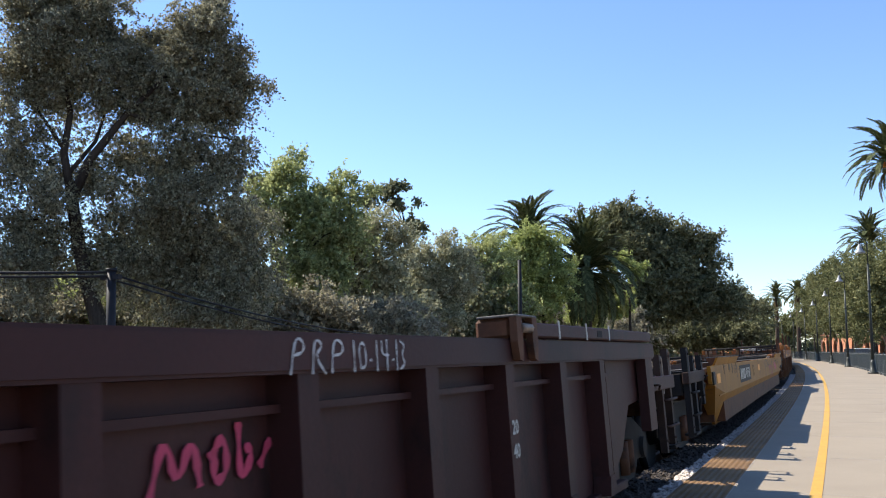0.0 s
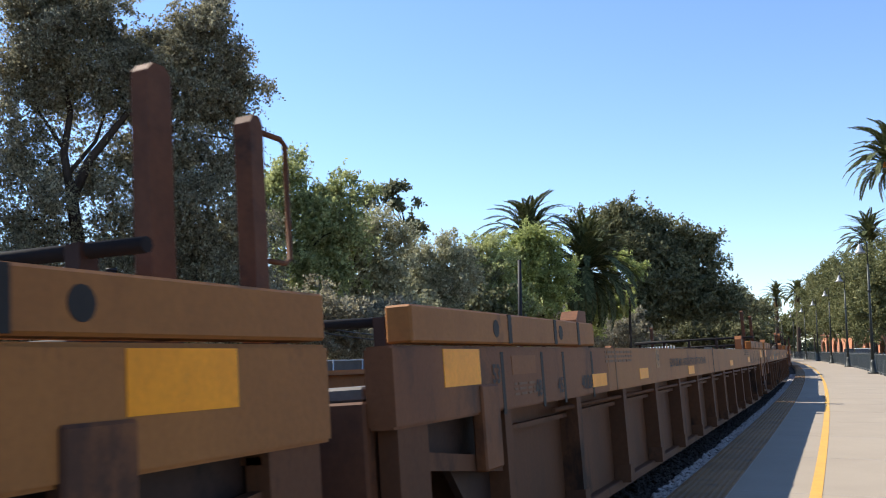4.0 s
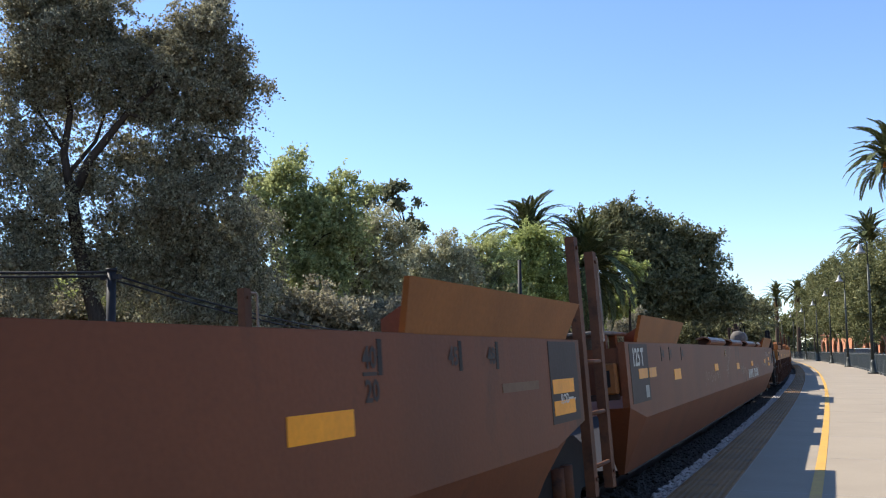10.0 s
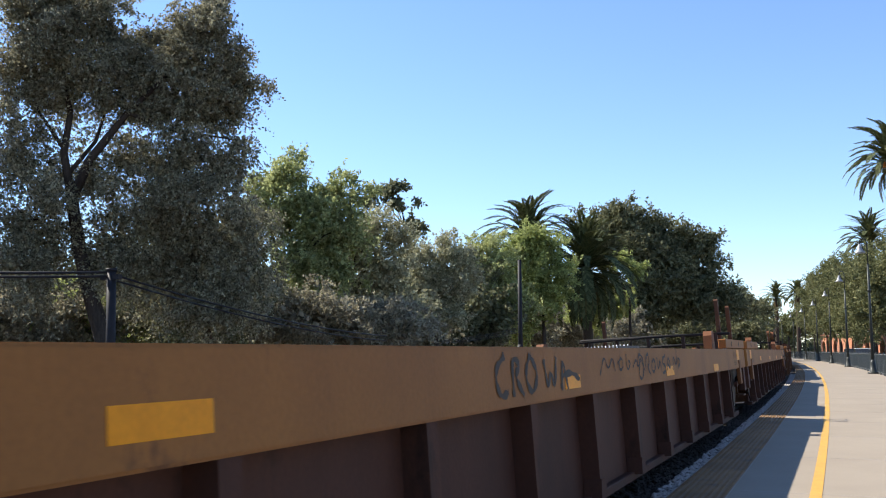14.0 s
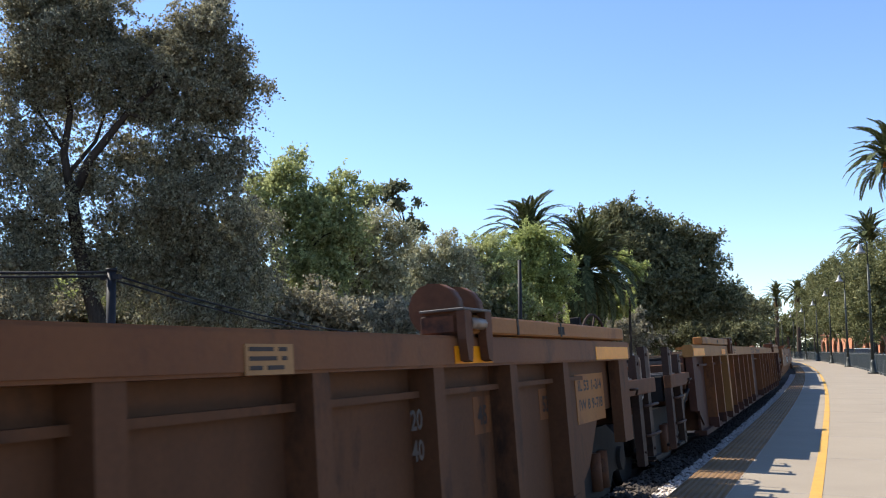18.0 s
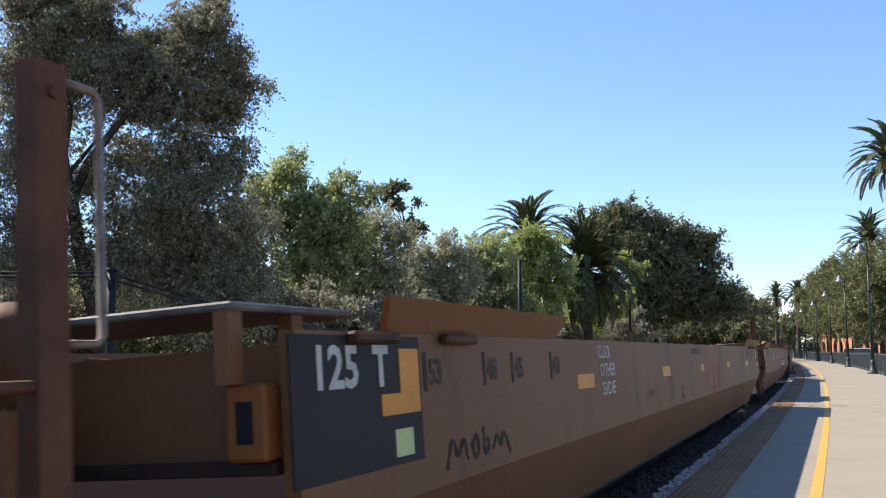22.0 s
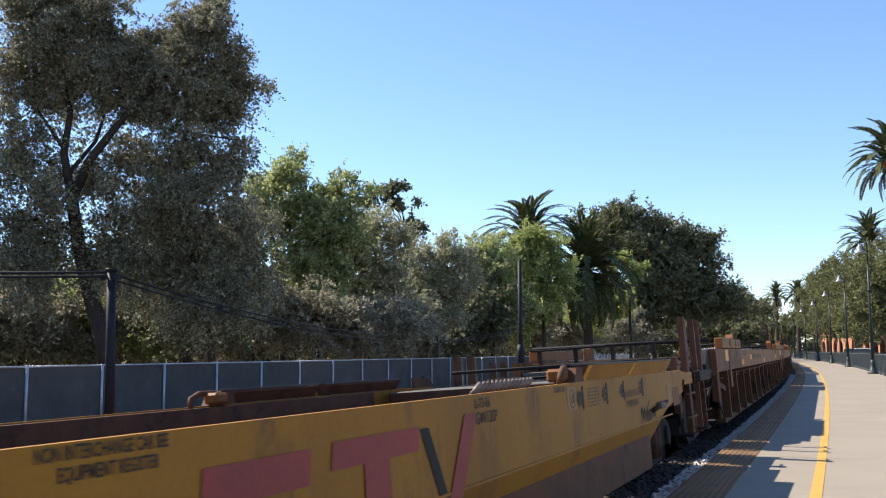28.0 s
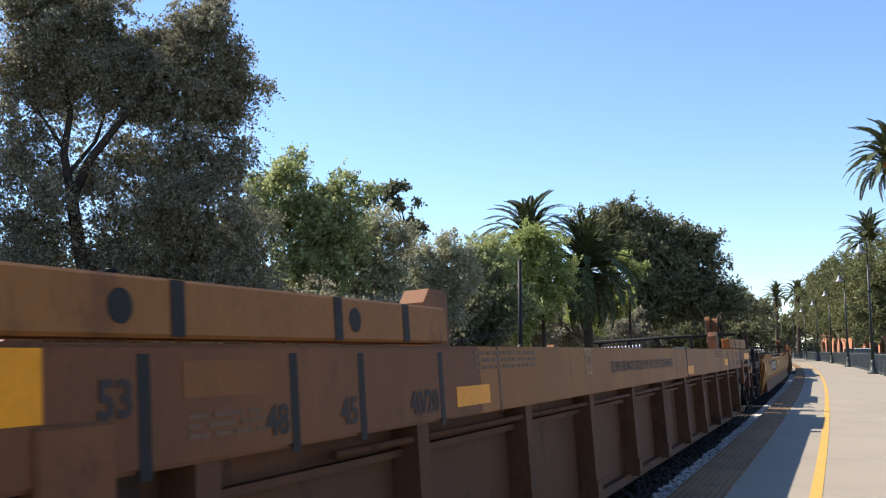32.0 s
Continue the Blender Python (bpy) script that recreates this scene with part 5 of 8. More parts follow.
for q, z, w, h, t in ((5.6, 0.95, 1.9, 0.3, TAG_B), (11.0, 0.95, 1.2, 0.3, TAG_B), (14.2, 0.9, 1.6, 0.3, TAG_A), (16.6, 1.0, 2.0, 0.25, TAG_C)):
    stroke(u, t, -hl + q, z, w, h, 0.008, "dust", label="faint white chalk graffiti")
stroke(u, LETTERS_P, hl - 2.98, 1.3, 0.66, 0.13, 0.006, "chalk", label="white chalk scrawl")
GLYPH = {"T": [[(0, .9), (.8, 1)], [(.45, .95), (.4, 0)]], "O": [[(.5, 1), (.1, .8), (.05, .3), (.4, 0), (.8, .3), (.8, .8), (.45, 1)]], "R": [[(.1, 0), (.15, 1), (.7, .9), (.65, .55), (.15, .5), (.8, 0)]], "E": [[(.75, .9), (.2, .8), (.15, .1), (.8, 0)], [(.2, .45), (.6, .5)]], "N": [[(.1, 0), (.15, 1), (.7, .1), (.8, 1)]]}
for k, ch in enumerate("TORREON"):
    stroke(u, GLYPH[ch], -hl + 8.44 + 0.145 * k, 1.0 + 0.072 * k, 0.13 - 0.004 * k, 0.15 - 0.008 * k, 0.009, "dust", label="faint white chalk graffiti word")
patch(u, "notice_plate", -hl + 8.41, 1.36, 0.25, 0.11, "pale_tan", FACE, 0.004)
bars(u, -hl + 8.43, 1.46, 0.2, 4, "black", FACE + 0.003, 0.014, 0.025)
letter(u, "3", -hl + 11.2, 1.05, 0.12, "charcoal")
letter(u, "B", -hl + 11.88, 0.87, 0.14, "charcoal")

# piped tan pack
pack = ribbed_pack([(11.945, 13.44), (13.49, 14.985), (15.035, 16.435)], "piped three-unit well car", ("tan ribbed container well with three side pipes", "tan ribbed container well with big black graffiti", "tan ribbed container well with rusty pipes"), 3, (0, 0, 0), 0.15, False, (1.25, 1.2, 2.05))
u, hl = pack[0]
letter(u, "725326 A", -hl + 9.9, 1.39, 0.07, "faded", bold=0.003)
patch(u, "worn_patch", -hl + 11.45, 1.28, 0.5, 0.10, "flare")
stroke(u, [[(0, 0), (.3, .7), (.6, .9), (.9, .6), (1, 0)]], -hl + 13.1, 1.15, 0.28, 0.1, 0.02, "charcoal", label="dark oil smear")
part("window_box", box(1.545, 1.575, -hl + 0.28, -hl + 0.6, 1.27, 1.42, 0.01), "charcoal", u)
stroke(u, TAG_A[:2], -hl + 0.62, 1.27, 0.6, 0.2, 0.007, "chalk", label="white chalk scrawl")
stroke(u, TAG_B, -hl - 0.88, 1.09, 0.5, 0.09, 0.006, "chalk", 1.482, "white chalk scrawl")
letter(u, "20 40", hl - 3.9, 1.27, 0.1, "black")
u, hl = pack[1]
stroke(u, [[(.12, .9), (0, .6), (.05, .1), (.14, .2)], [(.2, .1), (.2, .9), (.3, .7), (.22, .5), (.32, .1)], [(.42, .9), (.34, .5), (.42, .05), (.52, .5), (.42, .9)], [(.6, .8), (.64, .1), (.69, .6), (.74, .1), (.78, .85)], [(.84, .1), (.88, .9), (.94, .1)], [(.84, .4), (1.0, .5), (1.15, .3)]], -hl + 7.1, 1.17, 1.55, 0.29, 0.024, "black", label="big black spray letters")
stroke(u, TAG_B, -hl + 9.5, 1.25, 1.8, 0.2, 0.012, "black", label="black spray letters")
stroke(u, TAG_A + [[(1.05, .2), (1.1, .9), (1.2, .3), (1.25, .8)], [(1.3, .2), (1.3, .8), (1.42, .5), (1.3, .3)]], -hl + 11.35, 1.2, 1.5, 0.24, 0.018, "black", label="black spray letters along the sill")
stroke(u, [[(0, .5), (.4, 1), (1, .6), (.6, 0), (.1, .2), (.5, .7)]], -hl + 10.95, 1.18, 0.35, 0.27, 0.016, "black", label="black spray loop")

# two single ribbed cars
for a, b, label, number, wheel in ((16.715, 18.22, "tan ribbed single well car with yellow end strip", "659207", True), (18.49, 20.015, "tan ribbed single well car with white numbers", "658820", False)):
    L = span(a, b)
    hl = L / 2
    u = put_unit(ribbed_unit(L, "dull_tan" if wheel else "ochre", "tan_low" if wheel else "red_low", 1.065, 0.15, label, "single well cars", 0.12 if wheel else 0.085, 0, True, False, 1.53, 3.42, "tan_low" if wheel else "dull_tan", panel_h=0.095, outer=(1.0 if wheel else 0.95, 0.25 if wheel else 0.6), panel_paint="tan" if wheel else "ochre", first=(1.9, 1.95) if wheel else (2.2, 1.95), drum=wheel), a, b)
    end_platform(u, -hl, -1, "grime_shade", posts=((0.72, 1.42), (1.42, 1.5)), reach=1.5)
    end_platform(u, hl, 1, "grime_shade" if wheel else "iron", wheel=wheel, posts=((0.67, 1.42), (1.1, 1.5)), wheel_at=(0.85, 1.62, 1.6), dark="steel" if wheel else "grime_shade", paint="tan_low" if wheel else "dull_tan")
    for way in (-1, 1):
        if wheel or way < 0:
            patch(u, "end_strip", way * (hl - 0.62) - 0.55, 1.39, 1.1, 0.095, "reflector")
        for tx, z in (("20", 1.12), ("40", 0.99)):
            letter(u, tx, way * (hl - 4.37) - 0.06, z, 0.085, "black", 1.534)
            if wheel or way < 0:
                patch(u, "end_strip", way * (hl - 3.66) - 0.26, 1.395, 0.52, 0.085, "reflector")
        for q in (2.12, 3.0, 3.54) if wheel else ():
            patch(u, "stripe", way * (hl - q), 1.545, 0.03, 0.09, "charcoal", 1.566)
    patch(u, "notice_plate", hl - 5.64, 1.38, 0.28, 0.1, "pale_tan", FACE, 0.004)
    bars(u, hl - 5.62, 1.47, 0.22, 3, "black", FACE + 0.003, 0.014, 0.03)
    for q, tx in ((3.3, "45"), (2.8, "48"), (2.13, "53")):
        patch(u, "worn_patch", hl - q - 0.05, 1.02, 0.26, 0.2, "dull_tan", 1.4)
        letter(u, tx, hl - q, 1.07, 0.1, "black", 1.403)
    patch(u, "text_panel", hl - 1.36, 0.93, 0.84, 0.36, "tan", 1.422)
    letter(u, "IL 53 1-3/4", hl - 1.3, 1.17, 0.075, "black", 1.4225, w=0.7)
    letter(u, "IW 8 9-7/8", hl - 1.3, 1.03, 0.075, "black", 1.4225, w=0.7)
    bars(u, -hl + 4.7, 1.505, 0.62, 3, "black", h=0.016, gap=0.03)
    patch(u, "notice_plate", -hl + 5.53, 1.385, 0.28, 0.11, "pale_tan", FACE, 0.004)
    bars(u, -hl + 5.56, 1.485, 0.22, 3, "black", FACE + 0.003, 0.014, 0.03)
    letter(u, "NON-INTERCHANGE CAR", -hl + 9.5, 1.46, 0.04, "black", w=0.72)
    letter(u, "SEE EQUIPMENT REGISTER", -hl + 9.5, 1.395, 0.04, "black", w=0.74)
    patch(u, "sill_bar", -hl + 11.0, 1.37, 0.04, 0.16, "charcoal")
    letter(u, number, -hl + 11.5, 1.4, 0.085, "black", shear=0.15, w=0.62)
    slant(u, [(-hl + 11.15 + 0.085 * k, 1.4, 0.06, 0.085, 0.015) for k in range(4)], "black", "owner's mark as dark slanted shapes")
    if wheel:
        reflectors(u, hl, ((3.5, 1.36, 0.48, 0.085), (6.9, 1.4, 0.45, 0.09), (10.3, 1.39, 0.4, 0.08), (14.3, 1.39, 0.5, 0.085)))
    for q, z in ((4.83, 1.06), (7.75, 1.06), (8.4, 1.10), (11.3, 1.07), (13.4, 1.07)) if wheel else ((4.83, 1.06), (7.62, 1.07), (18.0, 1.06)):
        patch(u, "reflector", -hl + q, z, 0.44, 0.10, "reflector", 1.405)
    if not wheel:
        part("wide_post", box(1.41, 1.538, -hl + 4.28, -hl + 4.51, 0.41, 1.384), "ochre", u, "wider tan post with length marks")
        for tx, z in (("20", 1.12), ("40", 0.985)):
            letter(u, tx, -hl + 4.33, z, 0.09, "black", 1.5385)
        patch(u, "number_panel", -hl + 4.75, 0.82, 1.6, 0.26, "charcoal", 1.405, 0.0015)
        slant(u, [(-hl + 4.9 + 0.14 * k, 0.85, 0.09, 0.2, 0.03) for k in range(4)], "white", "owner's mark as white slanted shapes", 1.405)
        letter(u, "58820", -hl + 5.68, 0.89, 0.18, "white", 1.406, w=0.55)
        letter(u, "JACK", hl - 0.55, 1.22, 0.045, "black")
        letter(u, "LIFT", hl - 0.55, 1.16, 0.045, "black")
        letter(u, "HERE", hl - 0.55, 1.10, 0.045, "black")

# weathered tan smooth pack
pack = smooth_pack([(20.25, 21.70), (21.80, 23.25), (23.36, 24.80)], "beige three-unit well car", ("weathered tan smooth well with black and white mural graffiti", "weathered tan smooth well with white spray words", "weathered tan smooth well with black lettering"), "beige", "beige", "766335")
u, hl = pack[0]
patch(u, "number_panel", -hl + 6.3, 0.90, 3.3, 0.32, "charcoal", FACE, 0.0015)
slant(u, [(-hl + 6.55 + 0.3 * k, 0.95, 0.18, 0.2, 0.05) for k in range(4)], "white", "owner's mark as white slanted shapes")
letter(u, "766335", -hl + 7.95, 0.95, 0.2, "white", w=1.45, shear=0.15)
letter(u, "A", -hl + 10.06, 1.0, 0.14, "charcoal")
letter(u, "766335  A", -hl + 11.35, 1.42, 0.065, "black", w=0.72)
for k, tx in enumerate(("2 INCH TREAD COND SHOES", "NO. 24 BRAKE BEAMS", "SPRG 7 OC D-5")):
    letter(u, tx, -hl + 1.0, 1.36 - 0.075 * k, 0.04, "black", bold=0.002)
bm = bmesh.new()
ring = [(-0.1, 1.1), (0.0, 1.5), (0.5, 1.53), (1.0, 1.49), (1.6, 1.53), (2.0, 1.5), (1.9, 1.38), (1.2, 1.42), (0.5, 1.36), (0.15, 1.05)]
bm.faces.new([bm.verts.new((FACE + 0.002, -hl + 13.1 + y, max(z, 0.875))) for y, z in ring])
part("graffiti", bm, "mural", u, "dull blue spray background of the mural")
MURAL = [[(.02, .1), (.06, .9), (.2, .95), (.26, .7), (.12, .55), (.28, .4), (.26, .1), (.04, .08)], [(.36, .9), (.34, .5), (.46, .5), (.46, .1), (.34, .12)], [(.36, .9), (.5, .92)], [(.56, .1), (.56, .92)], [(.6, .45), (.72, .92)], [(.6, .5), (.74, .1)], [(.84, .6), (.95, .5), (.9, .15), (.8, .3), (.86, .5)]]
stroke(u, MURAL, -hl + 13.15, 0.88, 2.75, 0.62, 0.085, "chalk", FACE - 0.0008, "white outline of the mural letters")
stroke(u, MURAL, -hl + 13.15, 0.88, 2.75, 0.62, 0.062, "black", FACE + 0.0008, "black edge of the mural letters")
stroke(u, MURAL, -hl + 13.15, 0.88, 2.75, 0.62, 0.030, "beige", FACE + 0.0024, "tan fill of the mural letters")
for k, z in enumerate((1.28, 1.08, 0.9)):
    stroke(u, TAG_A if k % 2 else TAG_B, -hl + 16.0 + 0.25 * k, z, 1.15, 0.17, 0.009, "chalk", label="white spray writing")
u, hl = pack[1]
for k, (tx, w) in enumerate((("CLICK", 0.42), ("OTHER", 0.52), ("SIDE", 0.45))):
    letter(u, tx, -hl + 5.02 + 0.03 * k, 1.40 - 0.14 * k, 0.10, "chalk", bold=0.0, w=w)
letter(u, "766335  C", -hl + 10.35, 1.41, 0.07, "black", w=0.72)
slant(u, [(-hl + 10.06 + 0.07 * k, 1.41, 0.05, 0.07, 0.0) for k in range(4)], "black", "owner's mark as dark shapes")
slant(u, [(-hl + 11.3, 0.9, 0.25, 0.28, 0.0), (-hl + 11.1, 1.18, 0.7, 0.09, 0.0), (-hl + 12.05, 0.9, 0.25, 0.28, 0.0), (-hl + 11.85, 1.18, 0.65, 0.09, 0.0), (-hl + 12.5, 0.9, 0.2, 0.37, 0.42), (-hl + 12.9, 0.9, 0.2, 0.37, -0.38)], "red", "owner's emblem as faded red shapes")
letter(u, "C", -hl + 9.0, 0.92, 0.13, "charcoal")
letter(u, "LD LMT 118,100", -hl + 6.9, 1.02, 0.055, "faded", bold=0.002)
stroke(u, TAG_B, -hl + 1.9, 0.9, 0.9, 0.2, 0.014, "charcoal", label="dark spray scrawl")
u, hl = pack[2]
letter(u, "GWG33B", -hl + 6.1, 1.40, 0.095, "black", w=0.58)
patch(u, "number_panel", -hl + 11.8, 0.86, 3.4, 0.31, "charcoal", FACE, 0.0015)
slant(u, [(-hl + 12.0 + 0.3 * k, 0.91, 0.18, 0.2, 0.05) for k in range(4)], "white", "owner's mark as white slanted shapes")
letter(u, "766335", -hl + 13.5, 0.91, 0.2, "white", w=1.45, shear=0.15)
letter(u, "766335  B", -hl + 9.35, 1.42, 0.07, "black", w=0.8)
letter(u, "LD LMT 118,100", -hl + 8.3, 0.99, 0.055, "faded", w=0.75)
part("air_reservoir", tube([(0.75, hl - 2.3, 1.76), (0.75, hl - 2.2, 1.76), (0.75, hl - 1.3, 1.76), (0.75, hl - 1.2, 1.76)], [0.06, 0.15, 0.15, 0.06], 18), "flare", u, "rusty tan air reservoir")
for k in range(2):
    part("lug", prism([(1.34, 1.53), (1.52, 1.53), (1.56, 1.57), (1.54, 1.61), (1.47, 1.645), (1.38, 1.65), (1.34, 1.62)], (-hl + 6.3 + 3.04 * k, -hl + 6.6 + 3.04 * k), "y"), "flare", u, "rolled tan container stop")

# the low cars that follow
rusty, hl = low_car(25.115, 26.62, "rusty dirty yellow low-sided empty well car", "rust_yellow", "")
stroke(rusty, TAG_A, -hl + 5.2, 0.95, 2.0, 0.25, 0.012, "chalk", label="pale scratched graffiti")
yellow_2, hl = low_car(26.90, 28.41, "yellow low-sided empty well car with red emblem", "yellow", "471764")
slant(yellow_2, [(-hl + 13.0, 1.0, 0.6, 0.12, 0.02), (-hl + 13.2, 0.68, 0.22, 0.3, 0.0), (-hl + 13.75, 1.03, 0.75, 0.10, 0.02), (-hl + 14.0, 0.68, 0.22, 0.35, 0.0), (-hl + 14.75, 0.7, 0.16, 0.45, 0.3)], "red", "owner's emblem as faded red shapes")
slant(yellow_2, [(-hl + 14.75, 0.72, 0.09, 0.4, -0.22)], "charcoal", "dark slanted emblem stroke")
letter(yellow_2, "L-73-86", -hl + 15.2, 1.17, 0.05, "black", bold=0.002)
letter(yellow_2, "GW13SP", -hl + 15.2, 1.09, 0.06, "black", bold=0.002)
stroke(yellow_2, TAG_B, hl - 2.4, 0.75, 0.7, 0.28, 0.016, "charcoal", label="dark spray scrawl")

# the last tan pack
pack = ribbed_pack([(28.655, 30.18), (30.22, 31.642), (31.697, 33.07)], "rear three-unit well car", ("tan ribbed container well with a yellow load mark", "tan ribbed container well, clean black lettering", "tan ribbed container well near the train's end"), 1, (0, -1.05, 0))
for (u, hl), q in zip(pack, (6.39, 5.25, 6.2)):
    gross(u, hl, q, 2.45 if q < 6 else 3.05)
patch(pack[0][0], "pale_patch", -pack[0][1] + 15.75, 1.30, 0.2, 0.17, "pale_tan")
circled(pack[0][0], "110", -pack[0][1] + 15.85, 1.39)
patch(pack[0][0], "reflector", -pack[0][1] + 6.62, 1.27, 0.46, 0.105, "reflector")
yellow_3, hl = low_car(33.35, 34.86, "yellow low-sided empty well car further back", "yellow", "471902")
ribbed_pack([(35.1, 36.6)], "last tan well car", ("tan ribbed container well at the back",), 1, (0,))


# ---- trees ----
def leaf_mesh(name, blobs, clumps, per, size, material, spread=0.5, seed=1, droop=0.3, ragged=1.0, core=0.06):
    """A crown: leafy twigs in clumps through ellipsoids (x, y, z, rx, ry, rz), with a denser core."""
    rng = np.random.default_rng(seed)
    bl = np.array(blobs, float)
    vol = (bl[:, 3] * bl[:, 4] * bl[:, 5]) ** 0.75

    def unit(v):
        return v / np.linalg.norm(v, axis=1)[:, None]

    # boughs first, then clumps round each bough, so that gaps stay between them
    boughs = max(len(blobs), clumps // 3)
    pick = np.concatenate([np.arange(len(blobs)), rng.choice(len(blobs), boughs - len(blobs), p=vol / vol.sum())])
    d = unit(rng.normal(size=(boughs, 3)) + (0, 0, 0.3))
    bough = bl[pick, :3] + d * (ragged * 0.86 * rng.uniform(0.02, 1.0, boughs) ** 0.45)[:, None] * bl[pick, 3:6]
    of = rng.integers(0, boughs, clumps)
    d = unit(d[of] + rng.normal(size=(clumps, 3)) * 0.5)
    centre = bough[of] + rng.normal(size=(clumps, 3)) * spread * (1.0, 1.0, 0.7) + d * spread * 0.3
    # each clump holds some twigs of ten leaves, which reach outward and bend with their weight
    tw = max(1, per // 10)
    n = clumps * tw
    start = np.repeat(centre, tw, 0) + rng.normal(size=(n, 3)) * spread * 0.42
    way = unit(np.repeat(d, tw, 0) * 0.75 + rng.normal(size=(n, 3)) * 0.6 + (0, 0, 0.3))
    long = spread * rng.uniform(0.5, 1.9, n)
    q = np.tile(np.linspace(0.05, 1.0, 10), n)[:, None]
    way10, long10 = np.repeat(way, 10, 0), np.repeat(long, 10)[:, None]
    c = np.repeat(start, 10, 0) + way10 * q * long10 - (0, 0, 1) * (droop * q ** 2 * long10) + rng.normal(size=(n * 10, 3)) * size * 0.35
    a = unit(way10 * 0.8 + rng.normal(size=(n * 10, 3)) * 0.75 - (0, 0, droop))
    s = size * rng.uniform(0.6, 1.35, n * 10)
    k = int(len(c) * core)
    if k:
        pk = rng.choice(len(blobs), k, p=vol / vol.sum())
        c = np.concatenate([c, bl[pk, :3] + unit(rng.normal(size=(k, 3))) * rng.uniform(0, 0.8, k)[:, None] * bl[pk, 3:6]])
        a, s = np.concatenate([a, unit(rng.normal(size=(k, 3)))]), np.concatenate([s, size * rng.uniform(1.5, 2.6, k)])
    n = len(c)
    b = unit(np.cross(a, rng.normal(size=(n, 3))))
    tip, side = a * s[:, None], b * s[:, None] * 0.28
    co = np.stack([c - tip * 0.5, c + side, c + tip * 0.5, c - side], 1).reshape(-1, 3)
    me = bpy.data.meshes.new(name)
    me.vertices.add(n * 4)
    me.vertices.foreach_set("co", co.astype(np.float32).ravel())
    me.loops.add(n * 4)
    me.loops.foreach_set("vertex_index", np.arange(n * 4, dtype=np.int32))
    me.polygons.add(n)
    me.polygons.foreach_set("loop_start", np.arange(0, n * 4, 4, dtype=np.int32))
    me.update(calc_edges=True)
    me.materials.append(M[material])
    return me, centre


GROUND_Z = -0.62


def tree(x, y, trunk, blobs, clumps, per, size, material, label, spread=0.5, seed=1, lean=(0, 0), limbs=9, bark="bark", radius=0.25, group="", droop=0.3, ragged=1.0, core=0.06, bole=None):
    """Trunk, limbs that reach into the crown, and the crown. trunk: height of the fork. Blobs are relative to the foot."""
    t = thing("tree", x, y, GROUND_Z - 0.05, math.atan2(-x, y), label, "tree", group)
    me, centre = leaf_mesh("crown", blobs, clumps, per, size, material, spread, seed, droop, ragged, core)
    part("crown", me, None, t)
    rng = random.Random(seed)
    fork = Vector((lean[0], lean[1], trunk))
    mid = fork * 0.5 + Vector((lean[0] * -0.18, 0, 0))
    line = bole or [(0, 0, 0), mid * 0.5, mid, fork]
    part("trunk", tube(line, [radius * (1.25 - 0.55 * k / (len(line) - 1)) for k in range(len(line))], 9), bark, t)
    for k in range(limbs):
        end = Vector(centre[rng.randrange(len(centre))])
        if end.z < trunk * 0.8:
            end.z = trunk + abs(end.z - trunk) * 0.7
        bend = fork.lerp(end, 0.5) + Vector((rng.uniform(-0.4, 0.4), rng.uniform(-0.4, 0.4), rng.uniform(0.0, 0.7)))
        part("limb", tube([fork, fork.lerp(bend, 0.5), bend, end], [radius * 0.5, radius * 0.34, radius * 0.2, radius * 0.06], 6), bark, t)
    return t


def more_crown(t, blobs, clumps, per, size, material, spread, seed, droop, ragged, core):
    me, _ = leaf_mesh("crown", blobs, clumps, per, size, material, spread, seed, droop, ragged, core)
    return part("crown", me, None, t)


def frond_mesh(name, length, material, rise=0.75, seed=0):
    """A feather palm frond: an arching rib with leaflets on both sides."""
    rng = random.Random(seed)
    bm = bmesh.new()
    pts = []
    for k in range(9):
        q = k / 8
        pts.append(Vector((length * (q - 0.10 * q * q), 0, length * (rise * q * 0.55 - 0.62 * q * q * (0.5 + q * 0.5)))))
    add_tube(bm, pts, [0.045 * (1 - 0.8 * k / 8) for k in range(9)], 4)
    for k in range(46):
        q = 0.14 + 0.86 * k / 45
        i = min(int(q * 8), 7)
        p = pts[i].lerp(pts[i + 1], q * 8 - i)
        d = (pts[i + 1] - pts[i]).normalized()
        ll = length * 0.12 * math.sin(math.pi * (0.18 + 0.78 * q)) ** 0.6
        for sgn in (1, -1):
            out = (d * 0.75 + Vector((0, sgn, 0.25)) * 0.8).normalized()
            tip = p + out * ll + Vector((0, 0, -ll * rng.uniform(0.0, 0.3)))
            w = d * length * 0.024
            bm.faces.new([bm.verts.new(v) for v in (p - w, p.lerp(tip, 0.5) - w + Vector((0, 0, 0.01)), tip, p.lerp(tip, 0.5) + w)])
    return mesh_of(name, bm, material)


FRONDS = {}


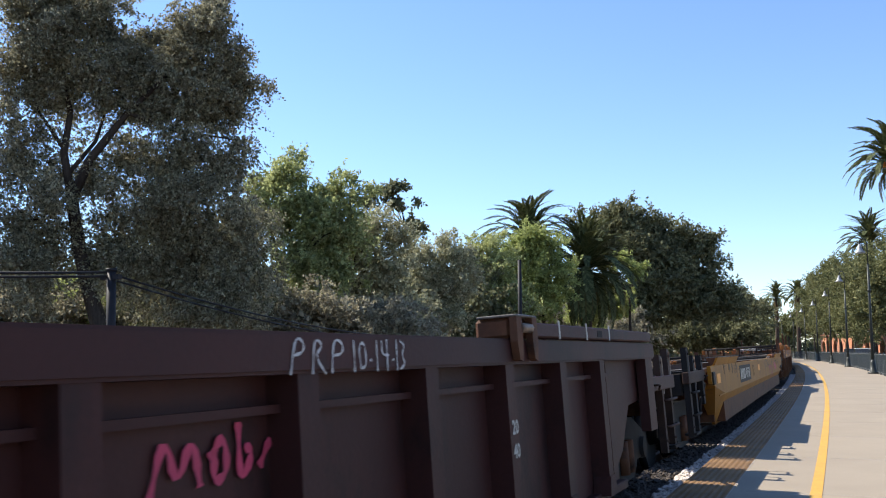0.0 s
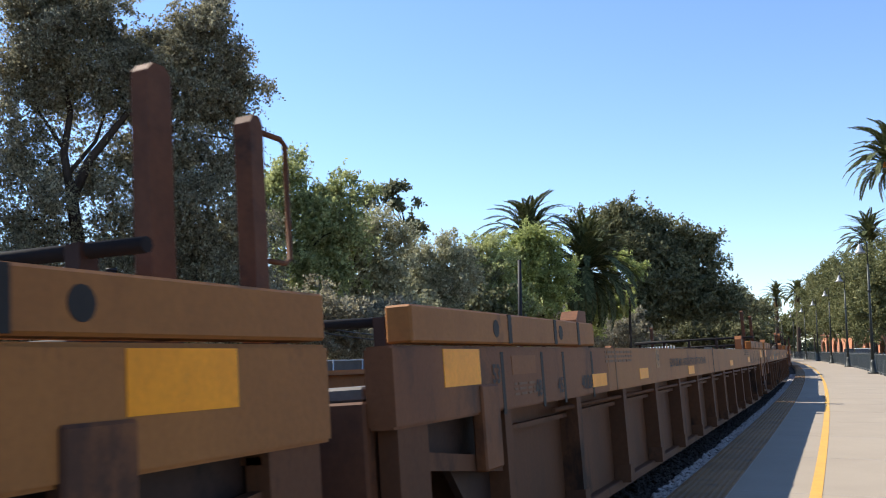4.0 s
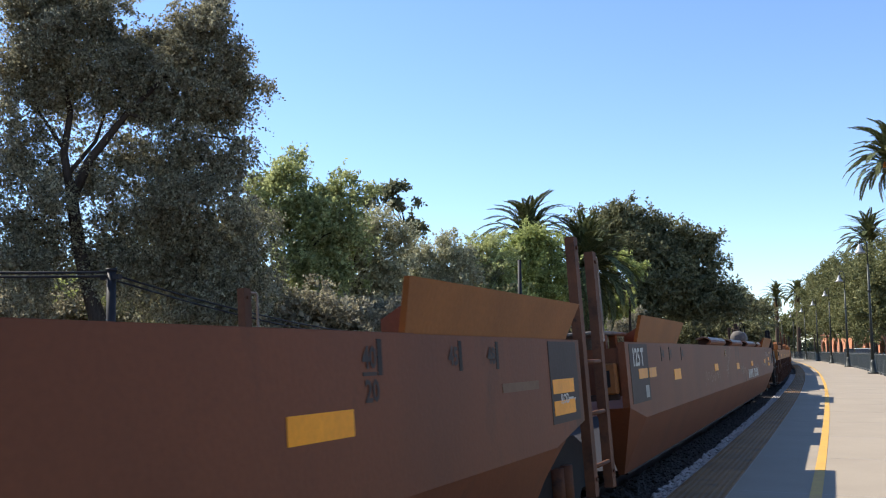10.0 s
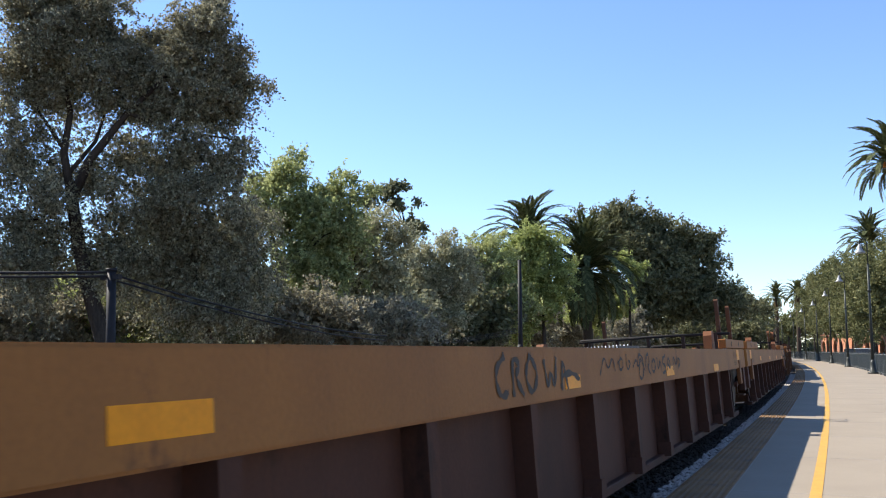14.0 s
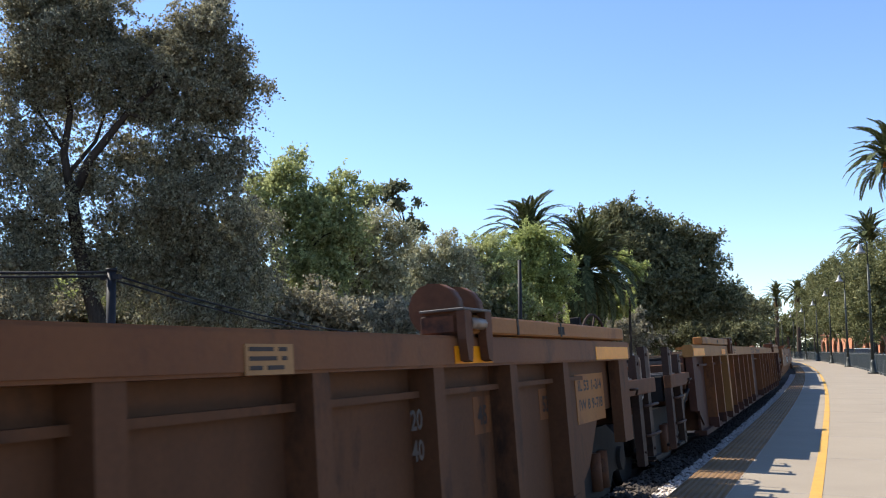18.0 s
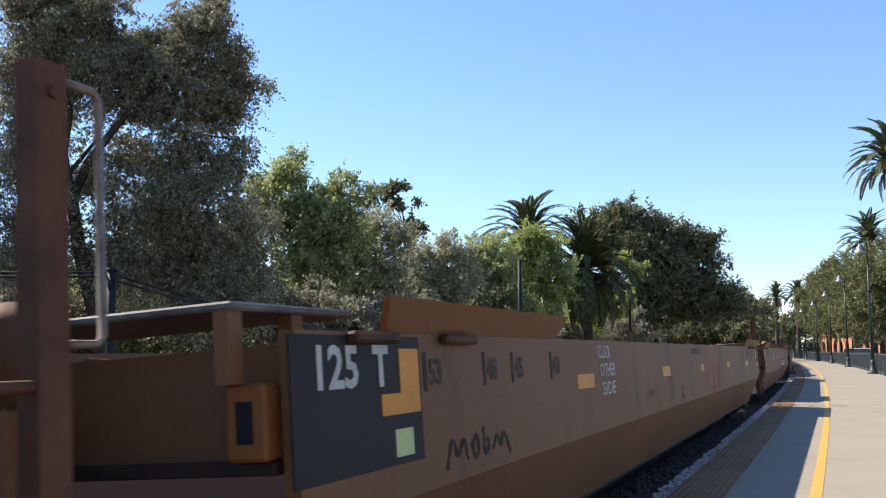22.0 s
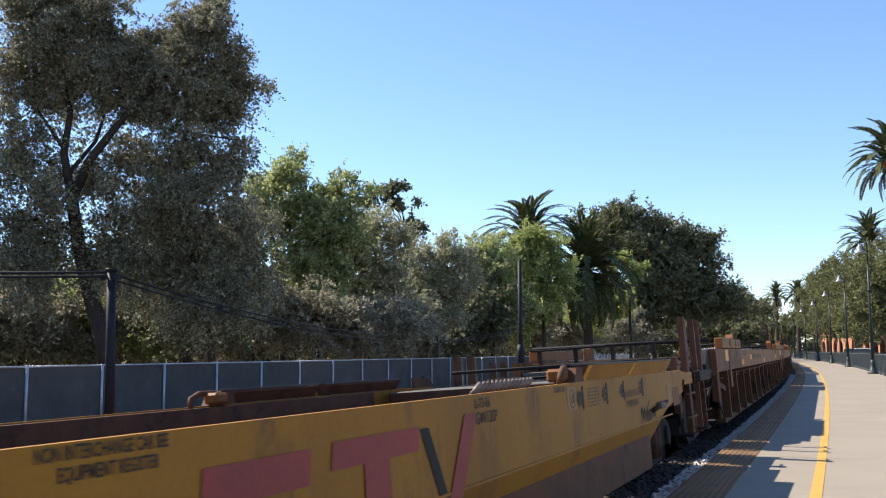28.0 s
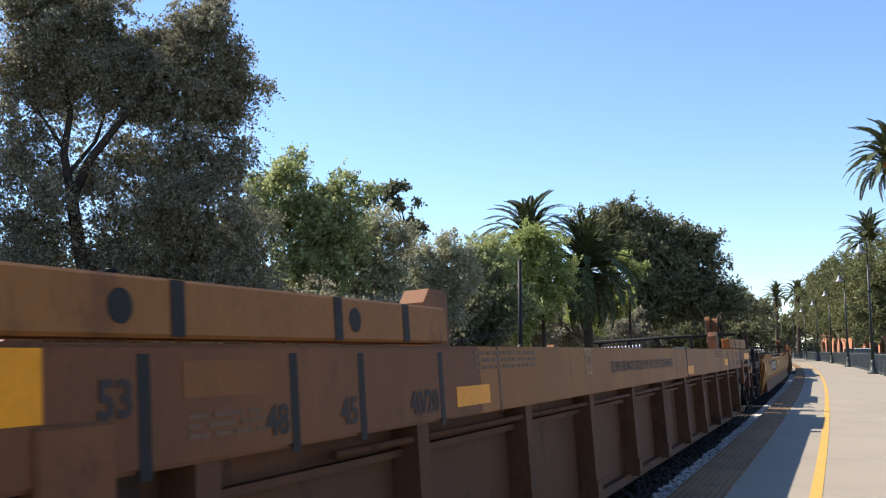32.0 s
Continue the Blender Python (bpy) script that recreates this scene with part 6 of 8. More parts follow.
def palm(x, y, height, length, label, n=46, seed=3, girth=0.34, skirt=8, fruit=False, sag=105):
    t = thing("palm_tree", x, y, GROUND_Z - 0.05, 0, label, "palm tree", "palm trees")
    rng = random.Random(seed)
    z = height - GROUND_Z
    pts, rad = [], []
    for k in range(14):
        q = k / 13
        pts.append((0.15 * math.sin(q * 2 + seed), 0.1 * q, z * q))
        rad.append(girth * (1.25 - 0.3 * q if q < 0.9 else 1.15) * (1.0 + 0.05 * (k % 2)))
    part("trunk", tube(pts, rad, 12), "palm_bark", t, "rough brown palm trunk")
    for key, m, rise in (("live", "palm", 0.8), ("dead", "dry", 0.35)):
        FRONDS.setdefault((key, length), frond_mesh("frond", length, m, rise, 5))
    hx, hy = pts[-1][0], pts[-1][1]
    for k in range(n):
        q = (k + 0.5) / n
        tilt = 80 - sag * q + rng.uniform(-8, 8)
        az = k * 137.5 + rng.uniform(-12, 12)
        ob = part("frond", FRONDS[("live", length)], None, t)
        ob.matrix_local = pose(hx, hy, z + 0.25 * (1 - q), 0, 0, az) @ pose(0, 0, 0, 0, -tilt, 0)
        ob.scale = [rng.uniform(0.85, 1.08)] * 3
    for k in range(skirt):
        ob = part("dead_frond", FRONDS[("dead", length)], None, t, "dry hanging frond")
        ob.matrix_local = pose(hx, hy, z - 0.2, 0, 0, k * 360 / skirt + rng.uniform(-15, 15)) @ pose(0, 0, 0, 0, rng.uniform(45, 75), 0)
        ob.scale = [rng.uniform(0.55, 0.8)] * 3
    if fruit:
        me, _ = leaf_mesh("fruit_stalks", [(hx, hy, z + 0.2, 0.8, 0.8, 0.5)], 30, 40, 0.12, "fruit", 0.16, seed)
        part("fruit_stalks", me, None, t, "orange date clusters")
    return t




# trees behind the fence and along the platform
tree(-39.7, 130.1, 2.8, [(-1.11, -1.25, 3.48, 2.49, 2.24, 1.66), (1.27, -0.23, 3.8, 2.33, 2.09, 1.83)], 100, 60, 0.36, "dark", "low dark hedge shrub beyond the fence", 0.5, 260, (0.0, 0.3), 3, radius=0.08, group="hedge shrubs further along", droop=0.3, ragged=1.1)
tree(-36.5, 131.0, 2.9, [(-1.11, -1.25, 3.49, 2.49, 2.24, 1.66), (1.26, -0.23, 3.81, 2.33, 2.09, 1.83)], 100, 60, 0.36, "dark", "low dark hedge shrub beyond the fence", 0.5, 261, (0.0, 0.3), 3, radius=0.08, group="hedge shrubs further along", droop=0.3, ragged=1.1)
tree(-33.3, 131.9, 2.9, [(-1.1, -1.25, 3.5, 2.49, 2.24, 1.66), (1.25, -0.23, 3.82, 2.33, 2.09, 1.83)], 100, 60, 0.36, "dark", "low dark hedge shrub beyond the fence", 0.5, 262, (0.0, 0.3), 3, radius=0.08, group="hedge shrubs further along", droop=0.3, ragged=1.1)
tree(-30.1, 132.6, 2.9, [(-1.09, -1.25, 3.5, 2.49, 2.24, 1.66), (1.24, -0.23, 3.82, 2.33, 2.09, 1.83)], 100, 60, 0.36, "dark", "low dark hedge shrub beyond the fence", 0.5, 263, (0.0, 0.3), 3, radius=0.08, group="hedge shrubs further along", droop=0.3, ragged=1.1)
tree(-27.0, 133.3, 2.9, [(-1.08, -1.25, 3.51, 2.49, 2.24, 1.66), (1.23, -0.23, 3.83, 2.33, 2.09, 1.83)], 100, 60, 0.36, "dark", "low dark hedge shrub beyond the fence", 0.5, 264, (0.0, 0.3), 3, radius=0.08, group="hedge shrubs further along", droop=0.3, ragged=1.1)
tree(-23.8, 133.9, 2.9, [(-1.07, -1.25, 3.51, 2.49, 2.24, 1.66), (1.22, -0.23, 3.83, 2.33, 2.09, 1.83)], 100, 60, 0.36, "dark", "low dark hedge shrub beyond the fence", 0.5, 265, (0.0, 0.3), 3, radius=0.08, group="hedge shrubs further along", droop=0.3, ragged=1.1)
tree(-20.6, 134.4, 2.9, [(-1.06, -1.25, 3.52, 2.49, 2.24, 1.66), (1.21, -0.23, 3.83, 2.33, 2.09, 1.83)], 100, 60, 0.36, "dark", "low dark hedge shrub beyond the fence", 0.5, 266, (0.0, 0.3), 3, radius=0.08, group="hedge shrubs further along", droop=0.3, ragged=1.1)
tree(-17.5, 134.9, 2.9, [(-1.05, -1.25, 3.52, 2.49, 2.24, 1.66), (1.19, -0.23, 3.83, 2.33, 2.09, 1.83)], 100, 60, 0.36, "dark", "low dark hedge shrub beyond the fence", 0.5, 267, (0.0, 0.3), 3, radius=0.08, group="hedge shrubs further along", droop=0.3, ragged=1.1)
tree(-14.4, 135.2, 2.9, [(-1.03, -1.25, 3.52, 2.49, 2.24, 1.66), (1.17, -0.23, 3.83, 2.33, 2.09, 1.83)], 100, 60, 0.36, "dark", "low dark hedge shrub beyond the fence", 0.5, 268, (0.0, 0.3), 3, radius=0.08, group="hedge shrubs further along", droop=0.3, ragged=1.1)
tree(-31.1, 25.2, 2.3, [(-0.55, -0.76, 2.83, 1.52, 1.36, 0.83), (0.59, -0.15, 2.74, 1.52, 1.36, 0.83), (0.0, 0.37, 3.57, 1.22, 1.1, 0.83)], 230, 80, 0.178, "thicket", "dense shaded shrub thicket behind the fence", 0.48000000000000004, 60, (0.0, 0.3), 4, radius=0.09, group="thicket behind the fence", droop=0.3, ragged=1.1)
tree(-30.5, 27.4, 2.4, [(-0.59, -0.78, 2.87, 1.55, 1.4, 0.85), (0.64, -0.16, 2.77, 1.55, 1.4, 0.85), (0.0, 0.38, 3.6, 1.25, 1.13, 0.85)], 230, 80, 0.1792, "thicket", "dense shaded shrub thicket behind the fence", 0.48200000000000004, 61, (0.0, 0.3), 4, radius=0.09, group="thicket behind the fence", droop=0.3, ragged=1.1)
tree(-30.4, 30.5, 2.4, [(-0.65, -0.81, 2.92, 1.63, 1.47, 0.89), (0.7, -0.16, 2.82, 1.63, 1.47, 0.89), (0.0, 0.39, 3.66, 1.31, 1.18, 0.89)], 230, 80, 0.18159999999999998, "thicket", "dense shaded shrub thicket behind the fence", 0.48600000000000004, 62, (0.0, 0.3), 4, radius=0.09, group="thicket behind the fence", droop=0.3, ragged=1.1)
tree(-29.9, 33.6, 2.4, [(-0.71, -0.85, 2.98, 1.7, 1.53, 0.93), (0.77, -0.17, 2.87, 1.7, 1.53, 0.93), (0.0, 0.41, 3.72, 1.37, 1.24, 0.93)], 230, 80, 0.184, "thicket", "dense shaded shrub thicket behind the fence", 0.49, 63, (0.0, 0.3), 4, radius=0.09, group="thicket behind the fence", droop=0.3, ragged=1.1)
tree(-29.5, 37.9, 2.5, [(-0.79, -0.91, 3.06, 1.82, 1.64, 1.0), (0.85, -0.18, 2.94, 1.82, 1.64, 1.0), (0.0, 0.44, 3.81, 1.47, 1.32, 1.0)], 230, 80, 0.1876, "thicket", "dense shaded shrub thicket behind the fence", 0.496, 64, (0.0, 0.3), 4, radius=0.09, group="thicket behind the fence", droop=0.3, ragged=1.1)
tree(-28.6, 42.2, 2.6, [(-0.87, -0.97, 3.14, 1.93, 1.74, 1.06), (0.93, -0.19, 3.0, 1.93, 1.74, 1.06), (0.0, 0.47, 3.88, 1.56, 1.4, 1.06)], 230, 80, 0.1912, "thicket", "dense shaded shrub thicket behind the fence", 0.502, 65, (0.0, 0.3), 4, radius=0.09, group="thicket behind the fence", droop=0.3, ragged=1.1)
tree(-28.1, 48.4, 2.6, [(-0.97, -1.06, 3.26, 2.12, 1.91, 1.16), (1.04, -0.21, 3.11, 2.12, 1.91, 1.16), (0.0, 0.51, 4.02, 1.71, 1.54, 1.16)], 230, 80, 0.1972, "thicket", "dense shaded shrub thicket behind the fence", 0.512, 66, (0.0, 0.3), 4, radius=0.09, group="thicket behind the fence", droop=0.3, ragged=1.1)
tree(-27.7, 56.6, 2.8, [(-1.11, -1.19, 3.41, 2.39, 2.15, 1.31), (1.19, -0.24, 3.24, 2.39, 2.15, 1.31), (0.0, 0.58, 4.2, 1.92, 1.73, 1.31)], 230, 80, 0.2056, "thicket", "dense shaded shrub thicket behind the fence", 0.526, 67, (0.0, 0.3), 4, radius=0.09, group="thicket behind the fence", droop=0.3, ragged=1.1)
tree(-27.4, 66.6, 2.9, [(-1.28, -1.36, 3.61, 2.73, 2.45, 1.5), (1.36, -0.27, 3.41, 2.73, 2.45, 1.5), (0.0, 0.66, 4.42, 2.2, 1.98, 1.5)], 230, 80, 0.21639999999999998, "thicket", "dense shaded shrub thicket behind the fence", 0.544, 68, (0.0, 0.3), 4, radius=0.09, group="thicket behind the fence", droop=0.3, ragged=1.1)
tree(-27.3, 79.4, 3.1, [(-1.48, -1.59, 3.86, 3.18, 2.86, 1.74), (1.58, -0.32, 3.62, 3.18, 2.86, 1.74), (0.0, 0.77, 4.7, 2.57, 2.31, 1.74)], 230, 80, 0.2308, "thicket", "dense shaded shrub thicket behind the fence", 0.5680000000000001, 69, (0.0, 0.3), 4, radius=0.09, group="thicket behind the fence", droop=0.3, ragged=1.1)
tree(-27.5, 96.1, 3.3, [(-1.75, -1.89, 4.18, 3.79, 3.41, 2.08), (1.86, -0.38, 3.89, 3.79, 3.41, 2.08), (0.0, 0.92, 5.06, 3.05, 2.75, 2.08)], 230, 80, 0.25, "thicket", "dense shaded shrub thicket behind the fence", 0.6000000000000001, 70, (0.0, 0.3), 4, radius=0.09, group="thicket behind the fence", droop=0.3, ragged=1.1)
tree(-26.5, 115.0, 3.6, [(-2.03, -2.23, 4.52, 4.47, 4.02, 2.45), (2.16, -0.45, 4.18, 4.47, 4.02, 2.45), (0.0, 1.08, 5.42, 3.6, 3.24, 2.45)], 230, 80, 0.27159999999999995, "thicket", "dense shaded shrub thicket behind the fence", 0.636, 71, (0.0, 0.3), 4, radius=0.09, group="thicket behind the fence", droop=0.3, ragged=1.1)
tree(-54.0, 44.5, 2.6, [(-0.81, -1.5, 4.07, 2.99, 2.69, 2.57), (0.98, -0.3, 3.56, 2.99, 2.69, 2.14), (0.0, 0.64, 5.56, 2.14, 1.92, 1.71)], 190, 60, 0.34, "dark", "deep green thicket further behind the fence", 0.7, 160, (0.0, 0.3), 4, radius=0.12, group="thicket further back", droop=0.3, ragged=1.1)
tree(-51.5, 47.4, 2.7, [(-0.85, -1.5, 4.15, 2.99, 2.69, 2.57), (1.03, -0.3, 3.62, 2.99, 2.69, 2.14), (0.0, 0.64, 5.67, 2.14, 1.92, 1.71)], 190, 60, 0.34, "dark", "deep green thicket further behind the fence", 0.7, 161, (0.0, 0.3), 4, radius=0.12, group="thicket further back", droop=0.3, ragged=1.1)
tree(-48.7, 50.3, 2.7, [(-0.89, -1.5, 4.22, 2.99, 2.69, 2.57), (1.09, -0.3, 3.68, 2.99, 2.69, 2.14), (0.0, 0.64, 5.78, 2.14, 1.92, 1.71)], 190, 60, 0.34, "dark", "deep green thicket further behind the fence", 0.7, 162, (0.0, 0.3), 4, radius=0.12, group="thicket further back", droop=0.3, ragged=1.1)
tree(-45.5, 53.2, 2.7, [(-0.93, -1.5, 4.29, 2.99, 2.69, 2.57), (1.13, -0.3, 3.73, 2.99, 2.69, 2.14), (0.0, 0.64, 5.89, 2.14, 1.92, 1.71)], 190, 60, 0.34, "dark", "deep green thicket further behind the fence", 0.7, 163, (0.0, 0.3), 4, radius=0.12, group="thicket further back", droop=0.3, ragged=1.1)
tree(-42.1, 55.9, 2.8, [(-0.97, -1.5, 4.36, 2.99, 2.69, 2.57), (1.17, -0.3, 3.78, 2.99, 2.69, 2.14), (0.0, 0.64, 5.98, 2.14, 1.92, 1.71)], 190, 60, 0.34, "dark", "deep green thicket further behind the fence", 0.7, 164, (0.0, 0.3), 4, radius=0.12, group="thicket further back", droop=0.3, ragged=1.1)
tree(-38.4, 58.5, 2.8, [(-1.0, -1.5, 4.41, 2.99, 2.69, 2.57), (1.2, -0.3, 3.82, 2.99, 2.69, 2.14), (0.0, 0.64, 6.05, 2.14, 1.92, 1.71)], 190, 60, 0.34, "dark", "deep green thicket further behind the fence", 0.7, 165, (0.0, 0.3), 4, radius=0.12, group="thicket further back", droop=0.3, ragged=1.1)
tree(-34.4, 61.0, 2.8, [(-1.02, -1.5, 4.46, 2.99, 2.69, 2.57), (1.23, -0.3, 3.86, 2.99, 2.69, 2.14), (0.0, 0.64, 6.11, 2.14, 1.92, 1.71)], 190, 60, 0.34, "dark", "deep green thicket further behind the fence", 0.7, 166, (0.0, 0.3), 4, radius=0.12, group="thicket further back", droop=0.3, ragged=1.1)
tree(-30.2, 63.1, 2.8, [(-1.03, -1.5, 4.49, 2.99, 2.69, 2.57), (1.24, -0.3, 3.89, 2.99, 2.69, 2.14), (0.0, 0.64, 6.16, 2.14, 1.92, 1.71)], 190, 60, 0.34, "dark", "deep green thicket further behind the fence", 0.7, 167, (0.0, 0.3), 4, radius=0.12, group="thicket further back", droop=0.3, ragged=1.1)
tree(-25.9, 65.0, 2.9, [(-1.03, -1.5, 4.52, 2.99, 2.69, 2.57), (1.24, -0.3, 3.9, 2.99, 2.69, 2.14), (0.0, 0.64, 6.18, 2.14, 1.92, 1.71)], 190, 60, 0.34, "dark", "deep green thicket further behind the fence", 0.7, 168, (0.0, 0.3), 4, radius=0.12, group="thicket further back", droop=0.3, ragged=1.1)
tree(-44.4, 138.0, 3.9, [(-2.13, -3.1, 7.32, 6.2, 5.58, 5.31), (2.54, -0.62, 6.05, 6.2, 5.58, 4.43), (0.0, 1.33, 7.32, 4.43, 3.99, 3.54)], 190, 60, 0.34, "dark", "deep green thicket further behind the fence", 0.7, 169, (0.0, 0.3), 4, radius=0.12, group="thicket further back", droop=0.3, ragged=1.1)
tree(-35.8, 143.6, 4.0, [(-2.14, -3.16, 7.43, 6.33, 5.7, 5.42), (2.55, -0.63, 6.13, 6.33, 5.7, 4.52), (0.0, 1.36, 7.43, 4.52, 4.07, 3.62)], 190, 60, 0.34, "dark", "deep green thicket further behind the fence", 0.7, 170, (0.0, 0.3), 4, radius=0.12, group="thicket further back", droop=0.3, ragged=1.1)
tree(-26.8, 148.6, 4.0, [(-2.13, -3.23, 7.52, 6.46, 5.81, 5.53), (2.54, -0.65, 6.2, 6.46, 5.81, 4.61), (0.0, 1.38, 7.51, 4.61, 4.15, 3.69)], 190, 60, 0.34, "dark", "deep green thicket further behind the fence", 0.7, 171, (0.0, 0.3), 4, radius=0.12, group="thicket further back", droop=0.3, ragged=1.1)
tree(-17.7, 153.0, 4.1, [(-2.1, -3.29, 7.58, 6.59, 5.93, 5.64), (2.5, -0.66, 6.25, 6.59, 5.93, 4.7), (0.0, 1.41, 7.57, 4.7, 4.23, 3.76)], 190, 60, 0.34, "dark", "deep green thicket further behind the fence", 0.7, 172, (0.0, 0.3), 4, radius=0.12, group="thicket further back", droop=0.3, ragged=1.1)
olive = tree(-21.6, 23.6, 6.9, [(-2.38, -0.8, 12.49, 1.4, 1.11, 1.05), (-0.95, 0.3, 13.23, 1.29, 0.96, 0.83), (-0.22, 0.6, 12.46, 0.84, 0.84, 1.03), (-2.88, 0, 11.42, 0.53, 0.52, 0.62), (-1.54, -0.6, 11.56, 1.24, 0.96, 0.89), (-2.35, 0, 10.37, 0.8, 0.72, 0.8), (-0.35, -0.4, 10.82, 0.9, 0.77, 0.81), (-1.55, 0.5, 10.58, 0.82, 0.66, 0.64), (-2.87, 0, 9.14, 0.5, 0.5, 0.62), (-2.32, 0.4, 8.82, 0.54, 0.49, 0.54), (-0.24, 0, 10.28, 0.55, 0.45, 0.46)], 420, 170, 0.10, "olive", "tall dark olive tree with a forked leaning trunk", 0.34, 11, (0.0, 0.3), 0, radius=0.26, group="trees behind the fence", droop=0.6, ragged=1.0, core=0.03, bole=[(0.15, 0, 1.66), (-0.02, 0, 2.37), (-0.36, 0.1, 3.44), (-0.84, 0.1, 5.22), (-1.15, 0.1, 7.01)])
more_crown(olive, [(3.17, 0, 13.53, 0.67, 0.56, 0.57), (2.6, -0.5, 12.41, 1.03, 0.84, 0.84), (1.58, 0.5, 12.33, 0.67, 0.6, 0.67), (3.58, 0, 11.99, 0.57, 0.6, 0.77), (2.24, -0.8, 10.95, 1.01, 0.87, 0.92), (0.88, 0.3, 11.13, 1.03, 0.88, 0.94), (3.65, 0.4, 11.03, 0.77, 0.65, 0.68), (4.36, 0, 10.99, 0.27, 0.36, 0.54), (1.77, -0.3, 9.91, 1.02, 0.83, 0.83), (3.12, 0.6, 10.05, 0.87, 0.69, 0.67), (0.83, 0.5, 9.93, 0.66, 0.55, 0.56), (4.18, 0, 10.48, 0.34, 0.28, 0.29)], 440, 170, 0.10, "olive", 0.31, 12, 0.6, 0.78, 0.04)
more_crown(olive, [(2.32, -0.6, 8.57, 1.1, 0.87, 0.83), (4.08, 0.5, 9.02, 0.64, 0.53, 0.54), (3.63, -0.3, 7.77, 0.94, 0.8, 0.84), (1.51, 0.5, 7.98, 0.94, 0.8, 0.84), (2.43, -0.8, 6.87, 1.18, 0.94, 0.91), (4.09, 0.2, 6.34, 0.76, 0.85, 1.14), (1.34, -0.3, 6.16, 0.91, 0.78, 0.82), (2.84, 0.4, 5.37, 1.32, 1.01, 0.94), (4.23, -0.4, 4.58, 0.74, 0.84, 1.11), (1.96, 0.3, 4.21, 1.2, 0.96, 0.92), (3.55, -0.2, 3.29, 1.38, 1.04, 0.92), (1.05, 0, 4.72, 0.73, 0.65, 0.73)], 480, 170, 0.10, "olive", 0.36, 13, 0.8, 1.0, 0.06)
more_crown(olive, [(-2.6, 0.5, 7.54, 0.75, 0.66, 0.72), (-1.85, -0.5, 6.53, 0.7, 0.63, 0.7), (-0.41, 0.4, 7.47, 0.59, 0.59, 0.73), (0.14, -0.4, 6.19, 0.71, 0.64, 0.71), (-2.71, 0.6, 5.93, 0.71, 0.64, 0.71), (-1.67, 0.2, 5.02, 0.89, 0.72, 0.71), (0.02, 0.5, 4.74, 0.82, 0.7, 0.73), (0.62, 0.3, 7.89, 0.65, 0.58, 0.65), (-2.33, -0.4, 4.42, 0.86, 0.66, 0.6)], 290, 150, 0.10, "olive", 0.36, 14, 0.7, 1.0, 0.03)
more_crown(olive, [(-2.3, 1.2, 9.6, 0.7, 0.6, 0.7), (-1.0, 1.3, 8.6, 0.75, 0.6, 0.75), (0.35, 1.2, 9.1, 0.7, 0.6, 0.7), (-0.2, 1.3, 7.5, 0.7, 0.6, 0.7), (1.1, 1.2, 8.5, 0.7, 0.6, 0.7), (-1.8, 1.2, 7.5, 0.7, 0.6, 0.7), (-1.1, 1.2, 9.9, 0.6, 0.6, 0.6), (-3.0, 1.0, 8.2, 0.6, 0.6, 0.9), (-3.2, 0.8, 10.2, 0.6, 0.6, 0.9), (0.9, 1.2, 7.2, 0.6, 0.6, 0.7)], 95, 140, 0.10, "olive", 0.36, 15, 0.6, 1.0, 0.03)
for path, r in (([(-1.15, 0.1, 6.92), (-1.4, 0.1, 8.27), (-1.25, 0.2, 9.6), (-1.65, 0.3, 11.26), (-2.05, 0.4, 12.94)], 0.15), ([(-1.1, 0.1, 6.83), (-0.6, 0, 8.09), (0.05, -0.2, 9.01), (0.48, -0.4, 9.59), (1.73, -0.6, 10.96), (2.76, -0.6, 12.59)], 0.17), ([(-0.93, 0.1, 5.58), (-1.63, 0.3, 6.2), (-2.38, 0.5, 6.11), (-2.9, 0.6, 6.64)], 0.06), ([(-0.65, 0.1, 4.51), (0.68, 0.3, 5.66), (1.9, 0.4, 6.47), (3.52, 0.3, 7.48)], 0.09), ([(-1.45, 0.1, 8.45), (-2.17, 0.3, 9.54), (-2.73, 0.4, 11.0)], 0.07), ([(-1.26, 0.1, 7.55), (-0.46, 0.5, 8.79), (-0.07, 0.7, 10.39), (-0.03, 0.8, 11.96)], 0.08), ([(0.48, -0.4, 9.59), (1.79, -0.4, 9.13), (3.06, -0.2, 9.08), (4.23, 0.2, 9.06)], 0.07), ([(3.39, 0.5, 1.63), (3.17, 0.5, 3.12), (2.76, 0.4, 4.61), (2.26, 0.2, 6.08)], 0.13)):
    part("limb", tube(path, [r * (1 - 0.75 * k / (len(path) - 1)) for k in range(len(path))], 7), "bark", olive)
tree(-32.1, 30.1, 4.3, [(-0.22, -1.21, 3.33, 2.42, 2.18, 1.61), (1.76, -0.19, 3.37, 1.88, 1.69, 1.61), (-1.91, 0.65, 4.23, 2.15, 2.18, 2.42), (3.81, -0.75, 2.67, 1.88, 1.69, 1.08)], 260, 70, 0.17, "bright", "sunlit yellow-green shrubby tree behind the fence", 0.4, 21, (0.3, 0.3), 6, radius=0.12, group="trees behind the fence", droop=0.3, ragged=1.12)
tree(-25.8, 33.1, 5.3, [(0.0, -1.15, 3.38, 2.31, 2.08, 1.8), (2.11, -0.18, 3.89, 1.8, 1.85, 2.05), (-0.69, 0.62, 6.25, 2.05, 1.85, 1.54), (2.11, -0.62, 6.58, 1.54, 1.62, 1.8)], 420, 80, 0.16, "dark", "dark shaded olive tree behind the fence", 0.4, 22, (0.0, 0.3), 8, radius=0.16, group="trees behind the fence", droop=0.3, ragged=1.12)
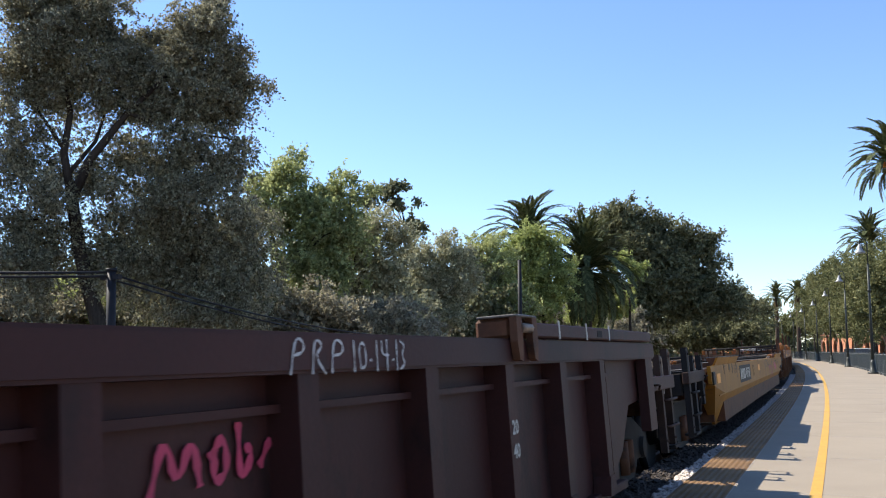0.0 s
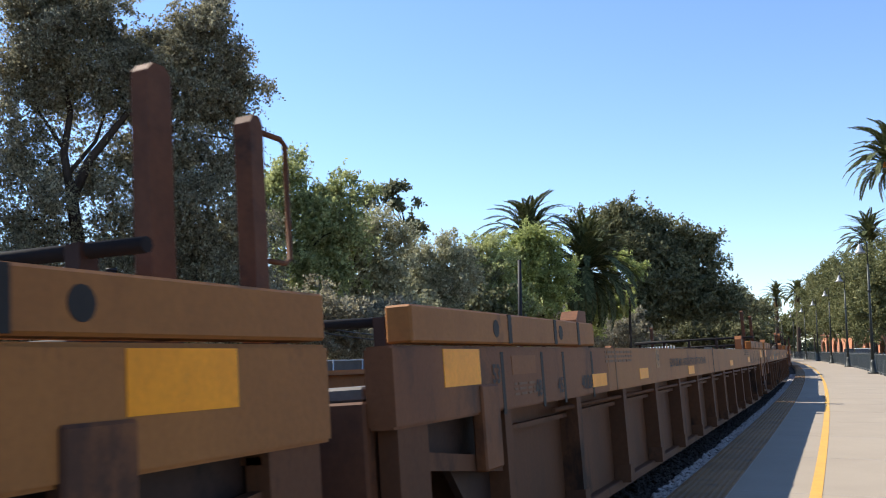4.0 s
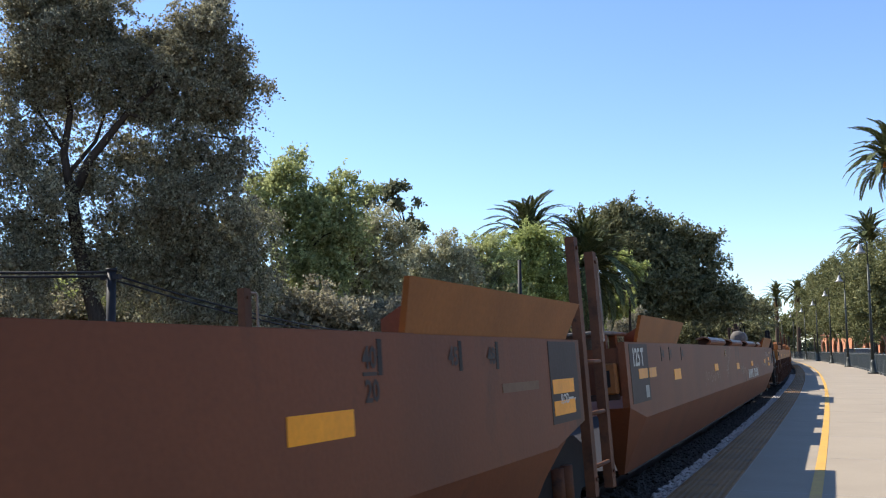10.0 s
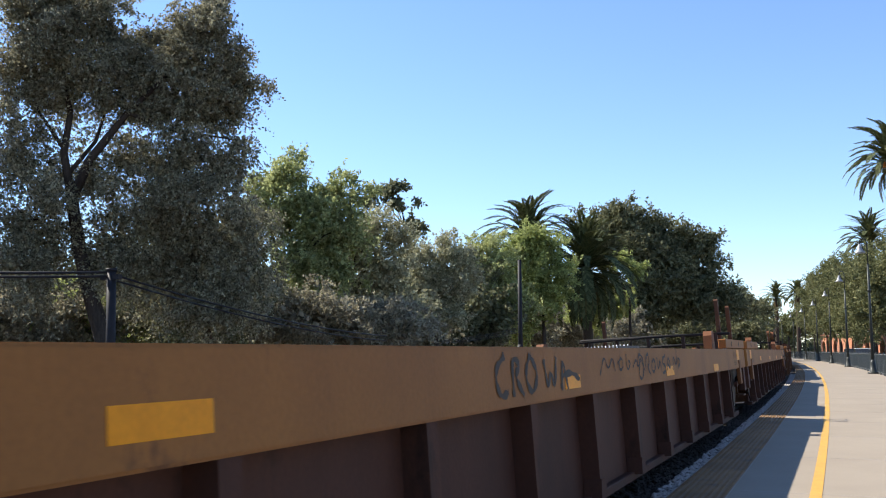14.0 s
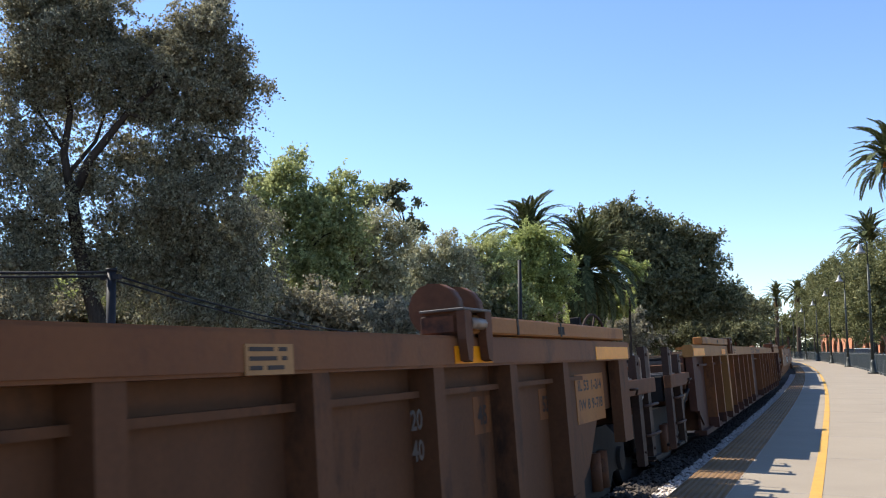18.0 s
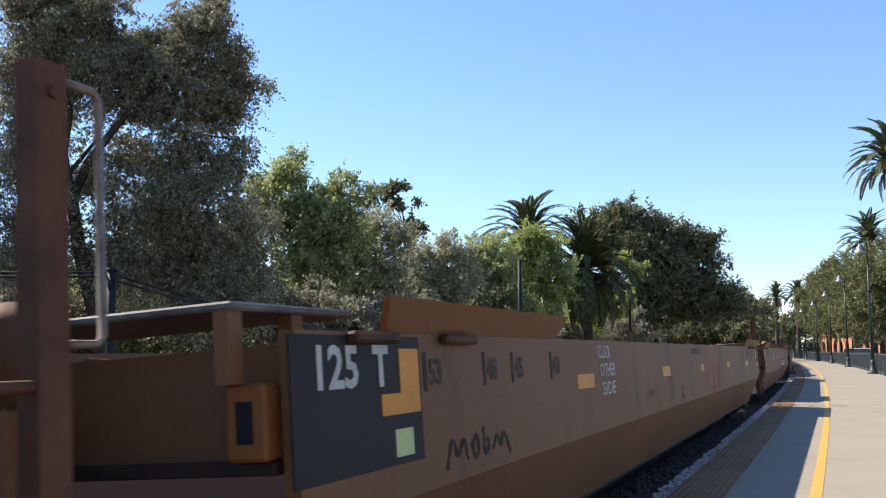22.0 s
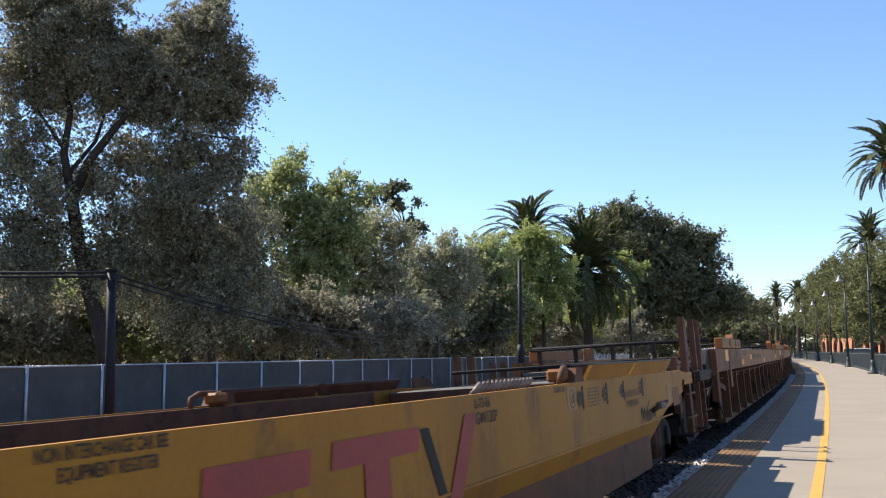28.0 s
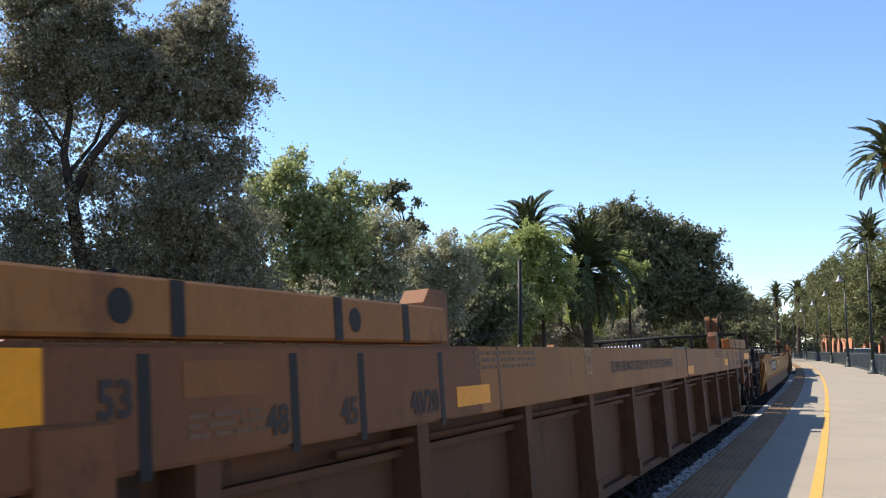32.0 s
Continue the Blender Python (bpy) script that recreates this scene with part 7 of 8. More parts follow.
tree(-24.7, 38.8, 5.7, [(0.16, 0, 10.73, 0.6, 0.57, 0.66), (-0.37, -0.3, 9.97, 0.87, 0.76, 0.81), (-1.04, 0.3, 9.36, 0.82, 0.86, 1.09), (1.12, 0.2, 9.4, 0.88, 0.69, 0.66), (2.61, 0, 9.82, 0.44, 0.37, 0.39), (2.23, 0.4, 9.4, 0.97, 0.71, 0.61), (3.15, -0.3, 8.67, 1.09, 0.84, 0.77), (1.52, -0.5, 8.34, 1.62, 1.16, 0.95), (-0.08, 0.2, 8.27, 1.23, 1.04, 1.09), (3.72, 0, 9.37, 0.33, 0.27, 0.28), (0.47, -0.2, 6.86, 1.62, 1.22, 1.08), (2.38, 0.4, 7.23, 1.65, 1.24, 1.1), (1.56, 0, 5.53, 2.17, 1.53, 1.22)], 430, 90, 0.17, "green", "green broad-leaved tree with light tips", 0.36, 23, (0.0, 0.3), 12, radius=0.16, group="trees behind the fence", droop=0.1, ragged=1.0, core=0.06)
tree(-23.8, 44.0, 5.5, [(1.38, 0, 8.55, 1.34, 0.94, 0.75), (0.78, -0.4, 7.6, 1.63, 1.26, 1.18), (2.29, 0.3, 7.69, 1.05, 0.88, 0.9), (-0.39, 0.3, 6.47, 1.64, 1.27, 1.19), (1.67, -0.3, 6.13, 1.77, 1.4, 1.33), (-1.84, 0, 4.37, 2.35, 1.59, 1.18), (0.51, 0.4, 4.39, 2.68, 1.74, 1.19), (2.87, 0, 4.37, 1.48, 1.27, 1.34)], 420, 80, 0.16, "greygreen", "round grey-green tree in half shade behind the fence", 0.36, 24, (0.0, 0.3), 8, radius=0.16, group="trees behind the fence", droop=0.2, ragged=1.0, core=0.06)
tree(-21.8, 37.1, 3.5, [(-0.99, -1.05, 3.22, 2.1, 1.89, 1.31), (1.0, -0.24, 2.98, 2.36, 2.13, 1.18), (3.27, 0.71, 2.99, 2.36, 2.13, 1.18)], 420, 80, 0.15, "thicket", "dark undergrowth thicket behind the fence", 0.4, 29, (0.0, 0.3), 5, radius=0.1, group="trees behind the fence", droop=0.3, ragged=1.12)
tree(-27.3, 57.9, 10.4, [(-1.4, 0, 12.54, 0.69, 0.6, 0.65), (-0.52, 0, 12.81, 0.38, 0.45, 0.61), (-0.94, 0.3, 11.62, 0.69, 0.57, 0.58), (0.98, 0, 12.08, 0.42, 0.36, 0.38), (0.21, 0, 11.5, 0.61, 0.48, 0.46), (0.44, 0.2, 10.44, 0.69, 0.62, 0.69), (0.9, 0, 9.64, 0.31, 0.34, 0.46), (-2.93, 0, 11.88, 0.77, 0.52, 0.38)], 70, 40, 0.3, "dark", "slender dark big-leaved tree top", 0.26, 25, (0.0, 0.3), 9, radius=0.1, group="trees behind the fence", droop=0.1, ragged=1.0, core=0.0)
tree(-23.8, 55.1, 5.6, [(-0.41, -0.3, 7.87, 1.6, 1.14, 0.93), (-1.67, 0.2, 7.74, 1.08, 0.97, 1.08), (1.02, 0.2, 8.09, 0.86, 0.71, 0.72), (0.84, 0, 8.79, 0.29, 0.35, 0.5), (1.55, 0, 7.35, 1.0, 0.93, 1.07), (-1.12, -0.4, 6.08, 1.77, 1.44, 1.42), (0.65, 0.3, 5.76, 2.15, 1.69, 1.61), (-0.42, 0, 4.15, 3.2, 2.0, 1.24)], 450, 80, 0.17, "greygreen", "grey-green olive shrub tree", 0.36, 26, (0.0, 0.3), 8, radius=0.16, group="trees behind the fence", droop=0.3, ragged=1.0, core=0.06)
tree(-24.6, 67.7, 7.2, [(-0.68, 0.3, 9.97, 1.21, 0.85, 0.69), (-0.04, -0.3, 9.04, 1.5, 1.21, 1.2), (-1.54, 0, 8.43, 1.07, 1.02, 1.2), (0.38, 0.3, 7.58, 1.72, 1.45, 1.5), (-0.92, -0.3, 5.84, 1.91, 1.63, 1.7), (1.2, 0.3, 5.0, 1.92, 1.64, 1.71), (-1.79, 0, 4.15, 1.92, 1.4, 1.19)], 420, 80, 0.2, "green", "green tree beside a dark pole", 0.42, 27, (0.0, 0.3), 8, radius=0.16, group="trees behind the fence", droop=0.2, ragged=1.0, core=0.06)
tree(-22.7, 74.6, 7.6, [(-0.47, 0, 11.01, 1.76, 1.21, 0.93), (-1.4, -0.4, 9.91, 1.84, 1.41, 1.29), (0.44, 0.3, 9.86, 1.62, 1.36, 1.39), (-2.12, 0.3, 8.5, 1.39, 1.25, 1.39), (-0.28, -0.3, 7.96, 2.07, 1.66, 1.61), (1.56, 0, 8.19, 0.74, 1.06, 1.61), (-1.46, 0.3, 6.17, 1.85, 1.56, 1.62), (0.37, 0, 5.44, 1.38, 1.34, 1.61), (-2.4, 0, 4.09, 1.84, 1.35, 1.15)], 460, 80, 0.22, "bright", "bright green leafy tree in front of a palm", 0.45, 28, (0.0, 0.3), 8, radius=0.16, group="trees behind the fence", droop=0.2, ragged=1.0, core=0.06)
tree(-18.9, 90.0, 7.5, [(0.28, 0, 9.91, 0.86, 0.77, 0.86), (-0.39, 0, 10.46, 0.54, 0.46, 0.48), (0.78, 0, 9.04, 0.54, 0.48, 0.54), (-1.29, 0, 6.01, 1.88, 1.45, 1.34), (-3.96, 0, 5.23, 2.7, 1.75, 1.19)], 130, 60, 0.26, "bright", "small yellow-green tree by the oak", 0.4, 30, (0.0, 0.3), 6, radius=0.14, group="trees behind the fence", droop=0.1, ragged=1.0, core=0.06)
tree(-25.1, 121.4, 10.9, [(-4.79, 0.5, 18.15, 2.36, 1.79, 1.62), (-0.8, -1, 17.84, 3.25, 2.37, 2.02), (2.39, 0.5, 17.57, 3.06, 2.36, 2.18), (-2.64, -1.5, 14.93, 3.96, 3.24, 3.24), (1.56, -2, 13.69, 4.27, 3.52, 3.56), (5.52, 0.5, 15.66, 2.53, 2.11, 2.17), (8.33, 1, 14.91, 2.02, 1.62, 1.59), (6.05, -1, 12.26, 3.2, 2.72, 2.84), (10.1, 0.5, 12.66, 1.29, 1.09, 1.14), (9.16, 0, 10.49, 2.49, 2.08, 2.14), (3.52, -1.5, 9.06, 4.96, 3.67, 3.19), (10.8, 0, 8.33, 1.7, 1.66, 1.99), (7.64, -0.5, 6.93, 3.54, 2.55, 2.13), (11.79, 0, 7.25, 0.99, 1.08, 1.41), (0.01, 0, 7.76, 4.33, 3.41, 3.24)], 900, 100, 0.4, "dark", "large dark rounded oak tree", 0.8, 31, (0.0, 0.3), 14, radius=0.5, group="trees behind the fence", droop=0.1, ragged=0.9, core=0.08)
tree(-19.0, 148.8, 6.2, [(0.33, -1.19, 5.3, 2.38, 2.14, 1.83), (-1.9, -0.18, 4.88, 1.83, 1.65, 1.47)], 130, 60, 0.4, "hazy", "pale green trackside bush", 0.6, 32, (0.0, 0.3), 5, radius=0.1, group="trees behind the fence", droop=0.3, ragged=1.12)
tree(-30.8, 328.6, 14.0, [(0.35, -2.42, 15.83, 4.84, 4.35, 4.84), (4.41, -0.36, 13.94, 3.63, 3.27, 3.63), (-3.55, 0.85, 16.8, 2.82, 3.63, 4.03)], 140, 60, 0.9, "dark", "distant dark rounded broadleaf tree", 1.3, 33, (0.0, 0.3), 5, radius=0.3, group="distant trees", droop=0.3, ragged=1.12)
tree(-24.0, 299.0, 7.8, [(-1.6, -2.2, 7.81, 4.4, 3.96, 3.67), (4.76, -0.46, 6.96, 4.58, 4.12, 3.3), (-7.24, 1.32, 6.98, 4.4, 3.96, 3.3)], 200, 60, 0.75, "hazy", "distant pale green street tree", 1.2, 34, (0.0, 0.3), 5, radius=0.3, group="distant trees", droop=0.3, ragged=1.12)
tree(-14.5, 269.6, 8.7, [(0.7, -1.98, 7.95, 3.96, 3.56, 2.97), (4.21, -0.33, 8.68, 3.3, 2.97, 3.3)], 160, 60, 0.7, "hazy", "distant pale green street tree", 1.2, 35, (0.0, 0.3), 5, radius=0.3, group="distant trees", droop=0.3, ragged=1.12)
tree(-5.6, 184.9, 4.5, [(0.0, -0.99, 10.41, 1.99, 3.99, 4.43), (-0.76, -0.25, 7.28, 2.49, 3.13, 3.48), (0.95, 0.67, 7.55, 2.24, 3.56, 3.96), (0.0, -0.4, 13.28, 0.99, 1.99, 2.22)], 400, 80, 0.24, "hazy", "sunlit street tree beside the platform", 0.55, 40, (0.0, 0.3), 9, radius=0.17, group="trees along the platform fence", droop=0.3, ragged=1.1)
tree(-3.0, 160.0, 4.2, [(0.0, -0.94, 10.59, 1.88, 3.99, 4.43), (-0.65, -0.23, 7.47, 2.35, 3.14, 3.48), (0.81, 0.63, 7.74, 2.11, 3.56, 3.96), (0.0, -0.38, 13.45, 0.94, 2.0, 2.22)], 400, 80, 0.24, "hazy", "sunlit street tree beside the platform", 0.55, 41, (0.0, 0.3), 9, radius=0.17, group="trees along the platform fence", droop=0.3, ragged=1.1)
tree(-1.0, 140.0, 3.9, [(0.0, -0.89, 10.18, 1.78, 3.77, 4.19), (-0.57, -0.22, 7.24, 2.22, 2.96, 3.29), (0.7, 0.6, 7.49, 2.0, 3.37, 3.74), (0.0, -0.36, 12.87, 0.89, 1.89, 2.1)], 400, 80, 0.24, "hazy", "sunlit street tree beside the platform", 0.55, 42, (0.0, 0.3), 9, radius=0.17, group="trees along the platform fence", droop=0.3, ragged=1.1)
tree(0.7, 118.0, 3.6, [(0.0, -0.87, 8.62, 1.73, 3.09, 3.43), (-0.47, -0.22, 6.23, 2.16, 2.43, 2.7), (0.59, 0.58, 6.43, 1.95, 2.76, 3.06), (0.0, -0.35, 10.81, 0.87, 1.54, 1.72)], 400, 80, 0.24, "hazy", "sunlit street tree beside the platform", 0.55, 43, (0.0, 0.3), 9, radius=0.17, group="trees along the platform fence", droop=0.3, ragged=1.1)
tree(2.2, 100.0, 3.3, [(0.0, -0.83, 7.87, 1.66, 2.74, 3.04), (-0.39, -0.21, 5.76, 2.08, 2.15, 2.39), (0.49, 0.56, 5.94, 1.87, 2.45, 2.72), (0.0, -0.33, 9.8, 0.83, 1.37, 1.52)], 400, 80, 0.24, "hazy", "sunlit street tree beside the platform", 0.55, 44, (0.0, 0.3), 9, radius=0.17, group="trees along the platform fence", droop=0.3, ragged=1.1)
tree(3.7, 87.9, 3.1, [(0.0, -0.86, 7.51, 1.72, 2.57, 2.86), (-0.34, -0.22, 5.55, 2.15, 2.02, 2.25), (0.42, 0.58, 5.71, 1.94, 2.3, 2.55), (0.0, -0.34, 9.31, 0.86, 1.29, 1.43)], 400, 80, 0.24, "hazy", "sunlit street tree beside the platform", 0.55, 45, (0.0, 0.3), 9, radius=0.17, group="trees along the platform fence", droop=0.3, ragged=1.1)

# two trees added out of view, to shade the lower half of the olive
for x, y, seed in ((-29.5, 21.0, 71), (-30.0, 12.5, 72)):
    tree(x, y, 5.0, [(0.0, 0.0, 8.5, 3.2, 3.0, 3.0), (1.2, 0.5, 11.5, 2.2, 2.2, 2.2), (-1.6, -0.4, 6.0, 2.6, 2.4, 2.2)], 260, 100, 0.2, "olive", "unseen tree added left of the view to shade the big olive", 0.5, seed, (0.2, 0.3), 6, radius=0.22, group="trees behind the fence", droop=0.5)

# low far woods that close the view under the crowns
woods = []
for k in range(60):
    x, y, _ = along(-5 + k * 6.0, 46 - max(0, k - 44) * 7.0)
    woods.append((x, y, 1.6 + 0.5 * math.sin(k * 1.7), 4.5, 4.5, 2.6 + 0.9 * math.sin(k * 2.3) + (3.0 if k > 42 else 0.0)))
me, _ = leaf_mesh("far_woods", woods, 1500, 40, 0.7, "dark", 0.8, 91, 0.2, 1.0, 0.25)
tagged(new("far_woods", me), "dark low woods far behind the fence", "woods", kind="stuff")

# palms
palm(4.6, 96.0, 18.4, 5.0, "tall palm tree with orange date stalks", 60, 3, 0.42, 10, True)
palm(3.3, 140.0, 15.4, 5.2, "tall palm tree above the street trees", 52, 4, 0.40)
palm(-14.7, 229.5, 13.2, 4.4, "distant palm tree at the platform end", 46, 5, 0.36)
palm(-9.4, 210.0, 12.4, 4.2, "distant palm tree at the platform end", 46, 6, 0.36)
palm(-26.3, 82.0, 11.1, 5.3, "green palm tree rising behind leafy trees", 52, 7, 0.36)
palm(-21.7, 84.6, 8.5, 6.0, "broad shaded palm tree with drooping fronds", 96, 8, 0.36, 30, False, 145)


# ---- left side: fence, poles, cables ----
def screen_fence(s0, s1, off, gap, z0, z1):
    f = thing("chain_link_fence", 0, 0, 0, 0, "grey mesh-screened chain-link fence with pale steel posts", "fence")
    post = mesh_of("fence_post", tube([(0, 0, z0 - 0.1), (0, 0, z1 + 0.03)], 0.034, 8), "galv")
    n = int((s1 - s0) / gap)
    for k in range(n + 1):
        x, y, a = along(s0 + k * gap, off)
        spot("fence_post", post, f, x, y, 0)
        if k < n:
            x2, y2, _ = along(s0 + (k + 1) * gap, off)
            part("top_rail", tube([(x, y, z1), (x2, y2, z1)], 0.022, 6), "galv", f)
            part("bottom_rail", tube([(x, y, z0 + 0.1), (x2, y2, z0 + 0.1)], 0.018, 6), "galv", f)
            part("mesh_screen", box(-0.012, 0.012, 0.04, gap - 0.04, z0 + 0.05, z1 - 0.02), "screen", f).matrix_local = pose(x - 0.05, y, 0, 0, 0, math.degrees(a))
    return f


screen_fence(-3.0, 62.0, 17.0, 2.44, -0.62, 0.95)
g = thing("fence_gate", 0, 0, 0, 0, "tall pale grey fence gate with steel posts", "gate")
for k, s in enumerate((62.6, 65.2, 68.0)):
    x, y, a = along(s, 17.0)
    part("gate_post", tube([(x, y, -0.65), (x, y, 1.25)], 0.06, 8), "galv", g)
    if k < 2:
        part("gate_panel", box(-0.02, 0.02, 0.1, 2.4, -0.5, 1.05), "galv" if k else "screen", g).matrix_local = pose(x, y, 0, 0, 0, math.degrees(a))
f2 = thing("picket_fence", 0, 0, 0, 0, "far pale picket fence beyond the gate", "fence")
pk = mesh_of("picket", box(-0.03, 0.03, -0.09, 0.09, -0.65, 0.95, 0.01), "galv")
for k in range(44):
    x, y, a = along(70 + k * 0.8, 17.0)
    spot("picket", pk, f2, x, y, 0.12 * (k % 3 == 0), a)
for z in (-0.2, 0.6):
    x, y, _ = along(70, 17.06)
    x2, y2, _ = along(105, 17.06)
    part("picket_rail", tube([(x, y, z), (x2, y2, z)], 0.03, 6), "galv", f2)

p = thing("wooden_pole", -15.0, 16.64, GROUND_Z - 0.05, 0, "short black pole carrying sagging cables", "pole")
part("shaft", tube([(0.0, 0, 0), (-0.04, 0, 2.0), (-0.09, 0, 3.78)], [0.115, 0.105, 0.10], 12), "pole", p)
part("cap", tube([(-0.09, 0, 3.74), (-0.09, 0, 3.80)], 0.12, 12), "pole", p)
part("crossarm", box(-0.35, 0.16, -0.06, 0.06, 3.55, 3.66), "pole", p)
for dz, dx in ((0.0, 0.0), (0.09, 0.08)):
    c = thing("cable", 0, 0, 0, 0, "thick black cable slung from the pole", "cable")
    a, b = Vector((-27.0, 6.0, 2.95 + dz)), Vector((-15.1, 16.6, 2.95 + dz))
    part("strand", tube([a.lerp(b, q) + Vector((0, 0, -0.5 * q * (1 - q))) for q in [k / 10 for k in range(11)]], 0.028, 6), "pole", c)
    a, b = Vector((-15.1, 16.6, 2.9 + dz)), Vector((-16.9, 34.0, 1.7 + dz * 2))
    part("strand", tube([a.lerp(b, q) + Vector((dx, 0, -0.9 * q * (1 - q))) for q in [k / 10 for k in range(11)]], 0.024, 6), "pole", c)
p = thing("lamp_pole", -16.35, 49.36, GROUND_Z - 0.05, 0, "slim dark pole standing at the fence", "pole")
part("shaft", tube([(0, 0, 0), (0, 0, 3.2), (0, 0, 6.9)], [0.15, 0.12, 0.10], 10), "pole", p)
part("base", tube([(0, 0, 0), (0, 0, 1.9), (0, 0, 2.3)], [0.24, 0.22, 0.13], 10), "pole", p)
for k in range(3):
    c = thing("cable", 0, 0, 0, 0, "thin cable running down from the slim pole", "cable")
    a, b = Vector((-16.4, 49.3, 2.3 + 0.12 * k)), Vector((-17.5, 40.0, 1.6 + 0.05 * k))
    part("strand", tube([a.lerp(b, q) + Vector((0, 0, -0.4 * q * (1 - q))) for q in [j / 8 for j in range(9)]], 0.012, 5), "pole", c)


# ---- right side: railing, lamps, street ----
def railing(s0, s1, off):
    f = thing("picket_railing", 0, 0, 0, 0, "dark green steel picket railing along the platform", "railing")
    bar = mesh_of("baluster", box(-0.011, 0.011, -0.011, 0.011, 0.08, 1.02), "fence_dark")
    post = mesh_of("railing_post", box(-0.045, 0.045, -0.045, 0.045, 0.0, 1.12, 0.008), "fence_dark")
    s, k = s0, 0
    while s < s1:
        x, y, a = along(s, off)
        x2, y2, _ = along(s + 2.4, off)
        spot("railing_post", post, f, x, y, 0, a)
        for z in (0.1, 1.02):
            part("rail_bar", tube([(x, y, z), (x2, y2, z)], 0.022, 6), "fence_dark", f)
        if s < 90:
            for j in range(1, 14):
                xb, yb, _ = along(s + j * 2.4 / 14, off)
                spot("baluster", bar, f, xb, yb, 0, a)
        else:
            bm = bmesh.new()
            for j in range(1, 14):
                add_box(bm, -0.012, 0.012, j * 2.4 / 14 - 0.012, j * 2.4 / 14 + 0.012, 0.08, 1.02)
            tagged(part("balusters", bm, "fence_dark", f), kind="stuff").matrix_local = pose(x, y, 0, 0, 0, math.degrees(a))
        s += 2.4
        k += 1
    return f


railing(44.0, 230.0, -2.62)


def lamp(s, off):
    x, y, a = along(s, off)
    t = thing("street_lamp", x, y, 0, a, "tall dark platform lamp with a hanging bell shade", "street lamp", "platform lamps")
    part("base", tube([(0, 0, 0), (0, 0, 0.08), (0, 0, 0.1), (0, 0, 0.55), (0, 0, 0.75)], [0.28, 0.28, 0.17, 0.14, 0.09], 14), "lamp_pole", t)
    part("pole", tube([(0, 0, 0.7), (0, 0, 3.5), (0, 0, 5.9)], [0.085, 0.07, 0.055], 10), "lamp_pole", t)
    part("collar", tube([(0, 0, 4.35), (0, 0, 4.5)], 0.085, 10), "lamp_pole", t)
    part("arm", tube([(0, 0, 5.8), (0, 0, 7.0), (-0.06, 0, 7.18), (-0.2, 0, 7.24), (-0.33, 0, 7.15), (-0.36, 0, 6.95)], 0.035, 7), "lamp_pole", t)
    part("bracket", tube([(0, 0, 6.3), (-0.18, 0, 6.6), (-0.3, 0, 7.1)], 0.02, 6), "lamp_pole", t)
    part("shade", tube([(-0.36, 0, 6.95), (-0.36, 0, 6.75), (-0.36, 0, 6.6), (-0.36, 0, 6.48), (-0.36, 0, 6.45)], [0.06, 0.1, 0.17, 0.29, 0.30], 18), "pale_metal", t, "pale bell-shaped lamp shade")
    return t


for s in (55.75, 78.5, 99, 119, 139, 160, 182, 205):
    lamp(s, -2.40)

# street side ground and the station building
ribbon("street_strip", -2.76, -13.0, -0.5, -0.12, -20, 300, 6, "asphalt", label="grey asphalt lane behind the railing", category="road", kind="structure")
b = thing("station_building", 0, 0, 0, 0, "orange stucco building with an arcade of round arches", "building")
for k in range(14):
    s = 132 + k * 7.0
    x, y, a = along(s, -15.5)
    m = pose(x, y, 0, 0, 0, math.degrees(a))
    arch = [(-3.5, -0.6), (-3.5, 4.3), (3.5, 4.3), (3.5, -0.6), (2.2, -0.6), (2.2, 1.7)] + [(2.2 * math.cos(q), 1.7 + 1.5 * math.sin(q)) for q in [j * math.pi / 12 for j in range(1, 12)]] + [(-2.2, 1.7), (-2.2, -0.6)]
    part("wall_bay", prism(arch, (-0.35, 0.0)), "stucco", b).matrix_local = m
    part("dark_recess", box(1.4, 1.5, -2.6, 2.6, -0.5, 3.3), "window", b).matrix_local = m
    part("back_wall", box(1.6, 1.9, -3.5, 3.5, -0.6, 4.3), "stucco", b).matrix_local = m
    part("roof_edge", prism([(-0.8, 4.3), (5.5, 6.6), (5.5, 6.75), (-0.8, 4.5)], (-3.5, 3.5), "y"), "tile_roof", b).matrix_local = m


def parked_car(s, off, material, label):
    x, y, a = along(s, off)
    c = thing("car", x, y, -0.12, a, label, "car", "parked cars")
    part("body", prism([(-2.2, 0.3), (2.2, 0.3), (2.25, 0.75), (1.3, 0.92), (-1.4, 0.95), (-2.2, 0.85)], (-0.85, 0.85)), material, c)
    part("cabin", prism([(-1.3, 0.94), (1.2, 0.91), (0.5, 1.46), (-0.8, 1.5)], (-0.74, 0.74)), "window", c)
    part("roof", box(-0.7, 0.7, -0.85, 0.5, 1.47, 1.53, 0.02), material, c)
    for sx in (0.8, -0.8):
        for yw in (-1.35, 1.4):
            part("wheel", tube([(sx - 0.1, yw, 0.32), (sx + 0.1, yw, 0.32)], 0.32, 16), "steel", c)


parked_car(92, -4.6, "car_white", "white car parked behind the railing")
parked_car(104, -4.7, "grey", "grey car parked behind the railing")


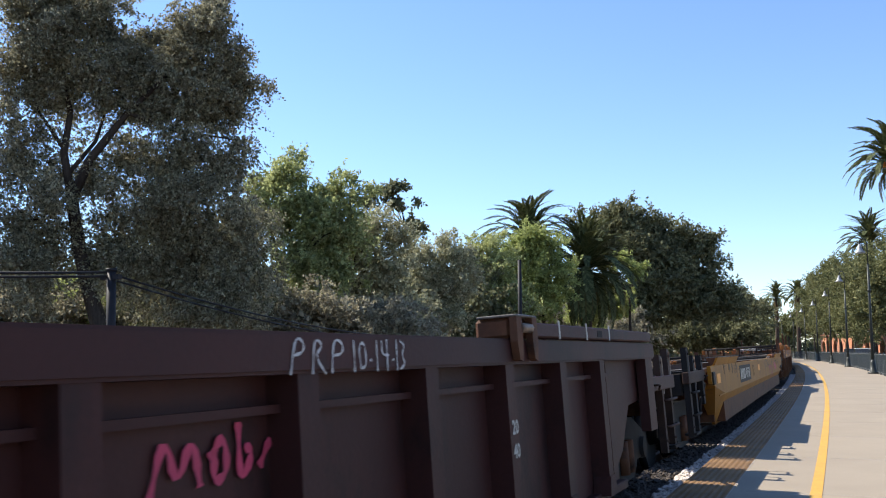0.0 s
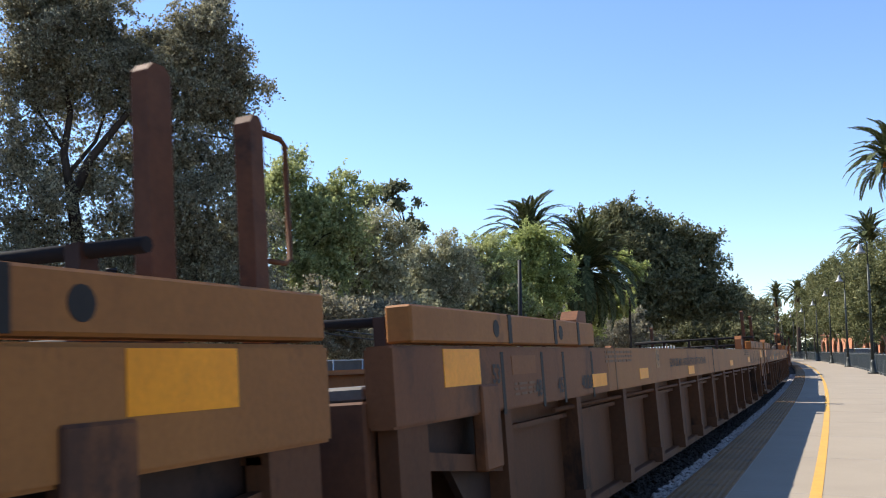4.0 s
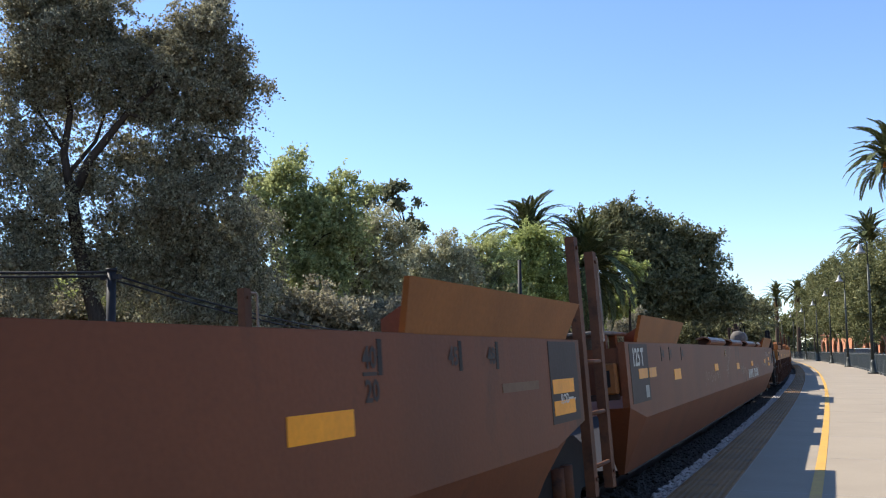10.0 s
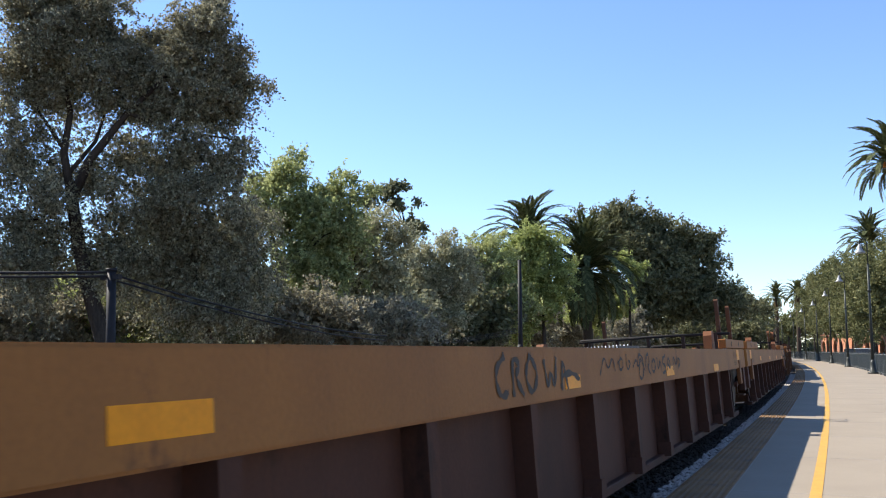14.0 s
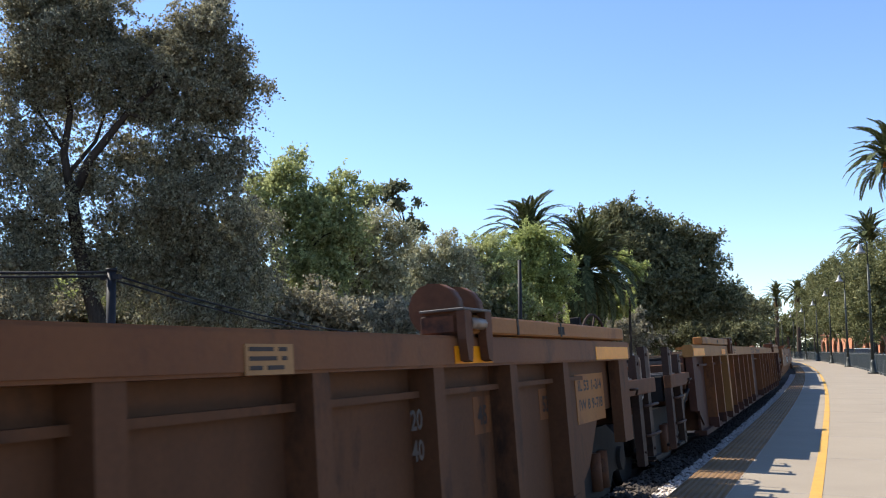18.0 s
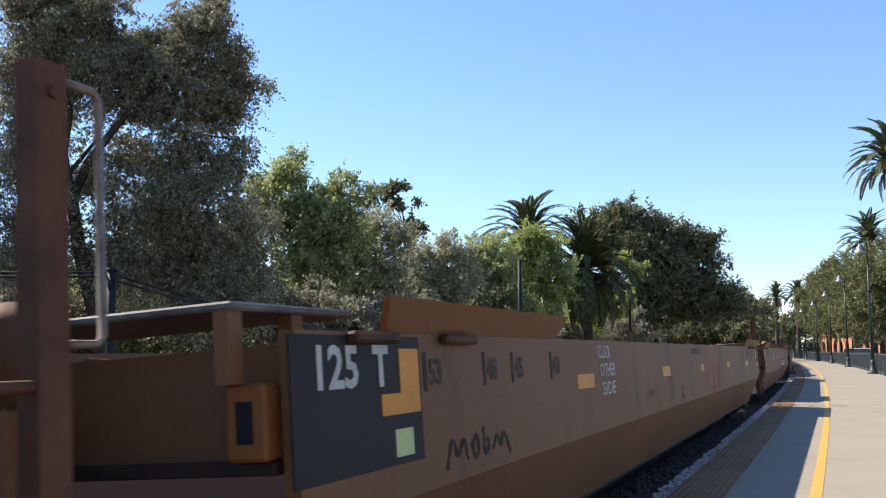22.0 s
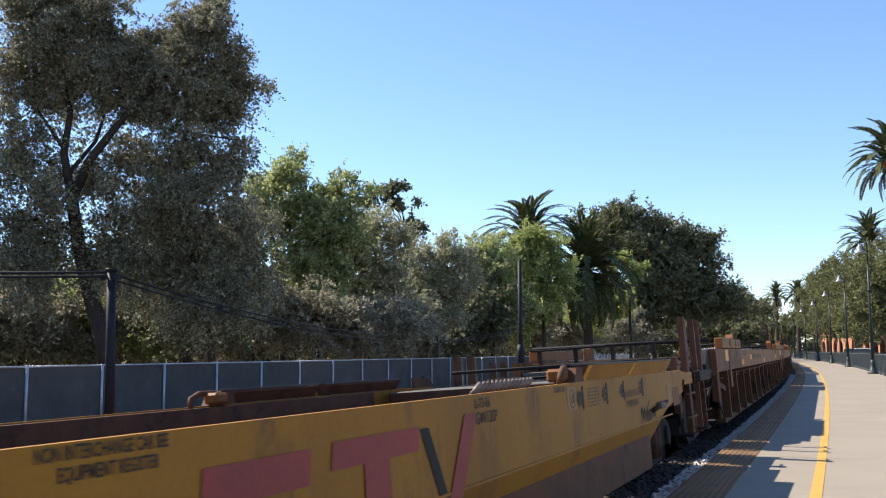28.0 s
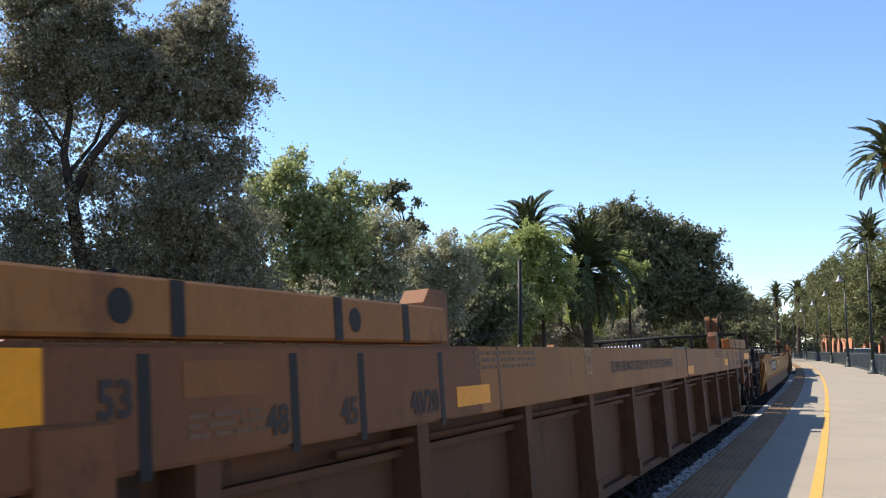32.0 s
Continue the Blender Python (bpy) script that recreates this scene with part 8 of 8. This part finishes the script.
# ---- tactile strip, ties and loose stones ----
tile = bmesh.new()
add_box(tile, -0.236, 0.236, 0.003, 0.607, -0.022, 0.002)
for i in range(8):
    for j in range(10):
        cx, cy = -0.207 + i * 0.0592, 0.033 + j * 0.0592
        v = [tile.verts.new((cx + dx * r, cy + dy * r, z)) for z, r in ((0.002, 0.017), (0.0085, 0.011)) for dx, dy in ((-1, -1), (1, -1), (1, 1), (-1, 1))]
        tile.faces.new(v[4:])
        for k in range(4):
            tile.faces.new((v[k], v[(k + 1) % 4], v[4 + (k + 1) % 4], v[4 + k]))
tile = mesh_of("tactile_tile", tile, "tactile")
strip = thing("tactile_strip", 0, 0, 0, 0, "worn yellow tactile paving strip with raised domes at the platform edge", "tactile paving", kind="structure")
for k in range(150):
    x, y, a = along(-4 + k * 0.61, 1.235)
    spot("tile", tile, strip, x, y, 0, a)
ribbon("far_tactile_strip", 1.47, 1.0, -0.02, 0.003, 87.5, 299, 4, "tactile", label="yellow tactile paving strip further along the platform", category="tactile paving", kind="structure")
joint = ribbon("joint_filler", 0.999, 0.991, -0.01, 0.0015, -20, 120, 4, "concrete_edge", label="dark joint beside the tactile strip", category="joint", kind="structure")
for k in range(40):
    x, y, a = along(3 + k * 3.05, -0.9)
    tagged(new("platform_joint", mesh_of("platform_joint", box(-1.85, 1.85, -0.006, 0.006, -0.01, 0.0012), "concrete_edge")), "thin saw-cut joint across the concrete platform", "joint", kind="structure").matrix_world = pose(x, y, 0, 0, 0, math.degrees(a))

ties = mesh_of("tie", box(-1.3, 1.3, -0.11, 0.11, -0.5, -0.37, 0.01), "tie")
track = thing("track_ties", 0, 0, 0, 0, "weathered timber ties half buried in ballast", "ties", kind="structure")
for k in range(120):
    x, y, a = along(-6 + k * 0.55, TRACK)
    spot("tie", ties, track, x, y, 0, a)



def stones(seed, n, off0, off1, z, size0, size1, material, label, s1):
    """Loose stones: flattened eight-sided lumps, each one uneven."""
    rng = np.random.default_rng(seed)
    ss, oo = 1 + (s1 - 1) * rng.random(n) ** 1.4, rng.uniform(off0, off1, n)
    base = np.array([(1, 0, 0), (0, 1, 0), (-1, 0, 0), (0, -1, 0), (0.1, 0.1, 0.62), (0, 0, -0.6)])
    face = np.array([(0, 1, 4), (1, 2, 4), (2, 3, 4), (3, 0, 4), (1, 0, 5), (2, 1, 5), (3, 2, 5), (0, 3, 5)])
    q = base[None] * (rng.uniform(size0, size1, n)[:, None] * rng.uniform(0.65, 1.3, (n, 6)))[:, :, None]
    q[:, :, 2] += q[:, :, 0] * rng.uniform(-0.5, 0.5, n)[:, None]
    ang = rng.uniform(0, 6.28, n)
    ca, sa = np.cos(ang)[:, None], np.sin(ang)[:, None]
    a = ss / RADIUS
    px, py = -RADIUS + (RADIUS - oo) * np.cos(a), (RADIUS - oo) * np.sin(a)
    co = np.stack([q[:, :, 0] * ca - q[:, :, 1] * sa + px[:, None], q[:, :, 0] * sa + q[:, :, 1] * ca + py[:, None], q[:, :, 2] + z + rng.uniform(-0.01, 0.03, n)[:, None]], 2)
    me = bpy.data.meshes.new("ballast_stones")
    me.from_pydata(co.reshape(-1, 3).tolist(), [], (face[None] + 6 * np.arange(n)[:, None, None]).reshape(-1, 3).tolist())
    me.materials.append(M[material])
    tagged(new("ballast_stones", me), label, "gravel", kind="stuff")


# the narrow bright band has its sunlight painted in, the others stay dark
stones(5, 9000, 1.50, 1.80, -0.185, 0.018, 0.042, "ballast", "loose crushed stones along the platform foot, painted bright as if sunlit", 60)
stones(6, 9000, 1.78, 2.25, -0.19, 0.02, 0.042, "ballast_dark", "dark crushed stones beside the rail", 45)
stones(7, 9000, 2.25, 5.4, -0.405, 0.022, 0.05, "ballast_dark", "dark crushed stones between the rails", 60)


LEAN = 4.0


def motions():
    for u, mid in TRAIN:
        rows = []
        for k in range(65):
            t = k * 0.5
            x, y, a = along(PASS + SPEED * (mid - t), TRACK)
            # the outer rail of the curve lies higher, so the cars lean inward
            rows.append((t, pose(x + 0.08, y, RAIL_Z - 0.107, 0, 0, math.degrees(a)) @ pose(0, 0, 0, 0, -LEAN, 0)))
        walk(u, rows)


motions()
